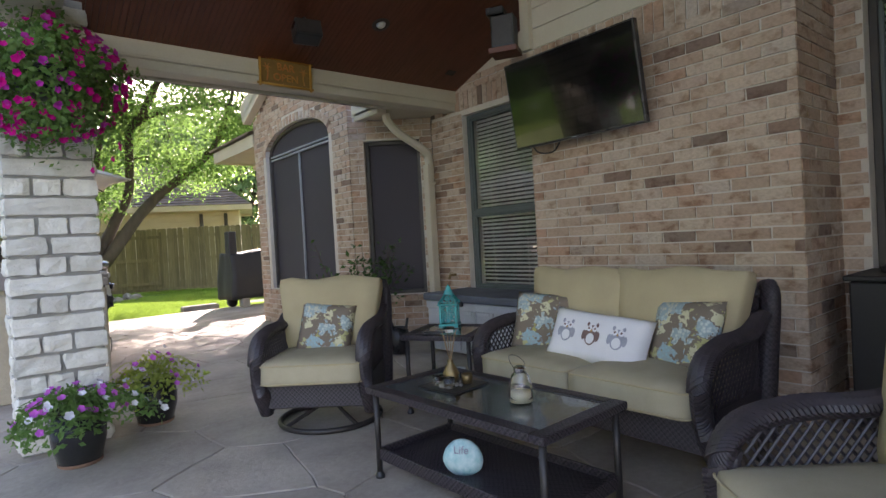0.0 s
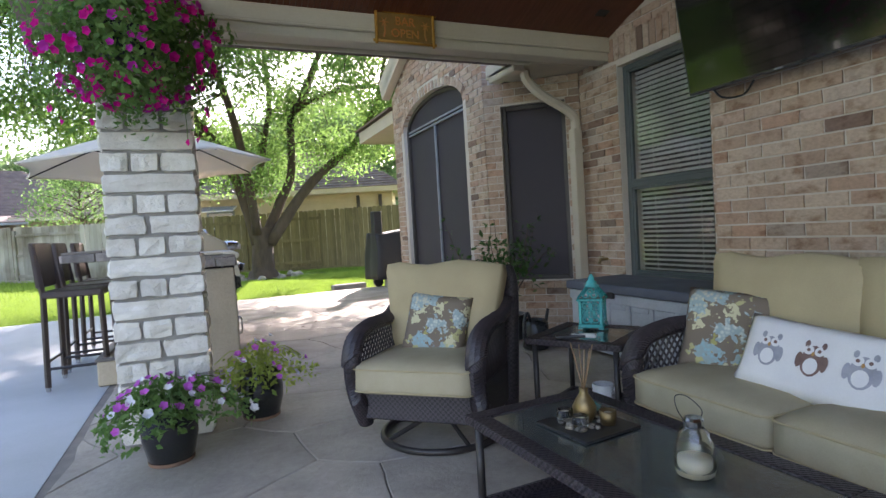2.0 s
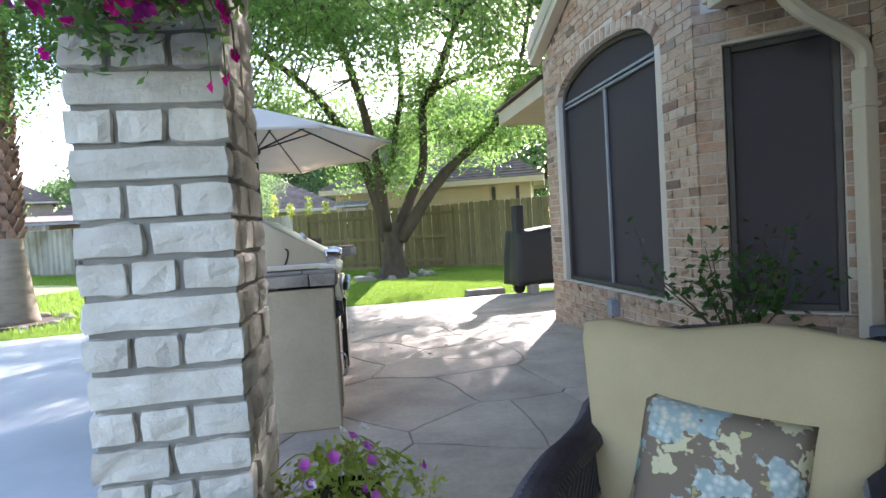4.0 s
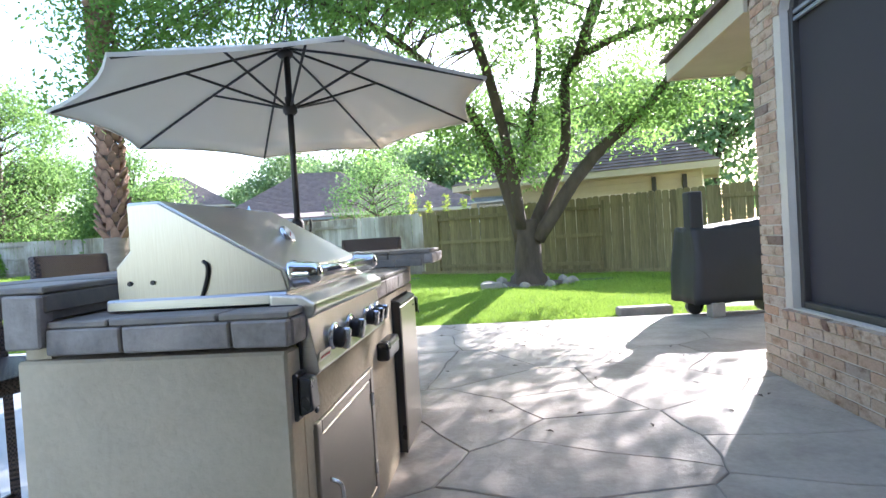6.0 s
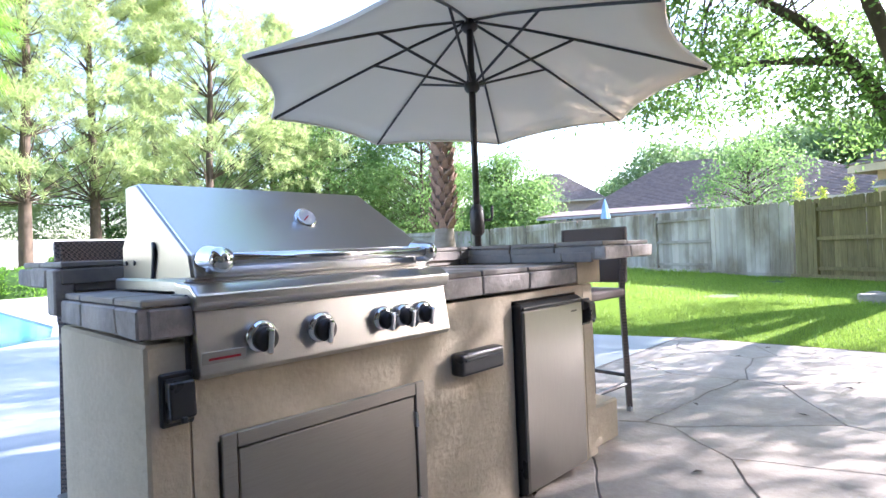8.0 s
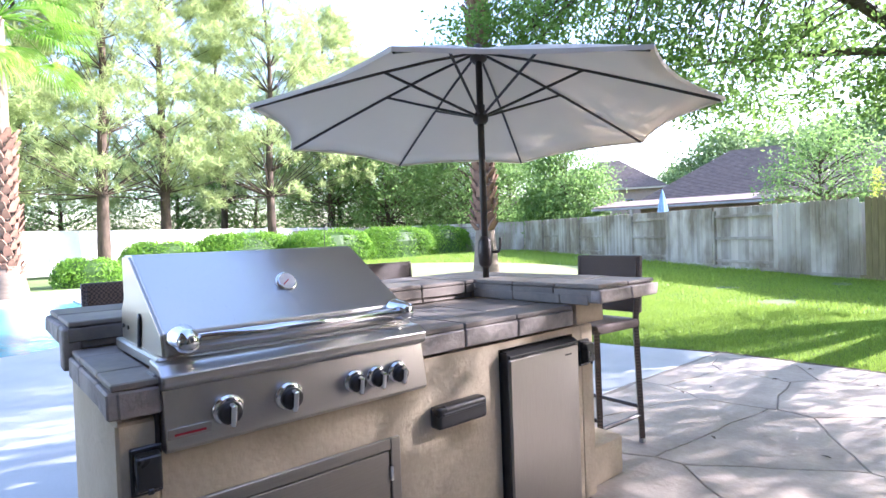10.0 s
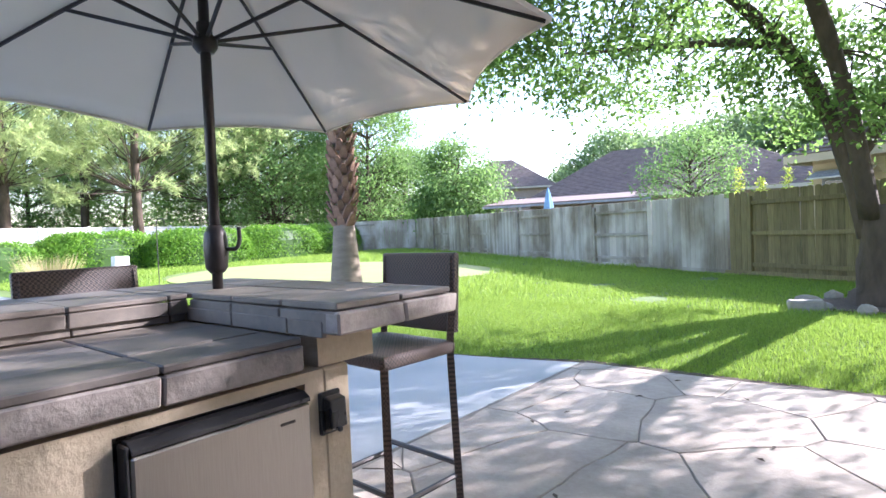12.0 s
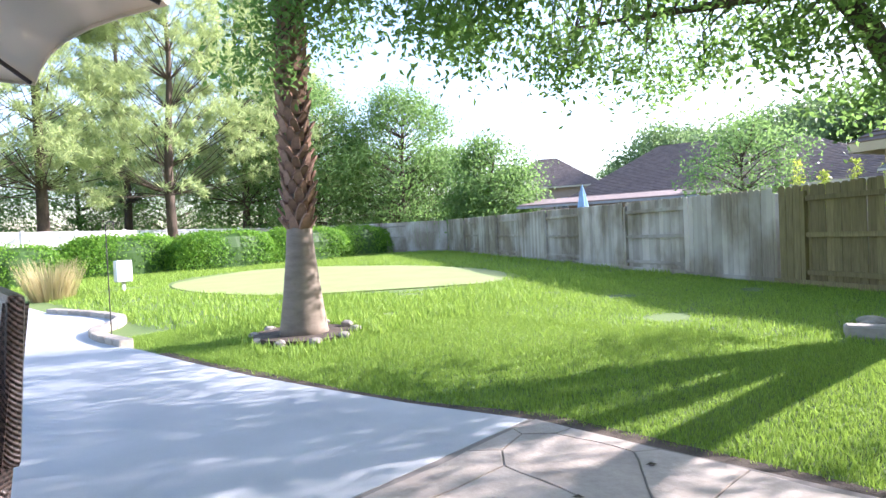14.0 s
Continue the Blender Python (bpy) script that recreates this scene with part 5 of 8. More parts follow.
# ---------------------------------------------------------------- bar stools
def build_stool(m):
    t = thing("bar_stool", "dark brown woven wicker bar stool with square legs", "bar stool", m, "stools round the bar")
    w, d, sh = 0.47, 0.42, 0.76
    seat = part("seat", boxed((-w / 2, -d / 2, sh - 0.055), (w / 2, d / 2, sh), 0.018, None, 3), STOOL_WICKER, t, "woven seat")
    for sx in (-1, 1):
        for sy in (-1, 1):
            x0, y0 = sx * (w / 2 - 0.02), sy * (d / 2 - 0.02)
            topz = 1.12 if sy > 0 else sh - 0.05
            lean = 0.03 if sy > 0 else 0.0
            pts = [(x0 + sx * 0.015, y0 + sy * 0.012, 0.03), (x0, y0, sh - 0.03)] + ([(x0, y0 + lean + 0.02, topz)] if sy > 0 else [])
            b = bmesh.new()
            tube(b, pts, 0.022, 4)
            leg = part("leg", b, STOOL_WICKER, t)
            part("foot_cap", boxed((x0 + sx * 0.015 - 0.015, y0 + sy * 0.012 - 0.015, 0), (x0 + sx * 0.015 + 0.015, y0 + sy * 0.012 + 0.015, 0.034), 0.003), FRAME_GREY, leg)
    back = bmesh.new()
    box(back, (-w / 2 - 0.002, -0.016, 0), (w / 2 + 0.002, 0.016, 0.35), 0.012, None, 2)
    part("backrest", moved(back, Matrix.Translation((0, d / 2 + 0.005, sh + 0.03)) @ pose(0, 0, 0, -4)), STOOL_WICKER, t, "woven back panel")
    for lo, hi, z in (((-w / 2, -d / 2), (w / 2, -d / 2), 0.22), ((-w / 2, d / 2), (w / 2, d / 2), 0.22), ((-w / 2, -d / 2), (-w / 2, d / 2), 0.17), ((w / 2, -d / 2), (w / 2, d / 2), 0.17)):
        part("footrest", tube(bmesh.new(), [(lo[0] * 0.95, lo[1] * 0.95, z), (hi[0] * 0.95, hi[1] * 0.95, z)], 0.012, 6), BLACK_METAL, t)
    return t


stool = build_stool(pose(0.665, 7.99, 0, 0, 0, -3))
for sx, sy, rz in ((-0.07, 5.72, 88), (-0.08, 6.40, 92), (-0.08, 7.15, 90)):
    copy_thing(stool, pose(sx, sy, 0, 0, 0, rz))


# ---------------------------------------------------------------- porch furniture
def pill(bm, pts, rx, rz, n=10):
    tube(bm, pts, rx, n, rz / rx)
    return bm


def add_cushion(bm, mat, parent, name, m, label, piping=None):
    moved(bm, m)
    return part(name, bm, mat, parent, label, True)


def edge_piping(sx, sy, z, r, n=7):
    pts = []
    c = 0.04
    for cx, cy, a0 in ((1, 1, 0), (-1, 1, 90), (-1, -1, 180), (1, -1, 270)):
        for k in range(4):
            a = radians(a0 + 30 * k)
            pts.append((cx * (sx / 2 - c) + c * math.cos(a), cy * (sy / 2 - c) + c * math.sin(a), z))
    pts.append(pts[0])
    return tube(bmesh.new(), pts, r, 6)


def wicker_seat(name, label, category, m, inner, seats, swivel, back_h=0.86, group=""):
    """Wicker armchair or loveseat; its front looks along -y."""
    t = thing(name, label, category, m, group)
    d, aw = 0.70, 0.075
    w = inner + 2 * aw
    xs = inner / 2 + aw / 2
    skirt = boxed((-inner / 2 - 0.02, -d / 2 + 0.05, 0.155), (inner / 2 + 0.02, -d / 2 + 0.085, 0.315), 0.008)
    part("front_apron", skirt, WICKER, t, "woven front apron")
    part("seat_frame", boxed((-inner / 2 - 0.02, -d / 2 + 0.086, 0.25), (inner / 2 + 0.02, d / 2 - 0.08, 0.30)), WICKER, t)
    for s in (-1, 1):
        x = s * xs
        arm = bmesh.new()
        pts = curve_pts([(x - s * 0.0, -d / 2 + 0.10, 0.12), (x, -d / 2 + 0.035, 0.24), (x, -d / 2 - 0.005, 0.37), (x, -d / 2 + 0.005, 0.48), (x, -d / 2 + 0.075, 0.555), (x, -d / 2 + 0.22, 0.585), (x, 0.02, 0.585), (x, d / 2 - 0.22, 0.60), (x, d / 2 - 0.10, 0.66)], 5)
        tube(arm, pts, 0.042, 12, 0.74)
        a = part("arm", arm, WICKER, t, "thick braided wicker arm", True)
        br = bmesh.new()
        for k in range(2, len(pts) - 2):
            p, q = Vector(pts[k]), Vector(pts[k + 1])
            sd, up = frame_at(q - p)
            for ph in (0.0, 0.5):
                c = p.lerp(q, ph)
                ring = [c + sd * 0.045 * math.cos(g) + up * 0.034 * math.sin(g) + (q - p).normalized() * 0.035 * math.cos(g) for g in (math.pi * j / 6 for j in range(0, 7))]
                tube(br, ring, 0.0075, 4, caps=False)
        tagged(part("braid", br, STRAND, a), "thin crossing wicker strands", kind="stuff")
        side = boxed((x - 0.012, -d / 2 + 0.10, 0.14), (x + 0.012, d / 2 - 0.08, 0.34), 0.005)
        part("side_panel", side, WICKER, t, "woven side panel")
        lat = bmesh.new()
        y0, y1, z0, z1 = -d / 2 + 0.06, d / 2 - 0.16, 0.335, 0.555
        n = 15
        for k in range(-5, n):
            for sg in (1, -1):
                ya, yb = y0 + (y1 - y0) * k / n, y0 + (y1 - y0) * (k + 5) / n
                if sg < 0:
                    ya, yb = yb, ya
                za, zb = z0, z1
                pa, pb = Vector((x + 0.003 * sg, ya, za)), Vector((x + 0.003 * sg, yb, zb))
                dy = pb.y - pa.y
                for lim, cmp in ((y0, -1), (y1, 1)):
                    if (pa.y - lim) * cmp > 0:
                        pa = pa.lerp(pb, (lim - pa.y) / dy)
                        dy = pb.y - pa.y
                    if (pb.y - lim) * cmp > 0:
                        pb = pa.lerp(pb, (lim - pa.y) / dy)
                        dy = pb.y - pa.y
                if (pb - pa).length > 0.02:
                    tube(lat, [pa, pb], 0.0048, 5, caps=False)
        tagged(part("lattice", lat, STRAND, t), "open diamond strand lattice", kind="stuff")
        post = tube(bmesh.new(), curve_pts([(s * (inner / 2 + 0.05), d / 2 - 0.16, 0.10), (s * (inner / 2 + 0.055), d / 2 - 0.10, 0.45), (s * (inner / 2 + 0.05), d / 2 - 0.03, 0.72), (s * (inner / 2 + 0.02), d / 2 + 0.01, back_h - 0.03)], 5), 0.045, 10)
        part("back_post", post, WICKER, t, "", True)
        if not swivel:
            for yy in (-d / 2 + 0.11, d / 2 - 0.15):
                leg = part("leg", tube(bmesh.new(), [(x, yy, 0.02), (x, yy, 0.16)], [0.02, 0.026], 10), BLACK_METAL, t)
                part("foot", lathe(bmesh.new(), [(0.03, 0), (0.033, 0.012), (0.022, 0.03)], 12, (x, yy, 0)), BLACK_PLASTIC, leg)
    back = bmesh.new()
    tilt = Matrix.Translation((0, d / 2 - 0.12, 0.30)) @ pose(0, 0, 0, -13)
    box(back, (-inner / 2 - 0.03, -0.018, -0.02), (inner / 2 + 0.03, 0.018, back_h - 0.34), 0.012, None, 2)
    part("back_panel", moved(back, tilt), WICKER, t, "woven back panel")
    part("back_rail", moved(pill(bmesh.new(), curve_pts([(-inner / 2 - 0.02, 0, back_h - 0.36), (-inner / 4, 0, back_h - 0.325), (0, 0, back_h - 0.315), (inner / 4, 0, back_h - 0.325), (inner / 2 + 0.02, 0, back_h - 0.36)], 5), 0.035, 0.03), tilt), WICKER, t, "rolled wicker top rail", True)
    sw = inner / seats
    wide = 0.045 if seats == 1 else 0.0
    for k in range(seats):
        cx = -inner / 2 + sw * (k + 0.5)
        cu = part("seat_cushion", moved(box_cushion(sw + wide, 0.64, 0.15, 0.04, 0.022, k * 3.1), Matrix.Translation((cx, -0.075, 0.372))), CUSHION_SEAT, t, "khaki boxed seat cushion", True)
        for dz in (0.052, -0.052):
            part("piping", moved(edge_piping(sw + wide + 0.003, 0.643, 0, 0.0042), Matrix.Translation((cx, -0.075, 0.372 + dz))), CUSHION, cu)
        bw = sw + (0.07 if seats == 1 else 0.02)
        bc = box_cushion(bw, 0.47, 0.15, 0.042, 0.035, 9 + k)
        for v in bc.verts:
            v.co.x *= 1 + 0.12 * v.co.y / 0.23
            v.co.y += 0.012 * math.sin(v.co.x * 16 + k) * (1 if v.co.y > 0.1 else 0)
        bcm = Matrix.Translation((cx, d / 2 - 0.215, 0.645)) @ pose(0, 0, 0, 76)
        b = part("back_cushion", moved(bc, bcm), CUSHION, t, "khaki stuffed back cushion", True)
    if swivel:
        rg = [(0.31 * math.cos(a), 0.31 * math.sin(a) , 0.018) for a in (2 * math.pi * k / 32 for k in range(33))]
        base = part("swivel_base", tube(bmesh.new(), rg, 0.017, 8), BLACK_METAL, t, "round dark metal swivel ring", True)
        for k in range(4):
            a = math.pi / 4 + math.pi / 2 * k
            part("spoke", tube(bmesh.new(), [(0.31 * math.cos(a), 0.31 * math.sin(a), 0.02), (0.16 * math.cos(a), 0.16 * math.sin(a), 0.07), (0, 0, 0.13)], 0.012, 6), BLACK_METAL, base)
        part("swivel_post", lathe(bmesh.new(), [(0.05, 0.1), (0.05, 0.2), (0.12, 0.22), (0.12, 0.25)], 14), BLACK_METAL, t)
        part("rocker_plate", boxed((-0.25, -0.25, 0.215), (0.25, 0.25, 0.235)), BLACK_METAL, t)
    return t


loveseat_m = pose(2.83, 1.60, 0, 0, 0, -90)
wicker_seat("loveseat", "dark wicker loveseat with khaki cushions by the chimney wall", "sofa", loveseat_m, 1.19, 2, False, 0.82)
chair_m = pose(1.97, 3.10, 0, 0, 0, -43)
wicker_seat("armchair", "dark wicker swivel armchair with khaki cushions", "armchair", chair_m, 0.55, 1, True, 0.85)
wicker_seat("armchair", "dark wicker armchair with pale khaki seat cushion", "armchair", pose(1.95, 0.15, 0, 0, 0, -131) @ Matrix.Diagonal((1, 1, 0.97, 1)), 0.56, 1, True, 0.88)


def throw_pillow(m, mat, sx, sy, sz, label, seed=0.0):
    t = thing("throw_pillow", label, "pillow", m, "pillows on the wicker seats")
    part("fabric", cushion_bm(sx, sy, sz, 14, 0.42, 0.0, seed), mat, t, "", True)
    return t


throw_pillow(chair_m @ Matrix.Translation((0.0, 0.0, 0.565)) @ pose(0, 0, 0, 70, 0, 0) @ pose(0, 0, 0, 0, 0, -7), FLORAL, 0.35, 0.33, 0.12, "brown floral throw pillow with blue and cream blossoms", 1)
throw_pillow(loveseat_m @ Matrix.Translation((-0.44, -0.02, 0.575)) @ pose(0, 0, 0, 68, 0, 22) @ pose(0, 0, 0, 0, 0, -4), FLORAL, 0.36, 0.35, 0.12, "brown floral throw pillow with blue and cream blossoms", 2)
throw_pillow(loveseat_m @ Matrix.Translation((0.40, 0.0, 0.575)) @ pose(0, 0, 0, 68, 0, -14) @ pose(0, 0, 0, 0, 0, 3), FLORAL, 0.36, 0.35, 0.12, "brown floral throw pillow with blue and cream blossoms", 3)
owl_m = loveseat_m @ Matrix.Translation((-0.01, -0.11, 0.54)) @ pose(0, 0, 0, 62, 0, 6) @ pose(0, 0, 0, 0, 0, -5)
OWS, OWD, OWT = 0.56, 0.27, 0.13
owl = throw_pillow(owl_m, WHITE_CLOTH, OWS, OWD, OWT, "white oblong pillow printed with three grey owls", 4)


def print_patch(cx, cy, rx, ry, mat, lift, name):
    b = bmesh.new()
    rings = []
    for q in range(0, 5):
        f = q / 4
        ring = []
        for k in range(16):
            a = 2 * math.pi * k / 16
            x, y = cx + rx * f * math.cos(a), cy + ry * f * math.sin(a)
            u, v = 2 * x / OWS, 2 * y / OWD
            pr_ = (max(0, 1 - abs(u) ** 5) * max(0, 1 - abs(v) ** 5)) ** 0.42
            ring.append(b.verts.new((x, y, OWT / 2 * pr_ + 0.012 * noise.noise((x * 5 + 4, y * 5, 4)) + lift)))
        rings.append(ring)
    for r0, r1 in zip(rings[1:], rings[2:]):
        for k in range(16):
            b.faces.new((r0[k], r0[(k + 1) % 16], r1[(k + 1) % 16], r1[k]))
    b.faces.new(rings[1])
    bmesh.ops.delete(b, geom=rings[0], context="VERTS")
    part(name, b, mat, owl)


for cx, tone in ((-0.145, PAINT_GREY), (0.0, PAINT_BROWN), (0.145, PAINT_GREY)):
    print_patch(cx, -0.004, 0.036, 0.052, tone, 0.004, "owl_body")
    print_patch(cx, -0.022, 0.023, 0.027, WHITE_CLOTH, 0.006, "owl_belly")
    for s in (-1, 1):
        print_patch(cx + s * 0.017, 0.030, 0.016, 0.016, WHITE_CLOTH, 0.006, "owl_eye")
        print_patch(cx + s * 0.017, 0.030, 0.006, 0.006, PAINT_BROWN, 0.008, "owl_pupil")
        print_patch(cx + s * 0.040, -0.008, 0.011, 0.026, tone, 0.006, "owl_wing")
        print_patch(cx + s * 0.026, 0.050, 0.008, 0.012, tone, 0.006, "owl_tuft")
    print_patch(cx, 0.018, 0.005, 0.007, PAINT_ORANGE, 0.009, "owl_beak")


# coffee and side tables
def glass_table(name, label, m, sx, sy, h, shelf_z, leg_r=0.014):
    t = thing(name, label, "table", m)
    rim = bmesh.new()
    f = 0.065
    for lo, hi in (((-sx / 2, -sy / 2), (sx / 2, -sy / 2 + f)), ((-sx / 2, sy / 2 - f), (sx / 2, sy / 2)), ((-sx / 2, -sy / 2 + f), (-sx / 2 + f, sy / 2 - f)), ((sx / 2 - f, -sy / 2 + f), (sx / 2, sy / 2 - f))):
        box(rim, (*lo, h - 0.032), (*hi, h), 0.008, None, 2)
    part("rim", rim, WICKER, t, "dark woven tabletop rim")
    part("glass_top", boxed((-sx / 2 + f - 0.006, -sy / 2 + f - 0.006, h - 0.014), (sx / 2 - f + 0.006, sy / 2 - f + 0.006, h - 0.006)), TABLE_GLASS, t, "dimpled dark glass top")
    for x in (-1, 1):
        for y in (-1, 1):
            p, q = x * (sx / 2 - 0.035), y * (sy / 2 - 0.035)
            leg = part("leg", tube(bmesh.new(), [(p, q, 0.015), (p, q, h - 0.03)], leg_r, 10), BLACK_METAL, t, "", True)
            part("foot", lathe(bmesh.new(), [(leg_r * 1.5, 0), (leg_r * 1.6, 0.012), (leg_r, 0.03)], 12, (p, q, 0)), BLACK_PLASTIC, leg)
    tray = bmesh.new()
    box(tray, (-sx / 2 + 0.05, -sy / 2 + 0.05, shelf_z), (sx / 2 - 0.05, sy / 2 - 0.05, shelf_z + 0.02))
    part("shelf", tray, WICKER, t, "woven lower shelf")
    sr = bmesh.new()
    for lo, hi in (((-sx / 2 + 0.03, -sy / 2 + 0.03), (sx / 2 - 0.03, -sy / 2 + 0.05)), ((-sx / 2 + 0.03, sy / 2 - 0.05), (sx / 2 - 0.03, sy / 2 - 0.03)), ((-sx / 2 + 0.03, -sy / 2 + 0.05), (-sx / 2 + 0.05, sy / 2 - 0.05)), ((sx / 2 - 0.05, -sy / 2 + 0.05), (sx / 2 - 0.03, sy / 2 - 0.05))):
        box(sr, (*lo, shelf_z - 0.005), (*hi, shelf_z + 0.05), 0.004)
    part("shelf_rim", sr, WICKER, t)
    return t


TH = 0.425
glass_table("coffee_table", "dark wicker coffee table with a dimpled glass top", pose(1.95, 1.64, 0, 0, 0, 2.5), 0.52, 1.04, TH, 0.09)
SIDE = pose(2.64, 2.705, 0, 0, 0, 29.5)
glass_table("side_table", "square dark wicker side table with a glass top", SIDE, 0.48, 0.48, 0.50, 0.10)

# lantern
LH = Matrix.Translation((2.735, 2.80, 0.50)) @ pose(0, 0, 0, 0, 0, 32) @ Matrix.Diagonal((1.06, 1.06, 0.88, 1))
lan = thing("lantern", "turquoise ceramic lantern with pierced scrollwork", "lantern", LH @ pose(0, 0, 0, 0, 0, 8))
part("base", boxed((-0.062, -0.062, 0.008), (0.062, 0.062, 0.028), 0.005), TEAL, lan)
for x in (-1, 1):
    for y in (-1, 1):
        part("foot", boxed((x * 0.05 - 0.012, y * 0.05 - 0.012, 0), (x * 0.05 + 0.012, y * 0.05 + 0.012, 0.009)), TEAL, lan)
        part("corner_post", boxed((x * 0.05 - 0.007, y * 0.05 - 0.007, 0.028), (x * 0.05 + 0.007, y * 0.05 + 0.007, 0.165), 0.002), TEAL, lan)
part("eave", boxed((-0.066, -0.066, 0.165), (0.066, 0.066, 0.180), 0.005), TEAL, lan)
for side in range(4):
    sc = bmesh.new()
    for cx, cz, r in ((-0.022, 0.055, 0.017), (0.022, 0.055, 0.017), (-0.022, 0.138, 0.017), (0.022, 0.138, 0.017), (0, 0.097, 0.020), (-0.026, 0.097, 0.012), (0.026, 0.097, 0.012), (0, 0.052, 0.009), (0, 0.143, 0.009)):
        tube(sc, [(cx + r * math.cos(a), -0.050, cz + r * math.sin(a)) for a in (2 * math.pi * k / 12 for k in range(13))], 0.0042, 5, caps=False)
    tube(sc, [(0, -0.05, 0.03), (0, -0.05, 0.165)], 0.004, 5)
    part("scroll_panel", moved(sc, pose(0, 0, 0, 0, 0, 90 * side)), TEAL, lan, "pierced scroll panel")
    rf = bmesh.new()
    for a, c in (((-0.058, -0.058, 0.182), (-0.022, -0.022, 0.245)), ((0.058, -0.058, 0.182), (0.022, -0.022, 0.245))):
        tube(rf, [a, c], 0.006, 5)
    for cx, cz, r in ((-0.02, 0.200, 0.013), (0.02, 0.200, 0.013), (0, 0.222, 0.012)):
        k2 = (cz - 0.182) / 0.063
        yy = -0.058 + 0.036 * k2
        tube(rf, [(cx + r * math.cos(a), yy + 0.5 * r * math.sin(a), cz + r * math.sin(a)) for a in (2 * math.pi * k / 10 for k in range(11))], 0.004, 5, caps=False)
    part("roof_panel", moved(rf, pose(0, 0, 0, 0, 0, 90 * side)), TEAL, lan)
part("cap", lathe(bmesh.new(), [(0.034, 0.243), (0.036, 0.252), (0.026, 0.262), (0.028, 0.272), (0.014, 0.285), (0.016, 0.298), (0.008, 0.312), (0.003, 0.322)], 14), TEAL, lan, "stacked finial", True)
rem = thing("remote_control", "pale remote control on the side table", "remote", SIDE @ Matrix.Translation((-0.13, -0.02, 0.501)) @ pose(0, 0, 0, 0, 0, 20))
part("casing", boxed((-0.02, -0.06, 0), (0.02, 0.06, 0.018), 0.006, None, 2), CERAMIC, rem)
part("button", boxed((-0.008, 0.02, 0.018), (0.008, 0.04, 0.021), 0.001), BLACK_PLASTIC, rem)
rem2 = thing("remote_control", "dark remote control on the side table", "remote", SIDE @ Matrix.Translation((-0.17, 0.03, 0.501)) @ pose(0, 0, 0, 0, 0, 35))
part("casing", boxed((-0.02, -0.07, 0), (0.02, 0.07, 0.016), 0.006, None, 2), BLACK_PLASTIC, rem2)
mug = thing("owl_planter", "white ceramic owl-shaped planter on the lower shelf", "planter", SIDE @ Matrix.Translation((-0.02, -0.06, 0.121)))
part("pot", lathe(bmesh.new(), [(0.045, 0), (0.062, 0.03), (0.06, 0.07), (0.05, 0.10), (0.052, 0.13), (0.046, 0.132), (0.042, 0.11)], 18), CERAMIC, mug, "", True)
for s in (-1, 1):
    part("eye_ring", tube(bmesh.new(), [(s * 0.022 + 0.014 * math.cos(a), -0.054, 0.098 + 0.014 * math.sin(a)) for a in (2 * math.pi * k / 10 for k in range(11))], 0.005, 5), CERAMIC, mug)

# on the coffee table
TOP = Matrix.Translation((1.935, 1.63, TH - 0.005))
tray = thing("candle_tray", "black square tray with pebbles, candle cups and a brass vase", "tray", TOP @ Matrix.Translation((0.02, 0.22, 0)) @ pose(0, 0, 0, 0, 0, 6))
tb = bmesh.new()
box(tb, (-0.115, -0.115, 0.0), (0.115, 0.115, 0.008), 0.003)
part("plate", tb, BLACK_PLASTIC, tray)
part("vase", lathe(bmesh.new(), [(0.022, 0.008), (0.036, 0.03), (0.038, 0.055), (0.026, 0.08), (0.013, 0.10), (0.015, 0.115)], 16, (0.01, 0.02, 0)), BRASS, tray, "brass bud vase", True)
for k in range(6):
    a = k * 1.05
    part("reed", tube(bmesh.new(), [(0.01, 0.02, 0.10), (0.01 + 0.035 * math.cos(a), 0.02 + 0.035 * math.sin(a), 0.235 + 0.01 * (k % 3))], 0.0018, 5), REED, tray)
for x, y in ((-0.05, 0.045), (-0.055, -0.03), (0.045, -0.045)):
    cup = part("candle_cup", lathe(bmesh.new(), [(0.022, 0.008), (0.026, 0.03), (0.026, 0.052), (0.023, 0.052), (0.023, 0.03), (0.01, 0.028)], 14, (x, y, 0)), CLEAR if x < 0 else BRASS, tray, "small glass candle cup", True)
    part("candle", lathe(bmesh.new(), [(0.019, 0.029), (0.019, 0.042)], 12, (x, y, 0)), WAX, cup)
pbr = random.Random(2)
for k in range(34):
    a, q = pbr.uniform(0, 6.28), pbr.uniform(0.03, 0.085)
    pb = bmesh.new()
    bmesh.ops.create_icosphere(pb, subdivisions=1, radius=1)
    moved(pb, Matrix.Translation((q * math.cos(a), q * math.sin(a), 0.014)) @ pose(0, 0, 0, 0, 0, pbr.uniform(0, 180)) @ Matrix.Diagonal((0.013, 0.009, 0.007, 1)))
    part("pebble", pb, ROCK, tray, "", True)
jar = thing("glass_lantern_jar", "beehive glass jar with a cream candle and wire handle", "candle jar", TOP @ Matrix.Translation((0.03, -0.19, 0)))
gl = lathe(bmesh.new(), [(0.040, 0.0), (0.046, 0.01), (0.049, 0.03), (0.046, 0.045), (0.048, 0.058), (0.043, 0.072), (0.044, 0.085), (0.036, 0.098), (0.036, 0.11), (0.024, 0.122), (0.022, 0.14), (0.020, 0.14), (0.021, 0.12), (0.033, 0.1), (0.041, 0.07), (0.045, 0.03), (0.036, 0.006)], 22)
part("glass", gl, CLEAR, jar, "ridged clear glass", True)
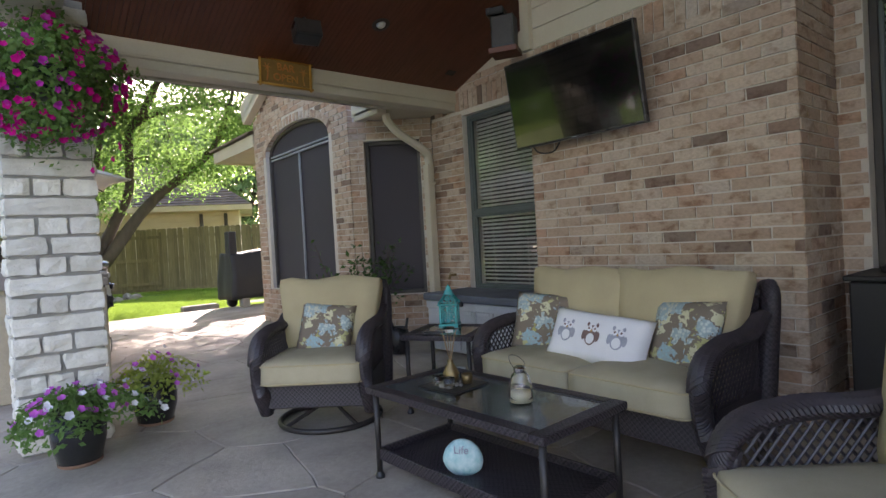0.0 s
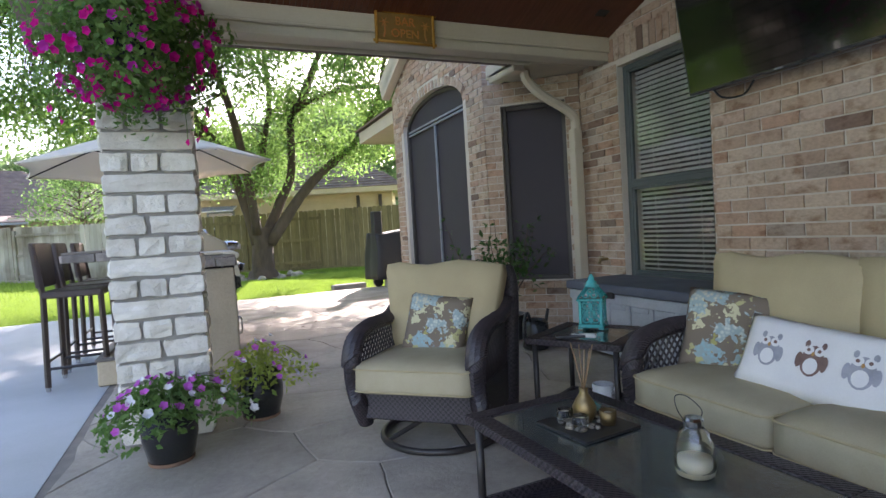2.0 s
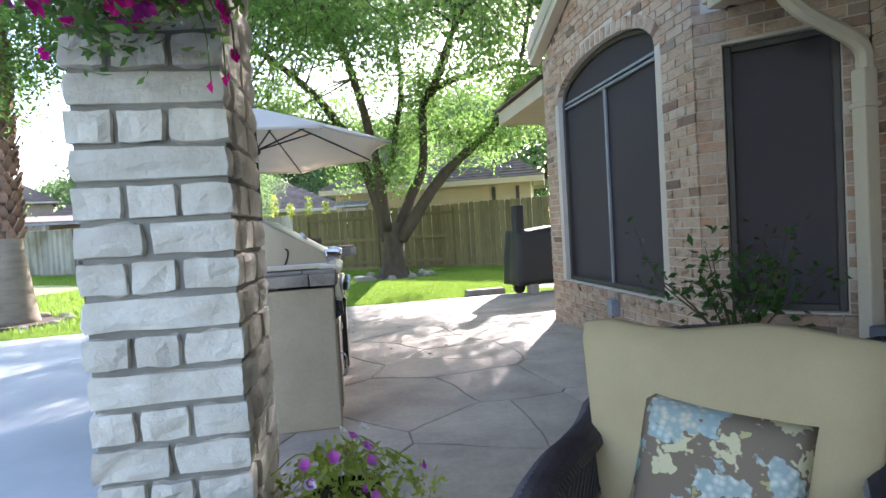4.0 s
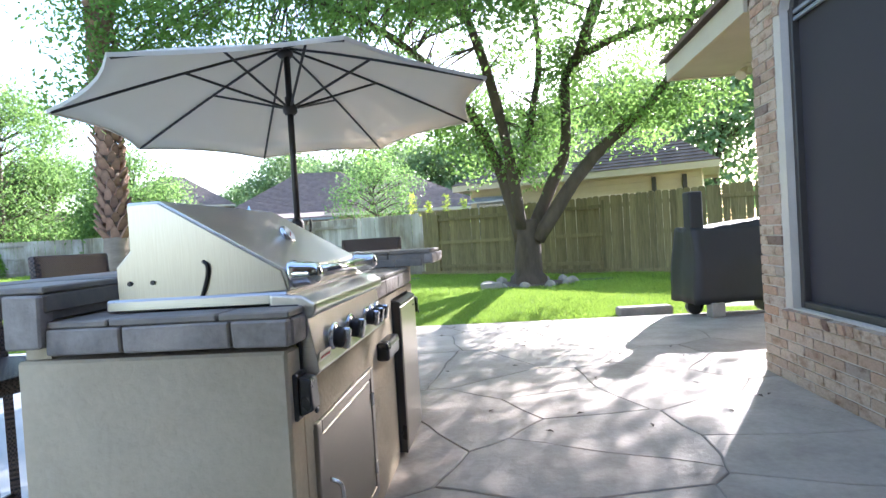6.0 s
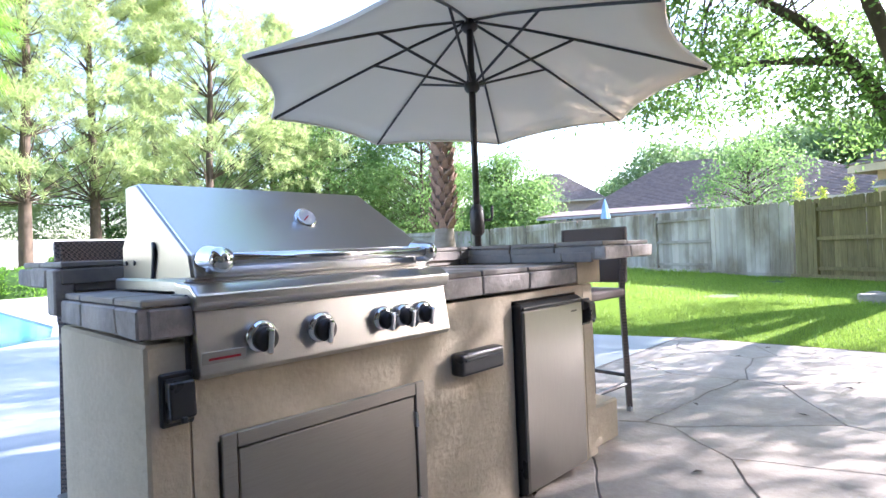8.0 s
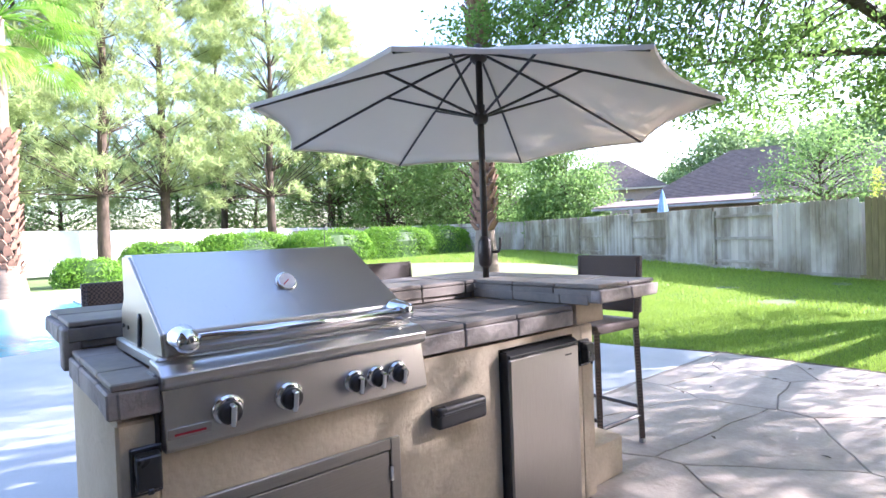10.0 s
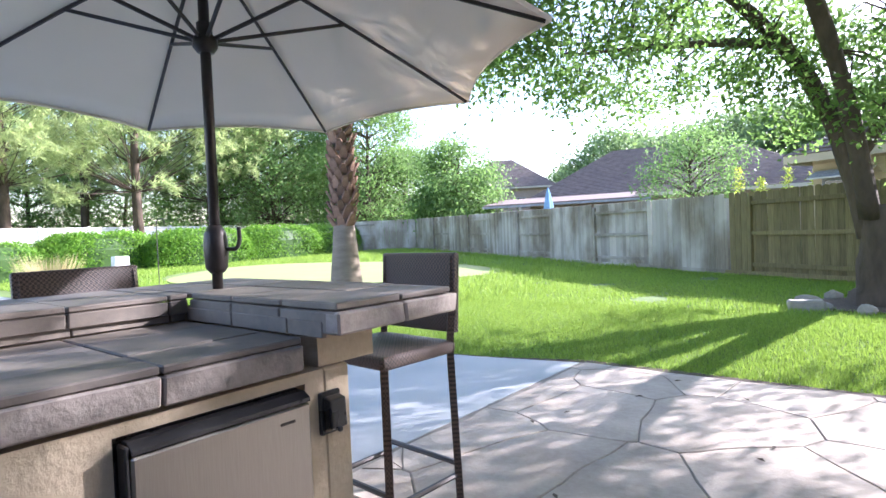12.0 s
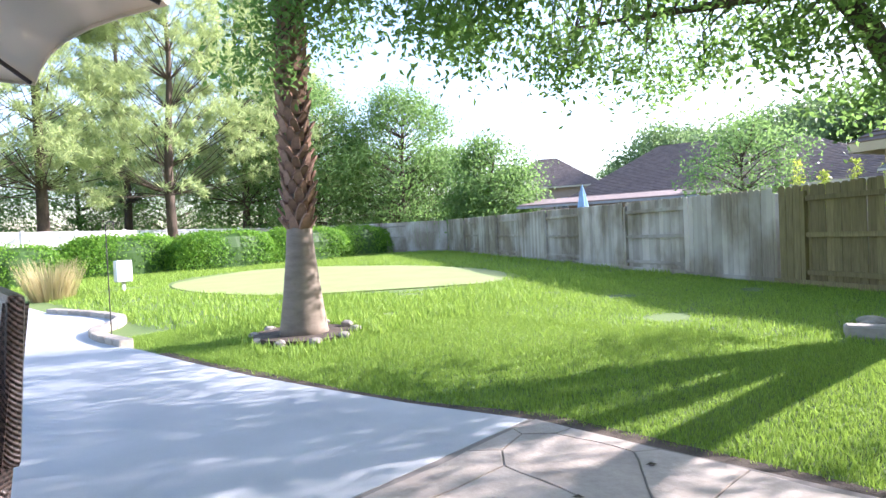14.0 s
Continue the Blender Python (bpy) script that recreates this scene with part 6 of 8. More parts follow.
part("candle", lathe(bmesh.new(), [(0.040, 0.007), (0.042, 0.03), (0.041, 0.048), (0.0, 0.05)], 18), WAX, jar, "cream candle", True)
part("collar", lathe(bmesh.new(), [(0.024, 0.128), (0.025, 0.14), (0.020, 0.146)], 16), CHROME, jar)
part("wire_handle", tube(bmesh.new(), curve_pts([(-0.024, 0, 0.135), (-0.02, 0.03, 0.16), (0.02, 0.075, 0.175), (0.055, 0.07, 0.17), (0.05, 0.02, 0.15), (0.024, 0, 0.135)], 5), 0.0014, 5), BLACK_METAL, jar)
st = thing("painted_stone", "pale turquoise carved lettered stone on the lower shelf", "ornament", Matrix.Translation((1.83, 1.66, 0.11)) @ pose(0, 0, 0, 0, 0, -52))
sb = bmesh.new()
bmesh.ops.create_uvsphere(sb, u_segments=24, v_segments=14, radius=1)
for v in sb.verts:
    v.co = Vector((v.co.x * 0.085 * (1 - 0.12 * v.co.z), v.co.y * 0.035, 0.07 + v.co.z * 0.078)) + noise.noise_vector(v.co * 6) * 0.003
stone_paint = plain("turquoise_glaze", (0.62, 0.72, 0.70), (0.22, 0.47, 0.48), 26, 60, 0.45, bump=0.5)
part("body", sb, stone_paint, st, "", True)
part("lettering", moved(text_bm("Life", 0.045, 0.002), Matrix.Translation((0.0, -0.037, 0.112)) @ pose(0, 0, 0, 78, 0, 0)), PAINT_GREY, st)

# deck box, watering can, shrub
db = thing("deck_box", "light grey resin deck box with a slate lid under the window", "storage box")
part("tub", boxed((3.66, 2.84, 0.03), (4.20, 4.26, 0.50), 0.015, None, 2), DECK_WHITE, db, "light grey panelled tub")
part("front_band", boxed((3.645, 2.84, 0.43), (3.66, 4.26, 0.50), 0.004), DECK_WHITE, db)
y = 2.88
while y < 4.2:
    part("panel_rib", boxed((3.645, y, 0.06), (3.66, y + 0.04, 0.43), 0.004), DECK_WHITE, db)
    part("panel_rib", boxed((3.647, y + 0.045, 0.39), (3.66, y + 0.20, 0.428), 0.004), DECK_WHITE, db)
    y += 0.225
part("lid", boxed((3.62, 2.82, 0.505), (4.22, 4.28, 0.575), 0.02, None, 3), DECK_LID, db, "slate grey lid")
part("latch", boxed((3.61, 3.70, 0.47), (3.645, 3.76, 0.52), 0.006), BLACK_PLASTIC, db)
wc = thing("watering_can", "dark grey plastic watering can on the patio", "watering can", pose(3.42, 4.46, 0, 0, 0, 30))
part("body", lathe(bmesh.new(), [(0.10, 0), (0.115, 0.02), (0.11, 0.22), (0.08, 0.25), (0.075, 0.25), (0.10, 0.2)], 18), BLACK_PLASTIC, wc, "", True)
part("handle", tube(bmesh.new(), curve_pts([(-0.08, 0, 0.24), (-0.13, 0, 0.32), (-0.19, 0, 0.25), (-0.18, 0, 0.1), (-0.11, 0, 0.06)], 5), 0.014, 8), BLACK_PLASTIC, wc, "", True)
part("spout", tube(bmesh.new(), [(0.10, 0, 0.06), (0.2, 0, 0.2), (0.25, 0, 0.30)], [0.025, 0.016, 0.014], 8), BLACK_PLASTIC, wc, "", True)


def foliage(n, shape, size, mat, seed, parent, name="foliage", length=1.7, jit=0.8):
    g = np.random.default_rng(seed)
    pts, nr = shape(g, n)
    v, f = leaves_mesh(pts, nr, size, g, length, jit)
    o = cloud(name, v, f, mat)
    o.parent = parent
    return o


shrub = thing("potted_shrub", "loose dark green shrub in a pot against the bay", "potted plant", Matrix.Translation((3.42, 4.92, 0)))
part("pot", lathe(bmesh.new(), [(0.11, 0), (0.14, 0.02), (0.16, 0.2), (0.175, 0.21), (0.175, 0.24), (0.15, 0.24), (0.14, 0.2)], 20), BLACK_PLASTIC, shrub, "black plastic pot", True)
part("soil", lathe(bmesh.new(), [(0.148, 0.2), (0.148, 0.215)], 18), SOIL, shrub)
srr = random.Random(6)
tips = []
for k in range(13):
    a, ln = srr.uniform(0, 6.28), srr.uniform(0.25, 0.62)
    p = [Vector((0, 0, 0.2)), Vector((0.3 * ln * math.cos(a), 0.3 * ln * math.sin(a), 0.5)), Vector((0.75 * ln * math.cos(a), 0.75 * ln * math.sin(a), 0.75)), Vector((ln * math.cos(a), ln * math.sin(a), srr.uniform(0.55, 1.15)))]
    c = curve_pts(p, 5)
    tips += c[5:]
    part("stem", tube(bmesh.new(), c, [0.008 - 0.006 * i / (len(c) - 1) for i in range(len(c))], 5), BARK, shrub)


def near_tips(g, n):
    i = g.integers(0, len(tips), n)
    p = np.array([tuple(t) for t in tips])[i] + g.normal(0, 0.045, (n, 3))
    return p, np.tile([0, 0, 0.8], (n, 1))


foliage(420, near_tips, 0.040, SHRUB_LEAF, 8, shrub)


# flowers
def petal_mesh(mat, r, petals=5, eye=None):
    b = bmesh.new()
    c = b.verts.new((0, 0, -r * 0.75))
    ring = []
    for k in range(petals * 3):
        a = 2 * math.pi * k / (petals * 3)
        q = r * (1.0 if k % 3 != 0 else 0.80)
        ring.append(b.verts.new((q * math.cos(a), q * math.sin(a), r * (0.06 if k % 3 else -0.04))))
    for k in range(len(ring)):
        b.faces.new((c, ring[k], ring[(k + 1) % len(ring)]))
    me = bpy.data.meshes.new("flower")
    b.to_mesh(me)
    b.free()
    me.materials.append(mat)
    return me


def bloom(parent, me, p, n, s, r):
    ob = new("flower", me)
    ob.parent = parent
    q = Vector(n).normalized().to_track_quat("Z", "Y").to_matrix().to_4x4()
    ob.matrix_local = Matrix.Translation(p) @ q @ pose(0, 0, 0, r.uniform(-20, 20), r.uniform(-20, 20), r.uniform(0, 360)) @ Matrix.Diagonal((s, s, s, 1))


def pot_plant(m, pot_r, pot_h, label, leaf, blooms, width, height, n_leaf, seed, leaf_size):
    t = thing("flower_pot", label, "flower pot", m, "flower pots by the pillar")
    prof = [(pot_r * 0.70, 0.0), (pot_r * 0.78, 0.012), (pot_r * 0.98, pot_h * 0.45), (pot_r * 1.0, pot_h * 0.7), (pot_r * 0.90, pot_h * 0.9), (pot_r * 0.98, pot_h), (pot_r * 0.90, pot_h), (pot_r * 0.82, pot_h * 0.88)]
    part("pot", lathe(bmesh.new(), prof, 26), POT, t, "glossy black glazed pot", True)
    part("pot_foot", lathe(bmesh.new(), [(pot_r * 0.74, 0.0), (pot_r * 0.80, 0.006), (pot_r * 0.81, 0.02)], 24), PALM_BARK, t, "bare brown clay foot")
    part("soil", lathe(bmesh.new(), [(pot_r * 0.84, pot_h * 0.86), (pot_r * 0.84, pot_h * 0.92)], 18), SOIL, t)
    r = random.Random(seed)

    def shape(g, n):
        a, q = g.uniform(0, 6.28, n), np.sqrt(g.uniform(0, 1, n))
        lob = 1 + 0.25 * np.sin(3 * a + seed) + 0.15 * np.sin(5 * a)
        x, y = width * q * np.cos(a) * lob, width * q * np.sin(a) * lob
        z = pot_h * 0.95 + height * (1 - q ** 2) * g.uniform(0.25, 1.0, n) - 0.10 * q ** 3 * g.uniform(0, 1, n)
        return np.stack([x, y, z], axis=1), np.stack([np.cos(a) * q, np.sin(a) * q, np.full(n, 0.9)], axis=1)
    foliage(n_leaf, shape, leaf_size, leaf, seed, t)
    for k in range(16):
        a = r.uniform(0, 6.28)
        q = r.uniform(0.5, 1.0) * width
        part("stem", tube(bmesh.new(), curve_pts([(0, 0, pot_h * 0.9), (0.5 * q * math.cos(a), 0.5 * q * math.sin(a), pot_h + height * 0.7), (q * math.cos(a), q * math.sin(a), pot_h + height * 0.35)], 4), 0.0025, 4), leaf, t)
    for mat, count, size in blooms:
        me = petal_mesh(mat, size)
        for k in range(count):
            a, q = r.uniform(0, 6.28), math.sqrt(r.uniform(0.03, 1.0))
            lob = 1 + 0.25 * math.sin(3 * a + seed) + 0.15 * math.sin(5 * a)
            p = (width * q * lob * 1.03 * math.cos(a), width * q * lob * 1.03 * math.sin(a), pot_h * 0.98 + height * (1 - q * q) * r.uniform(0.75, 1.1) - 0.06 * q ** 3 + 0.015)
            bloom(t, me, p, (math.cos(a) * q - 0.3, math.sin(a) * q - 0.5, 0.8), r.uniform(0.75, 1.15), r)
    return t


pot_plant(pose(0.67, 3.47, 0, 0, 0, 20), 0.132, 0.29, "black pot of white and violet petunias by the pillar", PETUNIA_LEAF, [(WHITE_PETAL, 30, 0.021), (VIOLET, 34, 0.021)], 0.33, 0.13, 1900, 3, 0.022)
pot_plant(pose(1.137, 3.935, 0, 0, 0, 70), 0.135, 0.27, "black pot of lime green and pink flowers by the pillar", LIME_LEAF, [(WHITE_PETAL, 9, 0.022), (VIOLET, 14, 0.020)], 0.26, 0.20, 800, 5, 0.024)

bk = thing("hanging_basket", "hanging basket overflowing with magenta petunias by the pillar", "hanging basket", Matrix.Translation((0.62, 3.50, 2.06)))
part("basket", lathe(bmesh.new(), [(0.08, -0.10), (0.14, -0.07), (0.17, 0.02), (0.175, 0.03), (0.16, 0.03)], 20), BLACK_PLASTIC, bk, "", True)
for k in range(3):
    a = 2.1 * k
    part("hanger_wire", tube(bmesh.new(), [(0.165 * math.cos(a), 0.165 * math.sin(a), 0.03), (0, 0, 0.50)], 0.002, 5), BLACK_METAL, bk)


def dome(g, n):
    u = g.normal(0, 1, (n, 3))
    u /= np.linalg.norm(u, axis=1)[:, None]
    q = g.uniform(0.25, 1.0, n) ** 0.5
    lob = 1 + 0.18 * np.sin(4 * np.arctan2(u[:, 1], u[:, 0]) + 1) + 0.12 * np.sin(7 * u[:, 2])
    p = u * q[:, None] * lob[:, None] * np.array([0.40, 0.36, 0.33])
    p[:, 2] -= 0.02
    low = (p[:, 2] < -0.1) & (g.uniform(0, 1, n) < 0.15)
    p[low, 2] -= g.uniform(0, 0.12, low.sum())
    return p, u


foliage(7500, dome, 0.023, PETUNIA_LEAF, 12, bk)
fr_ = random.Random(21)
me_m, me_v = petal_mesh(MAGENTA, 0.0235), petal_mesh(leaf_mat("purple_petal", (0.34, 0.015, 0.24), (0.52, 0.04, 0.36), 0.35), 0.022)
gg = np.random.default_rng(33)
fp, fnn = dome(gg, 300)
for p, n in zip(fp, fnn):
    k = np.array([0.40, 0.36, 0.33])
    s = 1.02 / max(0.2, math.sqrt(sum((p[i] / k[i]) ** 2 for i in range(3))))
    q = Vector((p[0] * s, p[1] * s, p[2] * min(s, 1.3)))
    bloom(bk, me_m if fr_.random() < 0.68 else me_v, q, Vector(n) + Vector((0, -0.5, 0)), fr_.uniform(0.75, 1.1), fr_)
for k in range(10):
    a = fr_.uniform(0, 6.28)
    b = curve_pts([(0.25 * math.cos(a), 0.22 * math.sin(a), -0.15), (0.33 * math.cos(a), 0.28 * math.sin(a), -0.28), (0.34 * math.cos(a), 0.3 * math.sin(a), fr_.uniform(-0.46, -0.34))], 4)
    part("trailing_stem", tube(bmesh.new(), b, 0.0025, 4), PETUNIA_LEAF, bk)
    bloom(bk, me_m, b[-1], (math.cos(a), math.sin(a) - 0.5, -0.2), 0.85, fr_)

# television on the chimney breast
tv_m = Matrix.Translation((3.43, 2.255, 2.035)) @ pose(0, 0, 0, 0, 0, -90) @ pose(0, 0, 0, 9)
tv = thing("television", "large black flat television tilted on the brick chimney wall", "television", tv_m)
part("casing", boxed((-0.535, -0.005, -0.31), (0.535, 0.04, 0.31), 0.006, None, 2), BLACK_PLASTIC, tv)
part("screen", boxed((-0.522, -0.009, -0.295), (0.522, -0.0055, 0.298)), SCREEN, tv, "glossy dark screen")
part("badge", boxed((-0.02, -0.011, -0.306), (0.02, -0.0055, -0.299)), FRAME_GREY, tv)
part("wall_arm", boxed((-0.12, 0.04, -0.12), (0.12, 0.16, 0.12), 0.01), BLACK_METAL, tv)
part("power_cable", tube(bmesh.new(), curve_pts([(-0.40, 0.02, -0.30), (-0.37, 0.05, -0.36), (-0.30, 0.12, -0.37), (-0.24, 0.14, -0.31)], 5), 0.006, 6), BLACK_PLASTIC, tv)

# loudspeakers, recessed lamp, vent
sp = thing("loudspeaker", "black loudspeaker on a red-brown wooden shelf bracket", "speaker", pose(3.52, 2.90, 2.53, 0, 0, -60))
part("cabinet", boxed((-0.09, -0.08, 0), (0.09, 0.08, 0.24), 0.012, None, 2), BLACK_PLASTIC, sp)
part("grille", boxed((-0.078, -0.086, 0.012), (0.078, -0.08, 0.228), 0.002), BLACK_METAL, sp)
part("shelf", boxed((-0.11, -0.09, -0.045), (0.11, 0.10, -0.002), 0.004), CEIL_WOOD, sp, "red-brown stained shelf")
part("amplifier", boxed((-0.115, -0.10, 0.244), (0.02, 0.07, 0.30), 0.006), BLACK_PLASTIC, sp)
sp2 = thing("loudspeaker", "black loudspeaker hung under the porch ceiling", "speaker", pose(2.285, 3.75, 2.69, 0, 0, -10) @ pose(0, 0, 0, -18))
part("cabinet", boxed((-0.10, -0.07, -0.06), (0.10, 0.07, 0.08), 0.015, None, 2), BLACK_PLASTIC, sp2)
part("grille", boxed((-0.088, -0.076, -0.05), (0.088, -0.07, 0.07), 0.002), BLACK_METAL, sp2)
part("bracket", tube(bmesh.new(), [(0, 0, 0.08), (0, 0.02, 0.16)], 0.015, 8), BLACK_METAL, sp2)
rl = thing("recessed_light", "white recessed ceiling light in a bronze ring, switched off", "ceiling light", Matrix.Translation((2.92, 3.70, ceil_z(3.70) - 0.004)) @ pose(0, 0, 0, -math.degrees(math.atan(SLOPE))))
part("trim_ring", lathe(bmesh.new(), [(0.075, 0), (0.075, -0.006), (0.05, -0.012), (0.048, -0.002)], 24), FRAME_BRONZE, rl)
part("lens", lathe(bmesh.new(), [(0.040, -0.002), (0.034, -0.016), (0.0, -0.02)], 20), CERAMIC, rl, "white lens", True)
vt = thing("ceiling_vent", "small dark vent plate in the sloping ceiling", "vent", Matrix.Translation((3.97, 4.08, ceil_z(4.08) - 0.004)) @ pose(0, 0, 0, -math.degrees(math.atan(SLOPE))))
part("plate", boxed((-0.05, -0.035, -0.008), (0.05, 0.035, 0), 0.002), BLACK_PLASTIC, vt)
for k in range(4):
    part("louvre", boxed((-0.042, -0.026 + k * 0.015, -0.012), (0.042, -0.02 + k * 0.015, -0.008)), BLACK_METAL, vt)

# sign
sg = thing("bar_sign", "brown wooden sign in a bamboo frame reading bar open", "sign", Matrix.Translation((2.35, 4.322, 2.55)) @ pose(0, 0, 0, 90, 0, 0) @ pose(0, 0, 0, 0, 0, -1))
part("board", boxed((-0.215, -0.10, -0.004), (0.215, 0.10, 0.006), 0.002), SIGN_BROWN, sg)
for a, c in (((-0.245, 0.108, 0.01), (0.245, 0.108, 0.01)), ((-0.245, -0.108, 0.01), (0.245, -0.108, 0.01)), ((-0.222, -0.13, 0.013), (-0.222, 0.13, 0.013)), ((0.222, -0.13, 0.013), (0.222, 0.13, 0.013))):
    part("bamboo_rail", tube(bmesh.new(), [a, c], 0.011, 8), SIGN_GOLD, sg, "gold bamboo rail", True)
part("lettering", moved(text_bm("BAR", 0.085, 0.004), Matrix.Translation((0.0, 0.042, 0.010))), SIGN_RED, sg, "raised orange letters")
part("lettering", moved(text_bm("OPEN", 0.085, 0.004), Matrix.Translation((0.0, -0.045, 0.010))), SIGN_RED, sg, "raised orange letters")
for s in (-1, 1):
    pt = bmesh.new()
    tube(pt, curve_pts([(s * 0.165, -0.08, 0.009), (s * 0.155, -0.03, 0.009), (s * 0.160, 0.03, 0.009)], 4), 0.006, 5)
    for k in range(6):
        a = k * 1.05
        tube(pt, [(s * 0.160, 0.03, 0.009), (s * 0.160 + 0.036 * math.cos(a), 0.03 + 0.036 * math.sin(a), 0.009)], [0.006, 0.002], 5)
    part("palm_motif", pt, SIGN_RED, sg, "carved orange palm")

# black cabinet by the far window, hose bib, power box on the bay
kb_ = thing("black_cabinet", "plain black outdoor cabinet against the brick wall", "cabinet")
part("body", boxed((3.72, -0.42, 0.02), (4.20, 0.80, 0.76), 0.01), COVER, kb_)
part("top", boxed((3.70, -0.44, 0.762), (4.22, 0.82, 0.79), 0.006), COVER, kb_)
part("door_seam", boxed((3.715, 0.14, 0.05), (3.722, 0.146, 0.74)), BLACK_METAL, kb_)
rd = thing("red_knob_tin", "small red capped tin on the black cabinet", "tin", Matrix.Translation((3.95, 0.66, 0.791)))
part("can", lathe(bmesh.new(), [(0.05, 0), (0.055, 0.01), (0.055, 0.03), (0.03, 0.045)], 16), BLACK_METAL, rd)
part("cap", lathe(bmesh.new(), [(0.03, 0.045), (0.034, 0.06), (0.02, 0.075)], 14), RED_LABEL, rd)
hb_ = thing("hose_bib", "small brass hose tap on the brick wall", "tap", Matrix.Translation((4.24, 4.50, 0.70)))
part("body", tube(bmesh.new(), [(0.01, 0, 0), (-0.07, 0, 0), (-0.09, 0, -0.04)], 0.014, 8), BRASS, hb_)
part("wheel", moved(lathe(bmesh.new(), [(0.028, 0), (0.028, 0.008)], 12), Matrix.Translation((-0.06, 0, 0.02))), BRASS, hb_)
pbx = thing("power_box", "grey weatherproof outlet box on the bay brick", "outlet box", Matrix.Translation((BAY_X, 6.68, 0.36)))
part("box", boxed((-0.06, -0.055, -0.08), (0.004, 0.055, 0.08), 0.012, None, 2), GREY_PLASTIC, pbx)
part("lid", boxed((-0.075, -0.05, -0.07), (-0.06, 0.05, 0.075), 0.006), GREY_PLASTIC, pbx)
part("cable", tube(bmesh.new(), curve_pts([(-0.04, 0, -0.08), (-0.05, 0.02, -0.2), (-0.06, 0.02, -0.33), (-0.10, -0.2, -0.352), (-0.09, -0.6, -0.352), (-0.06, -1.0, -0.352)], 6), 0.007, 6), BLACK_PLASTIC, pbx, "black cable")


# ---------------------------------------------------------------- garden: fence, trees, lawn, houses
def picket_mesh(mat):
    b = bmesh.new()
    w, t, h = 0.068, 0.009, 1.80
    prof = [(-w, 0), (w, 0), (w, h - 0.03), (w - 0.03, h), (-w + 0.03, h), (-w, h - 0.03)]
    a = [b.verts.new((x, -t, z)) for x, z in prof]
    c = [b.verts.new((x, t, z)) for x, z in prof]
    b.faces.new(a), b.faces.new(c[::-1])
    for k in range(6):
        b.faces.new((a[k], c[k], c[(k + 1) % 6], a[(k + 1) % 6]))
    bmesh.ops.recalc_face_normals(b, faces=list(b.faces))
    me = bpy.data.meshes.new("picket")
    b.to_mesh(me)
    b.free()
    me.materials.append(mat)
    return me


def fence_run(name, p0, p1, mat, label, seed, rails_every=2, top=1.74, joined=False):
    p0, p1 = Vector((*p0, -0.05)), Vector((*p1, -0.05))
    d = (p1 - p0).normalized()
    ln = (p1 - p0).length
    ang = math.degrees(math.atan2(d.y, d.x))
    near = Vector((d.y, -d.x, 0))
    if near.dot(Vector((0, 6, 0)) - p0) < 0:
        near = -near
    r = random.Random(seed)
    t = thing(name, label, "fence", kind="structure")
    me = picket_mesh(mat)
    k, n = 0, int(ln / 0.143)
    stuffv, stufff = [], []
    for i in range(n):
        s = (i + 0.5) * 0.143
        panel = int(s / 2.4)
        off = -0.045 if rails_every and panel % rails_every == 0 else 0.045
        q = p0 + d * s
        m = Matrix.Translation(q + near * (-off) + Vector((0, 0, gz(q.x, q.y) + 0.03))) @ pose(0, 0, r.uniform(-0.012, 0.012), 0, r.uniform(-0.5, 0.5), ang)
        if joined:
            base = len(stuffv)
            stuffv += [m @ v.co for v in me.vertices]
            stufff += [[base + q for q in f.vertices] for f in me.polygons]
        else:
            ob = new("picket", me)
            ob.parent = t
            ob.matrix_world = m
    if joined:
        o = raw("pickets", stuffv, stufff, mat)
        o.parent = t
        tagged(o, kind="stuff")
    for q in range(int(ln / 2.4) + 1):
        pb = boxed((-0.045, -0.045, 0), (0.045, 0.045, 1.70), 0.004)
        e = p0 + d * min(q * 2.4, ln)
        lift = Vector((0, 0, gz(e.x, e.y) + 0.03))
        part("post", moved(pb, Matrix.Translation(e + lift) @ pose(0, 0, 0, 0, 0, ang)), mat, t)
        if q * 2.4 + 2.4 <= ln + 0.5:
            for z in (0.22, 0.88, 1.52):
                rb = boxed((0.045, -0.019, z), (2.355, 0.019, z + 0.085), 0.003)
                part("rail", moved(rb, Matrix.Translation(e + lift) @ pose(0, 0, 0, 0, 0, ang)), mat, t)
        part("kickboard", moved(boxed((0, -0.015, -0.02), (min(2.4, ln - q * 2.4 + 0.01), 0.015, 0.13)), Matrix.Translation(e + lift + near * 0.055) @ pose(0, 0, 0, 0, 0, ang)), mat, t)
    return t


FC = Vector((-0.55, 19.8))
FD = Vector((-20.0, 31.0))
fence_run("fence_cedar", (12.3, 12.05), tuple(FC), FENCE, "greenish weathered cedar privacy fence with rails and posts", 1, 3)
fence_run("fence_grey", tuple(FC), tuple(FD), FENCE_GREY, "grey weathered wood privacy fence with framed panels", 2)
fence_run("fence_far", tuple(FD), (-33.0, 22.0), FENCE_GREY, "grey weathered wood privacy fence far off", 3, joined=True)
wf = thing("vinyl_fence", "long white vinyl fence behind the hedge", "fence", kind="structure")
wp0, wp1 = Vector((-30, -6, 0)), Vector((-36, 46, 0))
wd = (wp1 - wp0).normalized()
wang = math.degrees(math.atan2(wd.y, wd.x))
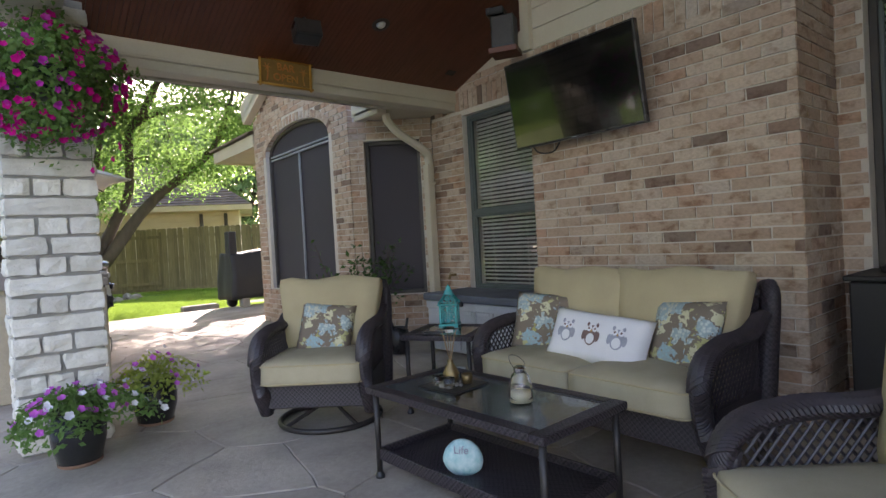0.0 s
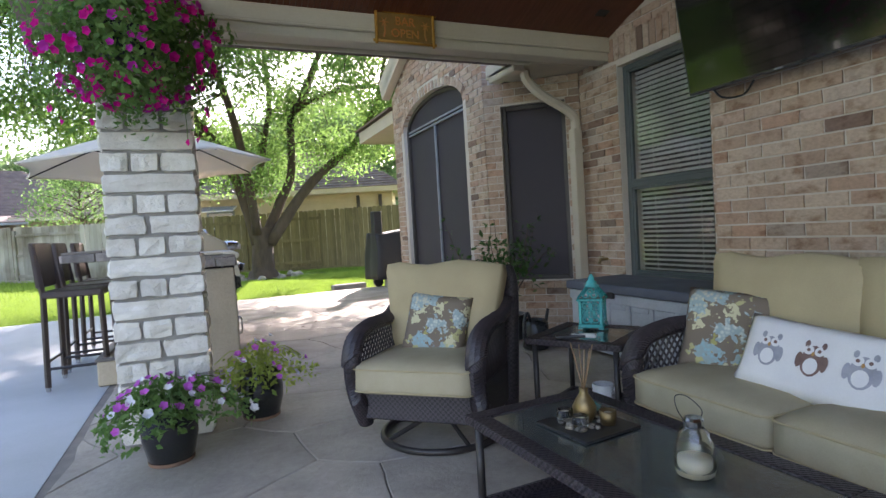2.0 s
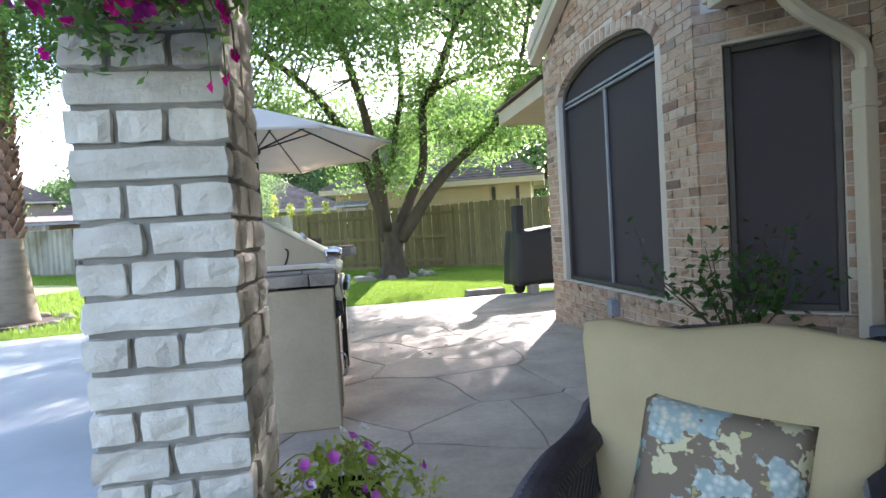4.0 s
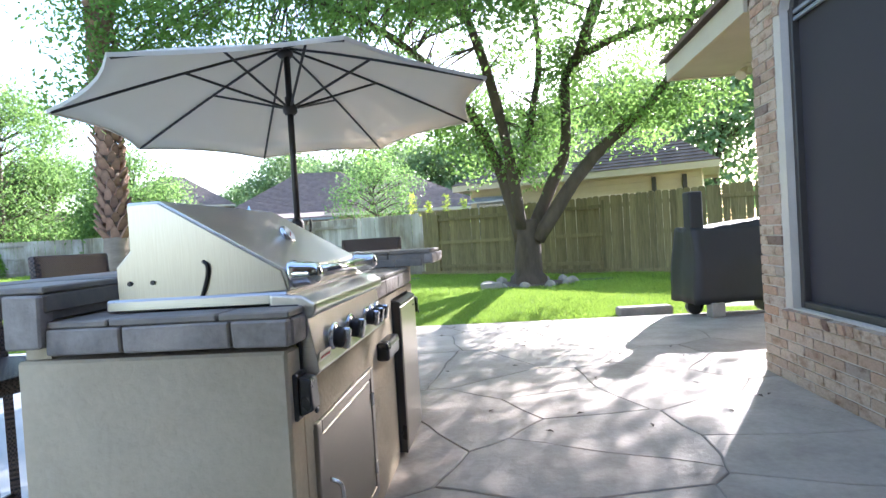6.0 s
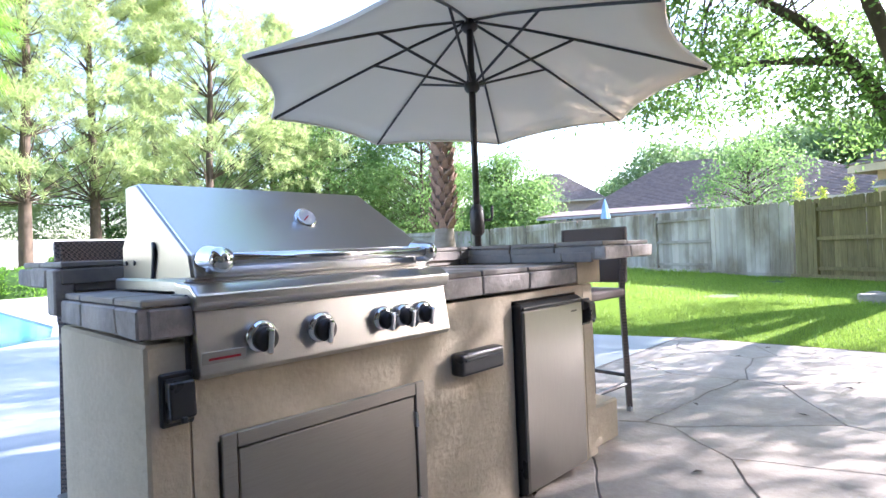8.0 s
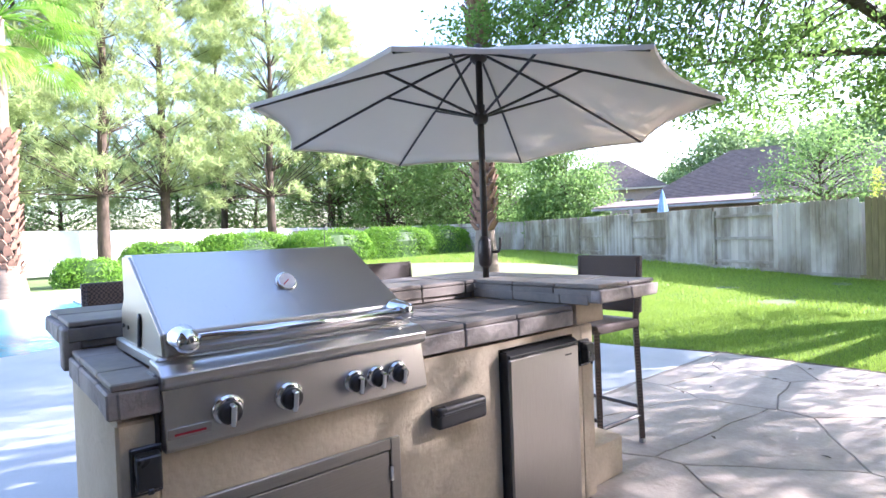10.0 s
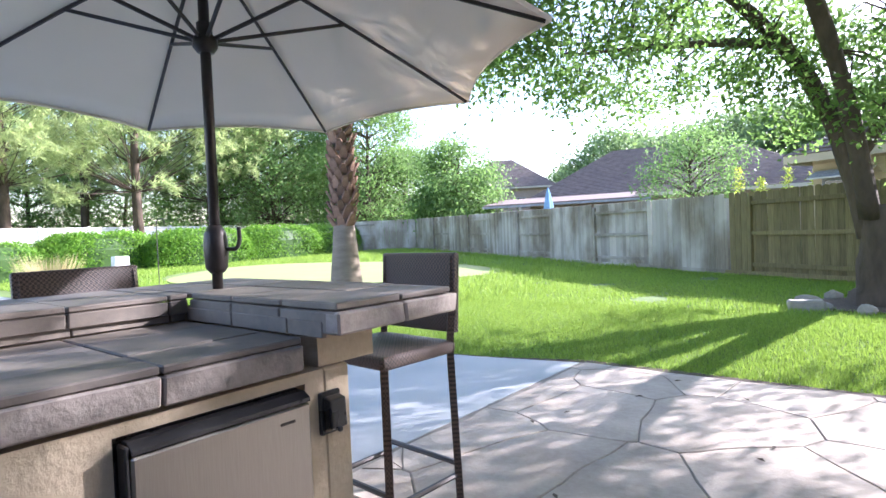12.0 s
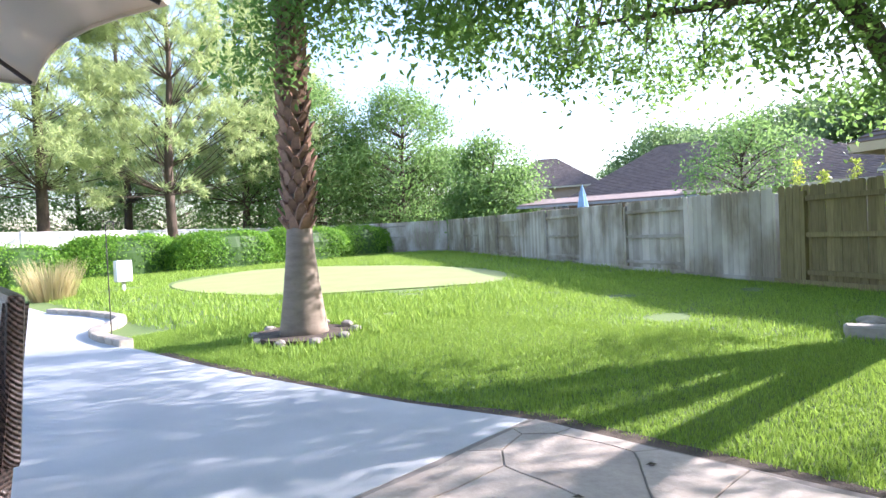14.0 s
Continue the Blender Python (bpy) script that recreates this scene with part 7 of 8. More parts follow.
for q in range(22):
    part("post", moved(boxed((-0.07, -0.07, 0), (0.07, 0.07, 2.45), 0.01), Matrix.Translation(wp0 + wd * q * 2.4) @ pose(0, 0, 0, 0, 0, wang)), VINYL, wf)
    part("panel", moved(boxed((0.07, -0.02, 0.1), (2.33, 0.02, 2.28), 0.01), Matrix.Translation(wp0 + wd * q * 2.4) @ pose(0, 0, 0, 0, 0, wang)), VINYL, wf)
    part("cap_rail", moved(boxed((0.07, -0.04, 2.285), (2.33, 0.04, 2.38), 0.01), Matrix.Translation(wp0 + wd * q * 2.4) @ pose(0, 0, 0, 0, 0, wang)), VINYL, wf)


def crown_points(rng, centers, per, spread):
    c = np.repeat(np.array([tuple(p) for p in centers]), per, axis=0)
    off = rng.normal(0, 1, c.shape) * np.asarray(spread)
    return c + off, off + np.array([0, 0, 0.25])


def limb(bm, pts, r0, r1, n=8, steps=5):
    q = curve_pts(pts, steps)
    m = len(q) - 1
    tube(bm, q, [r0 + (r1 - r0) * (k / m) ** 0.8 for k in range(m + 1)], n)


# the oak
OX, OY = 2.22, 15.4
oak = thing("oak_tree", "spreading live oak with several leaning limbs over the lawn", "tree")
tk = bmesh.new()
limb(tk, [(OX, OY, -0.05), (OX, OY, 0.14), (OX, OY, 0.55), (OX + 0.02, OY, 1.0), (OX + 0.02, OY, 1.35)], 0.33, 0.23, 14)
for v in tk.verts:
    v.co += noise.noise_vector(v.co * 4) * 0.035
    if v.co.z < 0.25:
        a = math.atan2(v.co.y - OY, v.co.x - OX)
        v.co.x += math.cos(a) * 0.05 * (1 + math.sin(5 * a))
        v.co.y += math.sin(a) * 0.05 * (1 + math.sin(5 * a))
part("trunk", tk, BARK, oak, "grey-brown furrowed trunk", True)
limbs = [
    ([(OX - 0.10, OY, 0.95), (1.86, OY, 2.1), (1.56, OY - 0.1, 2.95), (1.10, OY - 0.3, 3.75), (0.45, OY - 0.6, 4.5), (-0.6, OY - 1.2, 5.2), (-2.2, OY - 2.0, 5.8)], 0.155, 0.05),
    ([(OX + 0.08, OY, 1.0), (2.75, OY + 0.1, 1.98), (3.12, OY + 0.2, 2.8), (3.20, OY + 0.2, 4.2), (3.55, OY, 4.75), (3.97, OY, 5.8), (4.2, OY, 7.2)], 0.15, 0.05),
    ([(OX + 0.2, OY - 0.1, 0.95), (3.40, OY - 0.3, 2.3), (4.25, OY - 0.4, 3.08), (4.85, OY - 0.5, 3.62), (5.35, OY - 0.6, 4.6), (5.7, OY - 0.8, 6.2)], 0.155, 0.04),
    ([(3.25, OY + 0.1, 4.35), (3.7, OY, 4.65), (4.44, OY - 0.1, 4.9), (5.26, OY - 0.2, 5.05), (6.2, OY - 0.4, 4.95), (7.4, OY - 0.8, 5.1)], 0.10, 0.03),
    ([(1.90, OY + 0.15, 1.9), (2.28, OY + 0.5, 2.6), (2.55, OY + 0.6, 3.8), (2.72, OY + 0.6, 4.8), (2.65, OY + 0.6, 6.2), (2.5, OY + 0.5, 7.8)], 0.11, 0.04),
    ([(OX - 0.1, OY - 0.15, 1.2), (1.9, OY - 0.8, 2.8), (1.5, OY - 1.9, 4.3), (0.9, OY - 3.4, 5.4), (0.2, OY - 5.0, 6.1), (-0.5, OY - 6.4, 6.4)], 0.12, 0.04),
    ([(1.2, OY - 0.3, 3.6), (0.3, OY + 0.3, 3.95), (-0.9, OY + 0.8, 4.3), (-2.6, OY + 1.0, 4.6)], 0.09, 0.03),
    ([(3.4, OY, 4.5), (3.6, OY - 1.5, 5.2), (3.9, OY - 3.2, 5.9), (3.8, OY - 5.0, 6.3)], 0.09, 0.03),
]
for pts, r0, r1 in limbs:
    b = bmesh.new()
    limb(b, pts, r0, r1, 9)
    for v in b.verts:
        v.co += noise.noise_vector(v.co * 5) * 0.02
    part("limb", b, BARK, oak, "", True)
rng = np.random.default_rng(7)
spine = np.array([tuple(p) for pts, _, _ in limbs for p in curve_pts(pts, 4) if p.z > 3.0])
cents = []
rr = random.Random(4)
while len(cents) < 520:
    a, h = rr.uniform(0, 2 * math.pi), rr.uniform(-1, 1)
    rad = rr.uniform(0.35, 1.0) ** 0.5
    cx, cy, cz = 2.7 + 7.2 * rad * math.cos(a) * math.sqrt(1 - h * h * 0.9), 13.2 + 6.0 * rad * math.sin(a) * math.sqrt(1 - h * h * 0.9), 6.2 + 3.0 * h * rad
    low = 3.7 + 1.5 * noise.noise((cx * 0.8, cy * 0.8, 2.0)) + (0.5 if 14.2 < cy < 17 and 0.2 < cx < 5.5 else 0.0)
    if cz < low or noise.noise((cx * 0.95, cy * 0.95, cz * 0.8)) < 0.06 or rr.random() < (0.15 if cz > 1.4 + 0.42 * (cy - 5.5) else 0.78 if cx < 4.4 else 0.4):
        continue
    if cy < 8.6 and cz < 5.2:
        continue
    cents.append((cx, cy, cz))
# hanging sprays on the camera's side and over the far lawn
for cx, cy, cz in ((-0.6, 12.2, 3.7), (-1.2, 12.6, 3.3), (-0.2, 12.9, 3.5), (-1.9, 12.4, 3.9), (0.3, 13.4, 3.6), (-2.3, 13.0, 3.5), (-0.9, 13.8, 3.2), (-1.5, 14.2, 3.6), (-3.1, 14.2, 3.9), (1.1, 14.6, 3.1),
                   (0.6, 15.6, 3.3), (-0.3, 16.0, 3.3), (-1.4, 16.0, 3.5), (3.9, 14.4, 3.4), (4.6, 14.2, 3.0), (2.4, 14.7, 2.6), (5.6, 14.5, 3.5), (-2.4, 11.6, 4.2), (-3.4, 11.9, 4.4), (-4.3, 12.8, 4.3), (2.9, 15.9, 3.4), (1.6, 15.9, 3.7), (-3.75, 11.6, 4.2), (-3.9, 11.5, 3.6), (-3.6, 11.5, 4.8), (-4.3, 11.6, 4.6), (-2.9, 12.0, 4.3), (-2.3, 12.4, 3.8), (-1.6, 12.0, 3.5), (-3.3, 12.6, 4.9), (-0.1, 12.1, 4.1)):
    for _ in range(3):
        cents.append((cx + rr.uniform(-0.3, 0.3), cy + rr.uniform(-0.3, 0.3), cz + rr.uniform(-0.2, 0.3)))
# leafy sprouts along the limbs and low sprays on the far side
for pts, _, _ in limbs:
    for p in curve_pts(pts, 3):
        if 2.4 < p.z < 5.0:
            for _ in range(1):
                cents.append((p.x + rr.uniform(-0.45, 0.45), p.y + rr.uniform(-0.3, 0.6), p.z + rr.uniform(-0.3, 0.4)))
for _ in range(24):
    cents.append((rr.uniform(-1.6, 5.4), rr.uniform(15.9, 19.2), 3.0 + 2.2 * rr.random() ** 1.3))
# outer boughs on the house side
while len(cents) < 760:
    c = (rr.uniform(5.2, 9.2), rr.uniform(12.6, 16.8), rr.uniform(3.7, 6.3))
    if noise.noise((c[0] * 0.9, c[1] * 0.9, c[2] * 0.9)) > 0.0:
        cents.append(c)
# dense upper crown over the fork
for _ in range(190):
    cy = rr.uniform(12.2, 17.2)
    cents.append((rr.uniform(-1.4, 5.6), cy, 1.6 + 0.42 * (cy - 5.5) + rr.uniform(0.0, 2.2)))
tw = bmesh.new()
for c in cents:
    j = int(np.argmin(((spine - np.array(c)) ** 2).sum(axis=1)))
    s, e = Vector(spine[j]), Vector(c)
    mid = s.lerp(e, 0.5) + Vector((rr.uniform(-0.25, 0.25), rr.uniform(-0.25, 0.25), rr.uniform(0.0, 0.35)))
    tube(tw, [s, mid, e], [0.022, 0.013, 0.005], 4, caps=False)
tagged(part("twig_growth", tw, BARK, oak), "thin dark twigs in the crown", kind="stuff")
pp, nn = crown_points(rng, cents, 200, (0.26, 0.26, 0.20))
lv, lf = leaves_mesh(pp, nn, 0.052, rng, 1.9, 0.8)
cr = cloud("crown", lv, lf, OAK_LEAF)
cr.parent = oak
tagged(cr, "dense dark green small-leaved crown")


def tree(x, y, h, crown_r, crown_z0, leaf, label, seed, clumps=120, per=60, size=0.16, trunk_r=0.22, squash=1.0, cone=0.0, spread=0.55, name="tree", pal=BARK):
    """A tapered trunk with limbs and a crown of leaf clumps round their ends."""
    t = thing(name, label, "tree", Matrix.Translation((x, y, -0.05)))
    r = random.Random(seed)
    g = np.random.default_rng(seed)
    b = bmesh.new()
    top = h * 0.93
    trunk = curve_pts([(0, 0, 0), (r.uniform(-0.2, 0.2), r.uniform(-0.2, 0.2), h * 0.3), (r.uniform(-0.4, 0.4), r.uniform(-0.4, 0.4), h * 0.65), (r.uniform(-0.4, 0.4), 0, top)], 4)
    m = len(trunk) - 1
    tube(b, trunk, [trunk_r * (1 - 0.85 * k / m) for k in range(m + 1)], 8)
    part("trunk", b, pal, t, "", True)
    cs = []
    lb = bmesh.new()
    for _ in range(clumps):
        f = r.random() ** (0.8 if cone else 0.9)
        z = crown_z0 + (h - crown_z0) * f
        prof = (1 - f) ** 0.7 * 1.05 + 0.12 if cone else math.sqrt(max(0.02, 1 - (2 * f - 0.85) ** 2 / 1.35))
        rad = crown_r * prof * r.uniform(0.25, 1.0) ** 0.5 * squash
        a = r.uniform(0, 2 * math.pi)
        p = Vector((rad * math.cos(a), rad * math.sin(a), z + r.uniform(-0.3, 0.3)))
        if noise.noise((p.x * 0.45 + seed, p.y * 0.45, p.z * 0.45)) < -0.25:
            continue
        cs.append(p)
        k = min(m, int(m * max(0.25, (z - 0.12 * h) / top)))
        q = trunk[k]
        tube(lb, [q, q.lerp(p, 0.55) + Vector((0, 0, -0.1 if cone else 0.15)), p], [0.035, 0.02, 0.008], 4, caps=False)
    tagged(part("limb_growth", lb, pal, t), "thin branches in the crown", kind="stuff")
    if cone:
        tufts, _ = crown_points(g, cs, 9, (spread, spread, spread * 0.45))
        pts, nr = crown_points(g, tufts, per // 9, (0.05, 0.05, 0.05))
        nr = g.normal(0, 1, nr.shape) + np.array([0, 0, 0.5])
        v, f = leaves_mesh(pts, nr, 0.18, g, 2.4, 0.2, 0.10, True)
    else:
        pts, nr = crown_points(g, cs, per, (spread, spread, spread * 0.7))
        v, f = leaves_mesh(pts, nr, size, g, 1.5, 0.8)
    o = cloud("crown", v, f, leaf)
    o.parent = t
    return t


def at(deg, dist, cx=2.6, cy=5.2):
    return cx + dist * math.cos(radians(deg)), cy + dist * math.sin(radians(deg))


for k, (deg, dist, h) in enumerate(((171, 34, 19), (166, 37, 21), (156.5, 38, 20), (151, 44, 19), (177, 38, 20), (161, 49, 22), (183, 33, 18), (147, 52, 18), (190, 40, 20))):
    px, py = at(deg, dist)
    tree(px, py, h, 6.0, 4.0, PINE_LEAF, "tall pine with tiered yellow-green needle clumps beyond the white fence", 20 + k, 175, 351, 0.20, 0.34, cone=1.0, spread=0.62, name="pine_tree")
for k, (deg, dist, h, cr_) in enumerate(((145, 44, 12.5, 5.0), (140, 50, 9.0, 4.5), (136, 44, 12.0, 4.6), (132.5, 48, 8.0, 4.0), (127, 37, 6.6, 2.8), (150, 50, 12, 5.5), (165, 56, 12, 6), (174, 54, 11, 6), (158, 58, 12, 6))):
    px, py = at(deg, dist)
    tree(px, py, h, cr_, 0.7, TREE_LEAF, "full green shade tree beyond the back fence", 50 + k, 290, 120, 0.135, 0.25, spread=0.66)
for k, (deg, dist, h, cr_, z0) in enumerate(((116, 90, 10, 6, 1.5), (112, 66, 11, 6, 2), (106, 58, 9.5, 5.5, 2), (100, 55, 10, 6, 2), (95, 50, 9.5, 6, 2), (89, 48, 10, 6, 2), (83, 42, 10, 6, 2), (77, 40, 11, 6, 2), (126, 84, 10, 5, 1.5), (70, 38, 11, 6, 2), (110, 75, 12, 7, 2), (92, 62, 12, 7, 2))):
    px, py = at(deg, dist)
    tree(px, py, h, cr_, z0, FAR_LEAF, "distant leafy tree behind the neighbouring roofs", 80 + k, 170, 75, 0.28, 0.25, spread=0.95)
px, py = at(104.5, 27)
tree(px, py, 5.2, 2.0, 1.8, TREE_LEAF, "small leafy tree beside the fence and brown roofs", 99, 60, 120, 0.085, 0.08, spread=0.40)
for k, (deg, dist) in enumerate(((99.5, 24.5), (97.6, 24.0), (101.2, 24.8), (95.8, 23.8))):
    px, py = at(deg, dist)
    t = thing("young_shrub", "bright yellow-green shoot rising over the fence", "shrub", Matrix.Translation((px, py, -0.05)), "yellow-green shoots")
    g = np.random.default_rng(k)
    hh = 2.7 + 0.25 * (k % 3)
    part("stem", tube(bmesh.new(), [(0, 0, 0), (0.05, 0, hh * 0.6), (0.0, 0.05, hh)], [0.03, 0.02, 0.008], 5), BARK, t)
    zz = g.uniform(1.2, hh + 0.1, 420)
    pts = np.stack([g.normal(0, 1, 420) * 0.17 * (1.3 - zz / (hh + 0.6)), g.normal(0, 1, 420) * 0.17 * (1.3 - zz / (hh + 0.6)), zz], axis=1)
    v, f = leaves_mesh(pts, np.tile([0, 0, 1.0], (420, 1)), 0.06, g, 2.0, 0.9)
    o = cloud("leaves", v, f, YELLOW_LEAF)
    o.parent = t


# hedge
def hedge(x, y, sx, sy, h, rz, n, seed, label):
    t = thing("hedge", label, "hedge", pose(x, y, gz(x, y) - 0.02, 0, 0, rz), "clipped hedge bushes")
    g = np.random.default_rng(seed)
    u = g.normal(0, 1, (n, 3))
    u /= np.linalg.norm(u, axis=1)[:, None]
    u[:, 2] = np.abs(u[:, 2])
    u = np.sign(u) * np.abs(u) ** 0.62
    p = u * np.array([sx, sy, h]) * g.uniform(0.9, 1.03, (n, 1))
    bump = np.array([noise.noise((q[0] * 1.1 + seed, q[1] * 1.1, q[2] * 1.1)) for q in p])
    p *= (1 + 0.09 * bump)[:, None]
    v, f = leaves_mesh(p, u, 0.07, g, 1.5, 0.7)
    o = cloud("foliage", v, f, HEDGE_LEAF)
    o.parent = t
    # solid dark core: shade between the leaves, put in as colour
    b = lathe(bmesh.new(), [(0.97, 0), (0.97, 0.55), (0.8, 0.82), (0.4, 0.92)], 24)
    core = part("shade_core", moved(b, Matrix.Diagonal((sx * 0.96, sy * 0.96, h, 1))), SHRUB_LEAF, t)


for k, (x, y, sx, sy) in enumerate(((-23.6, 15.2, 1.2, 2.5), (-22.7, 19.2, 1.2, 2.6), (-22.9, 23.4, 1.2, 2.7), (-23.6, 27.2, 1.2, 2.4))):
    hedge(x, y, sx, sy, 1.72, 2, 15000, k, "clipped bright green hedge bush in a row")
hedge(-24.0, 11.6, 1.7, 1.7, 1.6, 0, 6000, 9, "rounded clipped green bush")
hedge(-22.5, 8.6, 1.2, 1.2, 1.1, 0, 4000, 10, "rounded clipped green bush")
# ornamental grass by the deck
og = thing("ornamental_grass", "clump of straw-coloured ornamental grass", "grass clump", Matrix.Translation((-15.6, 11.2, -0.05)))
g = np.random.default_rng(3)
nb = 900
a, rad, ln = g.uniform(0, 6.28, nb), g.uniform(0, 0.5, nb), g.uniform(0.6, 1.25, nb)
base = np.stack([rad * np.cos(a), rad * np.sin(a), np.zeros(nb)], axis=1)
tip = base + np.stack([np.cos(a) * ln * 0.45, np.sin(a) * ln * 0.45, ln], axis=1)
side = np.stack([-np.sin(a), np.cos(a), np.zeros(nb)], axis=1) * 0.012
vv = np.stack([base - side, base + side, tip], axis=1).reshape(-1, 3)
o = cloud("blades", vv, np.arange(nb * 3).reshape(nb, 3), leaf_mat("straw_blade", (0.22, 0.20, 0.08), (0.45, 0.38, 0.2), 0.4))
o.parent = og
bx = thing("utility_box", "small white utility box on a post by the lawn", "utility box")
part("housing", boxed((-15.2, 12.6, 0.35), (-14.9, 13.0, 0.95), 0.02), VINYL, bx)
part("post", boxed((-15.09, 12.76, -0.05), (-15.01, 12.84, 0.35), 0.005), VINYL, bx)
pl = thing("flag_pole", "thin metal lawn pole", "pole")
part("rod", tube(bmesh.new(), [(-7.05, 10.4, -0.05), (-7.05, 10.4, 1.62)], 0.008, 6), BLACK_METAL, pl)
part("hook", tube(bmesh.new(), curve_pts([(-7.05, 10.4, 1.58), (-7.03, 10.42, 1.65), (-6.95, 10.48, 1.65), (-6.95, 10.48, 1.55)], 4), 0.007, 6), BLACK_METAL, pl)


# palms
PLX, PLY = -4.10, 11.88
GRX, GRY = -12.2, 17.6
def palm(x, y, h, r, smooth_to, label, fronds, seed):
    t = thing("palm_tree", label, "palm tree", Matrix.Translation((x, y, gz(x, y) - 0.01)))
    ra = random.Random(seed)
    b = lathe(bmesh.new(), [(r * 2.1, 0), (r * 1.95, 0.12), (r * 1.62, 0.5), (r * 1.25, 1.0), (r * 1.02, smooth_to), (r * 0.72, smooth_to + 0.05), (r * 0.66, h)], 18)
    part("trunk", b, PALM_TRUNK, t, "smooth swollen grey trunk foot", True)
    bt = bmesh.new()
    prof = [(-0.085, 0), (0.085, 0), (0.06, 0.16), (0.03, 0.22), (-0.03, 0.22), (-0.06, 0.16)]
    aa = [bt.verts.new((q, 0, z)) for q, z in prof]
    cc = [bt.verts.new((q * 0.9, -0.028, z)) for q, z in prof]
    bt.faces.new(aa), bt.faces.new(cc[::-1])
    for k in range(6):
        bt.faces.new((aa[k], cc[k], cc[(k + 1) % 6], aa[(k + 1) % 6]))
    bmesh.ops.recalc_face_normals(bt, faces=list(bt.faces))
    me = bpy.data.meshes.new("boot")
    bt.to_mesh(me)
    bt.free()
    me.materials.append(PALM_BARK)
    z, row = smooth_to - 0.02, 0
    while z < min(h, smooth_to + 4.2):
        for k in range(7):
            a = 2 * math.pi * (k + 0.5 * (row % 2)) / 7 + ra.uniform(-0.1, 0.1)
            ob = new("leaf_base", me)
            ob.parent = t
            s = (r / 0.18) * ra.uniform(0.75, 1.2)
            ob.matrix_local = Matrix.Translation((math.cos(a) * r * 0.86, math.sin(a) * r * 0.86, z)) @ pose(0, 0, 0, 0, 0, math.degrees(a) + 90) @ pose(0, 0, 0, ra.uniform(12, 38), ra.uniform(-9, 9), 0) @ Matrix.Diagonal((s, s, s, 1))
        z, row = z + 0.13 * r / 0.18, row + 1
    for k in range(fronds):
        a, el = 2 * math.pi * k / fronds + ra.uniform(-0.2, 0.2), ra.uniform(-0.9, 1.0)
        ln_ = 1.7
        e = Vector((math.cos(a) * math.cos(el), math.sin(a) * math.cos(el), math.sin(el)))
        c = Vector((0, 0, h))
        tips = [c, c + e * ln_ * 0.5 + Vector((0, 0, 0.1)), c + e * ln_ + Vector((0, 0, -0.15))]
        fb = bmesh.new()
        tube(fb, tips, [0.03, 0.02, 0.012], 5)
        s, u = frame_at(e)
        for q in range(36):
            f = -1.9 + 3.8 * q / 35
            dv = (e * math.cos(f) + s * math.sin(f)).normalized()
            wv = dv.cross(u).normalized() * 0.022
            p0_ = tips[2]
            p1_ = p0_ + dv * 0.95 * (0.7 + 0.3 * math.cos(f)) + Vector((0, 0, -0.12))
            p2_ = p1_ + dv * 0.22 + Vector((0, 0, -0.32))
            q0 = [fb.verts.new(v) for v in (p0_ + wv * 0.3, p0_ - wv * 0.3, p1_ - wv, p1_ + wv)]
            fb.faces.new(q0)
            fb.faces.new((q0[3], q0[2], fb.verts.new(p2_)))
        part("frond", fb, HEDGE_LEAF if el > -0.5 else GRASS, t)
    return t


palm(PLX, PLY, 9.5, 0.155, 1.42, "tall fan palm with a smooth foot and rough leaf bases", 22, 1)
palm(-17.8, 6.0, 8.2, 0.25, 0.6, "fan palm beside the pool", 26, 2)


def rock_bm(r, sx, sy, sz):
    b = bmesh.new()
    bmesh.ops.create_icosphere(b, subdivisions=2, radius=1)
    o = r.uniform(0, 50)
    for v in b.verts:
        v.co *= 1 + 0.25 * noise.noise(v.co * 1.3 + Vector((o, 0, 0)))
        v.co.x, v.co.y, v.co.z = v.co.x * sx, v.co.y * sy, v.co.z * sz
    return b


rr = random.Random(12)
for k in range(11):
    a = 2 * math.pi * k / 11
    t = tagged(mesh_ob("rock", moved(rock_bm(rr, rr.uniform(0.1, 0.17), rr.uniform(0.08, 0.12), rr.uniform(0.06, 0.10)), Matrix.Translation((OX + 0.85 * math.cos(a), OY - 0.1 + 0.75 * math.sin(a), gz(OX, OY) + 0.04)) @ pose(0, 0, 0, 0, 0, rr.uniform(0, 180))), ROCK), "pale weathered rock edging the oak bed", "rock", "rocks round the oak")
tagged(mesh_ob("edging_block", moved(boxed((-0.2, -0.1, -0.08), (0.2, 0.1, 0.08), 0.02), Matrix.Translation((OX - 0.75, OY - 0.75, gz(OX, OY) + 0.05)) @ pose(0, 0, 0, 0, 0, 15)), ROCK), "pale stone block beside the oak", "stone block")
tagged(mesh_ob("edging_block", moved(boxed((-0.34, -0.1, -0.08), (0.34, 0.1, 0.06), 0.02), Matrix.Translation((3.45, LAWN_Y + 0.32, 0.02)) @ pose(0, 0, 0, 0, 0, 4)), ROCK), "long pale stone block at the patio edge", "stone block")
for k in range(10):
    a = 2 * math.pi * k / 10 + 0.2
    tagged(mesh_ob("rock", moved(rock_bm(rr, rr.uniform(0.07, 0.12), rr.uniform(0.06, 0.09), 0.05), Matrix.Translation((PLX + 0.72 * math.cos(a), PLY + 0.62 * math.sin(a), gz(PLX + 0.72 * math.cos(a), PLY + 0.62 * math.sin(a)) + 0.03))), ROCK), "small grey rock edging the palm bed", "rock", "rocks round the palm")
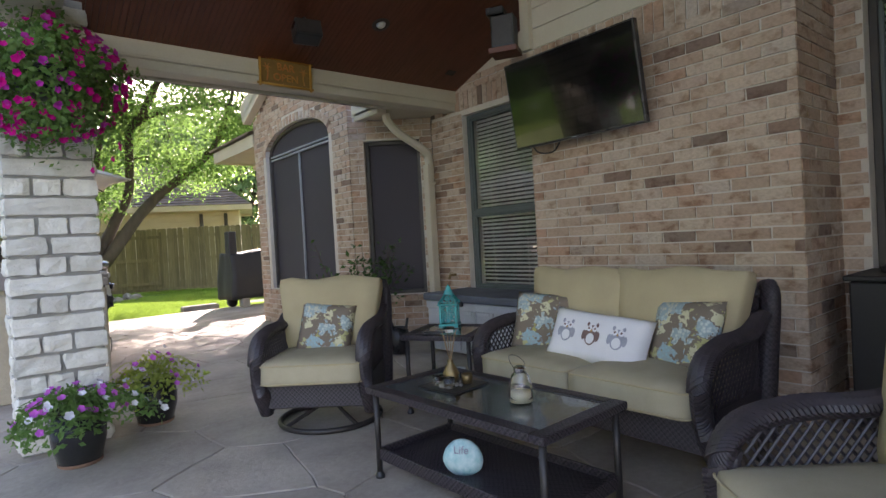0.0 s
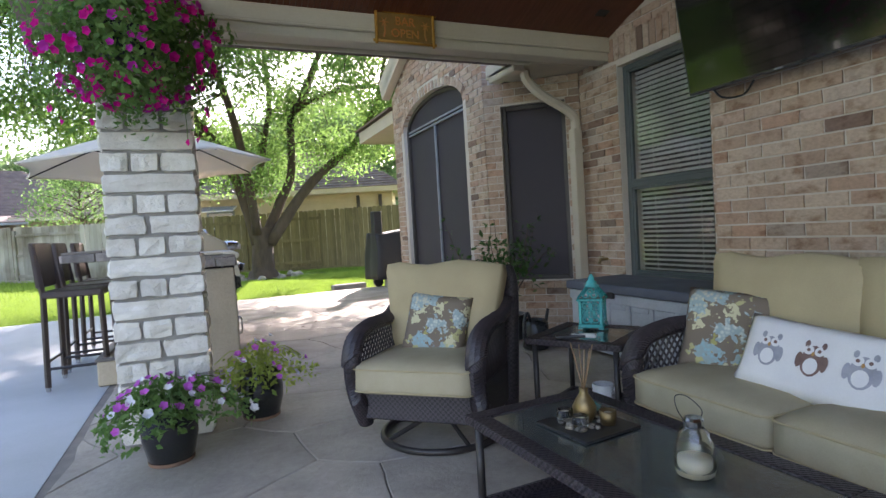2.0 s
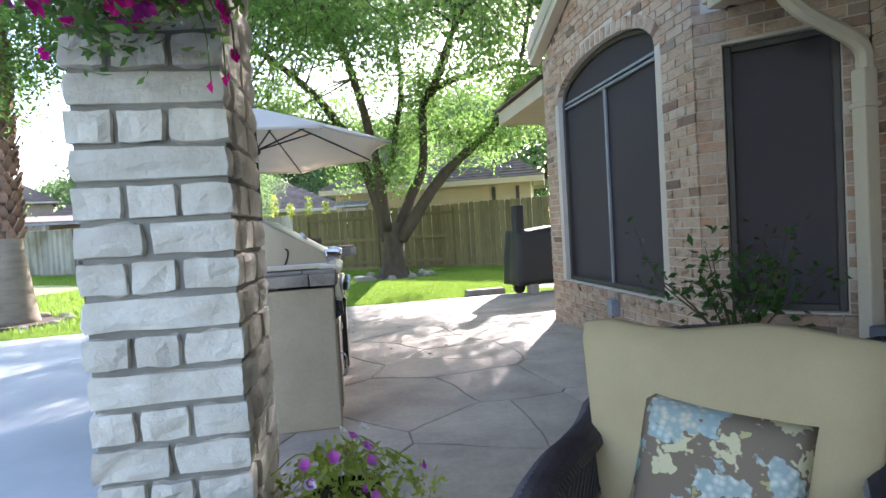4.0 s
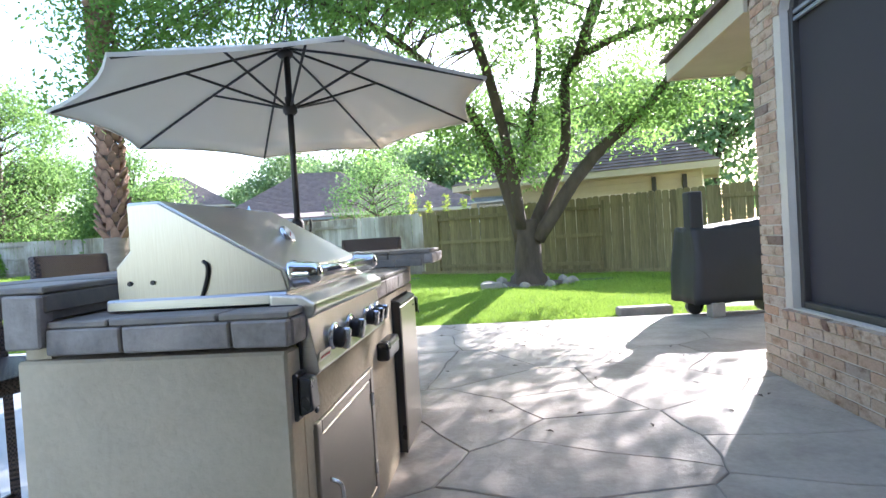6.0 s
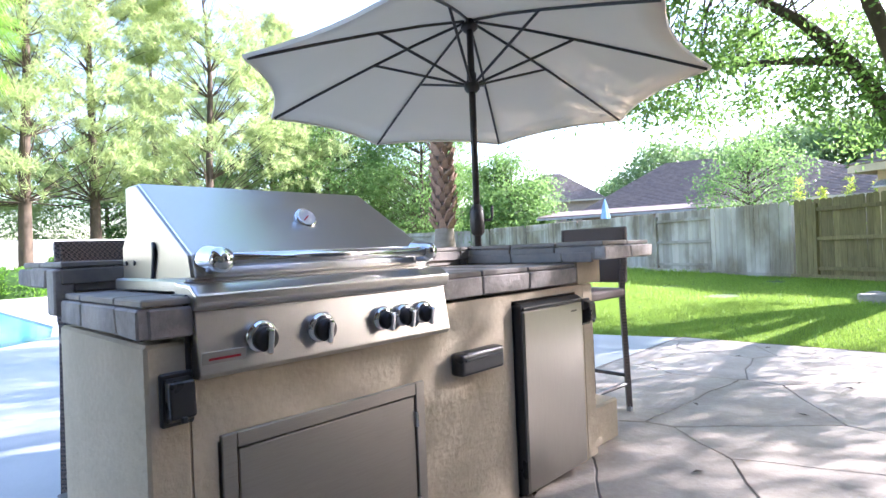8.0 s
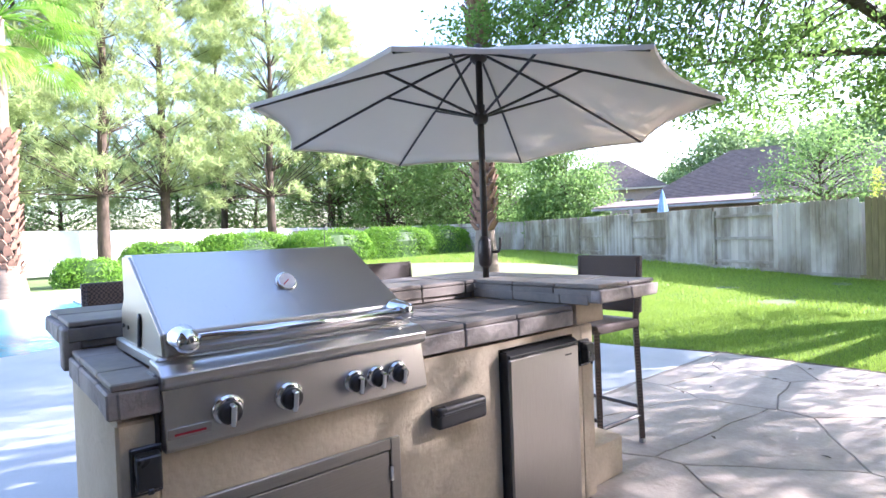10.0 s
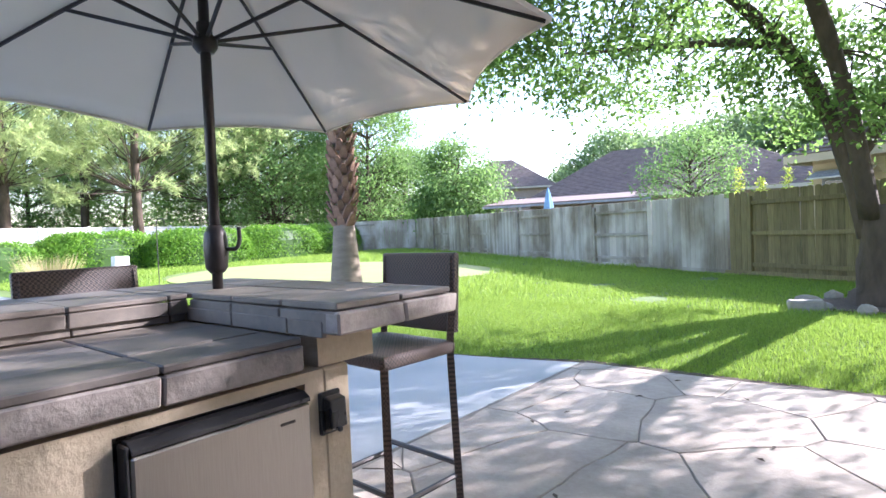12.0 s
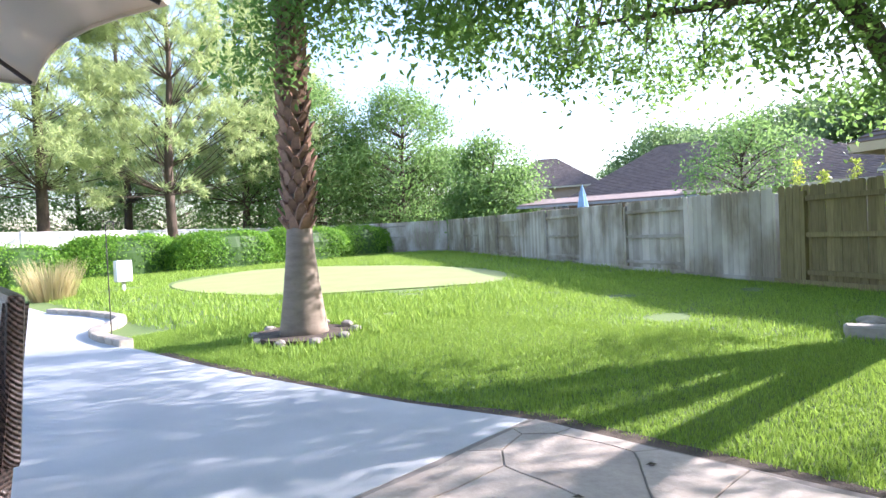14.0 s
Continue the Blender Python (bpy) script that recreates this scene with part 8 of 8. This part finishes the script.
kerb = curve_pts([(-5.6, 10.2, 0), (-6.6, 10.14, 0), (-7.4, 10.29, 0), (-8.0, 10.71, 0), (-8.8, 10.98, 0), (-10.0, 10.88, 0), (-11.7, 10.48, 0)], 4)
for p, q in zip(kerb, kerb[1:]):
    ln = (q - p).length / 2 - 0.008
    ang = math.degrees(math.atan2(q.y - p.y, q.x - p.x))
    tagged(mesh_ob("kerb_stone", moved(boxed((-ln, -0.09, -0.08), (ln, 0.09, 0.085), 0.025, None, 2), Matrix.Translation((p + q) / 2) @ pose(0, 0, 0, 0, 0, ang)), ROCK), "rounded pale kerb stone at the deck edge", "kerb stone", "kerb stones by the lawn")
structure(flat("soil_oak", [(OX + 0.85 * math.cos(a), OY - 0.1 + 0.75 * math.sin(a)) for a in (k * math.pi / 9 for k in range(18))], gz(OX, OY) + 0.022, SOIL_EDGE, 0.1), "bare brown soil round the oak", "soil")
structure(flat("soil_palm", [(PLX + 0.72 * math.cos(a), PLY + 0.62 * math.sin(a)) for a in (k * math.pi / 9 for k in range(18))], gz(PLX, PLY) + 0.03, SOIL_EDGE, 0.14), "bare brown soil round the palm", "soil")
green = sheet([(GRX + 6.0 * math.cos(a) * (1 + 0.12 * math.sin(3 * a)), GRY + 4.0 * math.sin(a)) for a in (k * math.pi / 20 for k in range(40))], [], lambda u, v, w: Vector((u, v, -w)), 0.03)
bmesh.ops.subdivide_edges(green, edges=list(green.edges), cuts=3)
for v in green.verts:
    v.co.z += gz(v.co.x, v.co.y) + 0.03
structure(mesh_ob("putting_green", green, GREEN_TURF), "smooth pale putting green", "turf")
edge_line = [(4.9, LAWN_Y + 0.14), (2.0, LAWN_Y + 0.08), (PATIO_X, LAWN_Y + 0.01), (-0.8, 10.74), (-1.6, 10.6), (-2.6, 10.44), (-3.8, 10.32), (-4.8, 10.26)]
structure(flat("soil_edge", edge_line + [(x, y + 0.16 + 0.05 * math.sin(9 * x)) for x, y in reversed(edge_line)], -0.03, SOIL_EDGE, 0.05), "strip of bare soil along the patio edge", "soil")

# lawn blades, dense near the patio
g = np.random.default_rng(5)


def blades(n, x0, x1, y0, y1, size, seed):
    g = np.random.default_rng(seed)
    x, y = g.uniform(x0, x1, n), g.uniform(y0, y1, n)
    ly = np.interp(x, EDGE_X, EDGE_Y) + 0.03
    keep = y > ly + 0.05 + np.abs(g.normal(0, 0.09, n))
    keep &= (x - OX) ** 2 + (y - OY) ** 2 > 0.7
    keep &= (x - PLX) ** 2 + (y - PLY) ** 2 > 0.42
    keep &= ((x - GRX) / 6.2) ** 2 + ((y - GRY) / 4.1) ** 2 > 1
    fy = FC.y + (x - FC.x) * np.where(x < FC.x, (FD.y - FC.y) / (FD.x - FC.x), (12.05 - FC.y) / (12.3 - FC.x))
    keep &= y < fy + 0.1
    patch = np.array([noise.noise((a * 0.8, b * 0.8, 0.0)) for a, b in zip(x[::1], y[::1])])
    keep &= patch > -0.52
    x, y, patch = x[keep], y[keep], patch[keep]
    n = len(x)
    h = size * g.uniform(0.5, 1.25, n) * (1 + 0.5 * patch)
    a = g.uniform(0, 6.28, n)
    b0 = np.stack([x, y, lawn_z(x, y) - 0.005], axis=1)
    sd = np.stack([np.cos(a), np.sin(a), np.zeros(n)], axis=1) * (size * 0.11)
    lean = np.stack([np.cos(a + 1.3), np.sin(a + 1.3), np.zeros(n)], axis=1) * (h * g.uniform(0.1, 0.8, n))[:, None]
    tp = b0 + lean + np.stack([np.zeros(n), np.zeros(n), h], axis=1)
    v = np.stack([b0 - sd, b0 + sd, tp], axis=1).reshape(-1, 3)
    return v, np.arange(n * 3).reshape(n, 3)


for nm, spec in (("grass_near", (330000, -6.5, 6.0, 10.2, 14.2, 0.044, 1)), ("grass_middle", (220000, -12.0, 7.0, 13.8, 21.0, 0.06, 2)), ("grass_far", (110000, -24.0, -3.0, 11.0, 33.0, 0.12, 3))):
    v, f = blades(*spec)
    tagged(cloud(nm, v, f, GRASS), "short bright green lawn grass", "grass", kind="stuff")

# fallen leaves on the patio
lr = random.Random(8)
for k in range(26):
    x, y = lr.uniform(0.4, 3.3), lr.uniform(6.8, 10.9)
    b = bmesh.new()
    vs = [b.verts.new(p) for p in ((-0.03, 0, 0.004), (0, 0.013, 0.012), (0.03, 0, 0.006), (0, -0.013, 0.009))]
    b.faces.new(vs)
    tagged(mesh_ob("fallen_leaf", moved(b, Matrix.Translation((x, y, 0.0)) @ pose(0, 0, 0, 0, 0, lr.uniform(0, 360))), BARK), "small curled dry brown oak leaf", "leaf", "fallen leaves on the patio")

# smoker under its cover
sm = thing("covered_smoker", "barrel smoker under a black fabric cover with a chimney", "smoker", pose(4.35, 11.0, 0, 0, 0, 8))
cb2 = bmesh.new()
box(cb2, (-0.50, -0.32, 0.16), (0.62, 0.32, 1.08))
bmesh.ops.subdivide_edges(cb2, edges=list(cb2.edges), cuts=9, use_grid_fill=True)
for v in cb2.verts:
    x, y, z = v.co
    k = (z - 0.16) / 0.92
    v.co.y *= 1 - 0.35 * max(0, k - 0.45) ** 1.4 * 2
    v.co.x = (x - 0.06) * (1 + 0.06 * (1 - k)) + 0.06
    v.co += noise.noise_vector((x * 5, y * 5, z * 2.2)) * 0.035
    if k > 0.95:
        v.co.z += 0.03 * math.sin(4 * x) - 0.05 * abs(y)
part("cover", cb2, COVER, sm, "creased black fabric cover", True)
ch = boxed((-0.085, -0.085, 0.3), (0.085, 0.085, 1.47), 0.03, None, 3)
for v in ch.verts:
    v.co.x += -0.42
    v.co.y += -0.12
part("chimney_sleeve", ch, COVER, sm, "black chimney sleeve", True)
for x in (-0.40, 0.45):
    part("wheel", moved(lathe(bmesh.new(), [(0.10, -0.03), (0.10, 0.03)], 16), Matrix.Translation((x, 0, 0.10)) @ pose(0, 0, 0, 90)), BLACK_PLASTIC, sm)
part("leg_block", boxed((-0.36, -0.34, 0), (-0.20, -0.2, 0.17), 0.01), ROCK, sm, "pale concrete block")


# houses
def hip_roof(x0, x1, y0, y1, ez, rz, over=0.45, ridge_x=True):
    x0, x1, y0, y1 = x0 - over, x1 + over, y0 - over, y1 + over
    if ridge_x:
        d = (y1 - y0) / 2
        a, c = (x0 + d, (y0 + y1) / 2), (x1 - d, (y0 + y1) / 2)
    else:
        d = (x1 - x0) / 2
        a, c = ((x0 + x1) / 2, y0 + d), ((x0 + x1) / 2, y1 - d)
    e = [Vector((x0, y0, ez)), Vector((x1, y0, ez)), Vector((x1, y1, ez)), Vector((x0, y1, ez))]
    A, C = Vector((*a, rz)), Vector((*c, rz))
    planes = [(e[0], e[1], C, A), (e[1], e[2], C), (e[2], e[3], A, C), (e[3], e[0], A)] if ridge_x else [(e[0], e[1], A), (e[1], e[2], C, A), (e[2], e[3], C), (e[3], e[0], A, C)]
    return planes, (x0, x1, y0, y1)


def shingle_plane(b, poly, step=0.16):
    """Overlapping courses on one roof plane, each a thin lapped strip."""
    n = (poly[1] - poly[0]).cross(poly[-1] - poly[0]).normalized()
    if n.z < 0:
        n = -n
    h = Vector((0, 0, 1)).cross(n).normalized()
    up = n.cross(h).normalized()
    if up.z < 0:
        up = -up
    o = poly[0]
    pts = [((p - o).dot(h), (p - o).dot(up)) for p in poly]
    top = max(v for _, v in pts)
    v0 = 0.0
    while v0 < top - 0.02:
        vm = min(v0 + step * 0.5, top - 0.01)

        def span(v):
            xs = []
            for (ua, va), (ub, vb) in zip(pts, pts[1:] + pts[:1]):
                if (va - v) * (vb - v) <= 0 and abs(va - vb) > 1e-6:
                    xs.append(ua + (ub - ua) * (v - va) / (vb - va))
            return (min(xs), max(xs)) if len(xs) > 1 else (0, 0)
        v1 = min(v0 + step, top)
        s0, s1 = span(v0 + 0.001), span(v1 - 0.001)
        q = [o + h * s0[0] + up * v0 + n * 0.03, o + h * s0[1] + up * v0 + n * 0.03, o + h * s1[1] + up * v1, o + h * s1[0] + up * v1, o + h * s0[0] + up * v0, o + h * s0[1] + up * v0]
        vs = [b.verts.new(p) for p in q]
        b.faces.new(vs[:4])
        b.faces.new((vs[4], vs[5], vs[1], vs[0]))
        v0 += step


def house(name, label, x0, x1, y0, y1, ez, rz, wall_mat, windows=(), rot=0.0, origin=(0, 0), ridge_x=True, step=0.17):
    t = thing(name, label, "house", pose(origin[0], origin[1], -0.05, 0, 0, rot))
    wb = bmesh.new()
    box(wb, (x0, y0, 0), (x1, y1, ez))
    part("wall", wb, wall_mat, t)
    planes, (a0, a1, b0, b1) = hip_roof(x0, x1, y0, y1, ez + 0.05, rz, ridge_x=ridge_x)
    rb_ = bmesh.new()
    for p in planes:
        shingle_plane(rb_, [Vector(q) for q in p], step)
    bmesh.ops.remove_doubles(rb_, verts=list(rb_.verts), dist=0.004)
    part("roof", rb_, SHINGLE, t, "brown shingle hip roof")
    so = bmesh.new()
    box(so, (a0, b0, ez - 0.13), (a1, b0 + 0.04, ez + 0.07))
    box(so, (a0, b1 - 0.04, ez - 0.13), (a1, b1, ez + 0.07))
    box(so, (a0, b0 + 0.04, ez - 0.13), (a0 + 0.04, b1 - 0.04, ez + 0.07))
    box(so, (a1 - 0.04, b0 + 0.04, ez - 0.13), (a1, b1 - 0.04, ez + 0.07))
    box(so, (a0 + 0.04, b0 + 0.04, ez - 0.02), (a1 - 0.04, b1 - 0.04, ez))
    part("fascia", so, CREAM, t)
    for wx, wz, ww, wh in windows:
        w = part("window", boxed((wx, y0 - 0.05, wz), (wx + ww, y0 + 0.02, wz + wh), 0.01), FRAME_GREY, t)
        part("pane", boxed((wx + 0.08, y0 - 0.06, wz + 0.08), (wx + ww - 0.08, y0 - 0.05, wz + wh - 0.08)), SCREEN, w)
        part("crossbar", boxed((wx + 0.08, y0 - 0.075, wz + wh / 2 - 0.03), (wx + ww - 0.08, y0 - 0.06, wz + wh / 2 + 0.03)), VINYL, w)
    return t


HX, HY, HR = 0.25, 22.05, -20.3
h2 = house("house", "tan neighbouring house with a brown shingle hip roof behind the fence", 0.45, 7.35, 0.45, 3.9, 2.72, 4.42, SIDING, [(0.65, 1.0, 1.0, 1.2)], HR, (HX, HY))
for z in np.arange(1.6, 2.6, 0.16):
    part("lap_board", boxed((0.45, 0.42, z), (7.35, 0.446, z + 0.145), 0.003), SIDING, h2)
for x in (6.05, 6.85):
    part("downpipe", boxed((x, 0.33, 1.2), (x + 0.12, 0.41, 2.5), 0.01), BLACK_METAL, h2)
awning_m = Matrix.Translation((0.55, 0.40, 2.35)) @ pose(0, 0, 0, 22)
aw = part("awning", moved(boxed((0, -0.5, 0), (1.2, 0, 0.03)), awning_m), VINYL, h2, "white slatted window awning")
for k in range(6):
    part("awning_slat", moved(boxed((0, -0.09, 0.032), (1.2, -0.075, 0.05)), awning_m @ Matrix.Translation((0, -0.075 * k, 0))), GREY_PLASTIC, aw)
house("house", "low brown-roofed neighbouring house past the grey fence", -6, 6, 0, 9, 2.9, 6.3, FAR_BRICK, [(-4, 1, 1.4, 1.3)], 14, (-9.8, 38.5))
house("house", "brown-roofed wing of the neighbouring house", -4.5, 4.5, 0, 8, 2.9, 5.5, FAR_BRICK, [(-1, 1, 1.2, 1.3)], 14, (-3.6, 37.0))
pr = thing("porch_roof", "low flat brown porch roof with a grey fascia", "porch", pose(-13.5, 34.8, 0, 0, 0, 14))
part("roof", moved(boxed((-3.2, -1.2, 0), (6, 2.8, 0.12), 0.02), Matrix.Translation((0, 0, 2.75)) @ pose(0, 0, 0, 7)), SHINGLE, pr)
part("fascia", boxed((-3.2, -1.3, 2.52), (6, -1.22, 2.64), 0.01), FRAME_GREY, pr)
for x in (-1.0, 5.5):
    part("post", boxed((x, -1.2, 0), (x + 0.14, -1.06, 2.52)), FENCE_GREY, pr)
house("house", "two-storey tan brick house with a brown hip roof far off", -5.5, 5.5, 0, 9, 5.9, 9.5, FAR_BRICK, [(-4.4, 3.3, 2.2, 1.7), (1.6, 3.7, 0.9, 1.1), (-4.2, 0.6, 1.6, 1.5)], 30, (-31.0, 57.5))
house("house", "low house with a brown roof behind the trees", -6, 6, 0, 8, 2.6, 5.0, SIDING, [], 30, (-32, 40))
bu = thing("closed_umbrella", "folded pale blue patio umbrella beyond the fence", "umbrella", Matrix.Translation((-9.5, 28.2, 0)))
part("pole", tube(bmesh.new(), [(0, 0, -0.05), (0, 0, 2.95)], 0.025, 8), VINYL, bu)
part("folded_canopy", lathe(bmesh.new(), [(0.24, 1.55), (0.27, 1.7), (0.20, 2.2), (0.10, 2.75), (0.02, 3.05)], 16, wob=0.14), BLUE_CLOTH, bu, "pale blue folded canvas")

# far wing of this house: wall, soffit and eave beyond the bay
structure(mesh_ob("wall_far_wing", boxed((5.7, 8.7, 0), (5.9, 10.4, 2.75)), FAR_BRICK), "tan brick wall of the far house wing", "wall")
ev = thing("eave_far_wing", "cream eave and soffit of the far house wing", "eave", kind="structure")
part("soffit", boxed((3.72, 8.6, 2.74), (5.69, 10.55, 2.78)), CREAM, ev)
part("fascia_end", boxed((3.70, 10.55, 2.72), (5.69, 10.588, 2.92), 0.005), CREAM, ev)
part("fascia_side", boxed((3.66, 8.6, 2.72), (3.698, 10.588, 2.92), 0.005), CREAM, ev)
rw = bmesh.new()
for p in ([Vector((3.6, 8.6, 2.93)), Vector((3.6, 10.62, 2.93)), Vector((6.2, 9.6, 4.1)), Vector((6.2, 8.6, 4.1))], [Vector((3.6, 10.62, 2.93)), Vector((6.2, 10.62, 2.93)), Vector((6.2, 9.6, 4.1))]):
    shingle_plane(rw, p, 0.14)
part("shingles", rw, SHINGLE, ev)
fl = thing("flood_light", "pair of pale flood lights under the eave", "lamp", Matrix.Translation((4.4, 10.2, 2.73)))
part("base", lathe(bmesh.new(), [(0.06, 0.02), (0.06, 0.0), (0.03, -0.02)], 14), CREAM, fl)
for s in (-1, 1):
    part("lamp_head", moved(lathe(bmesh.new(), [(0.02, 0), (0.03, 0.04), (0.055, 0.12), (0.055, 0.14)], 14), Matrix.Translation((0.05 * s, 0, -0.03)) @ pose(0, 0, 0, 130, 0, 50 * s)), CREAM, fl)


# small pieces of walls, pillar and patio, last
for lay_pieces in LATER:
    lay_pieces()
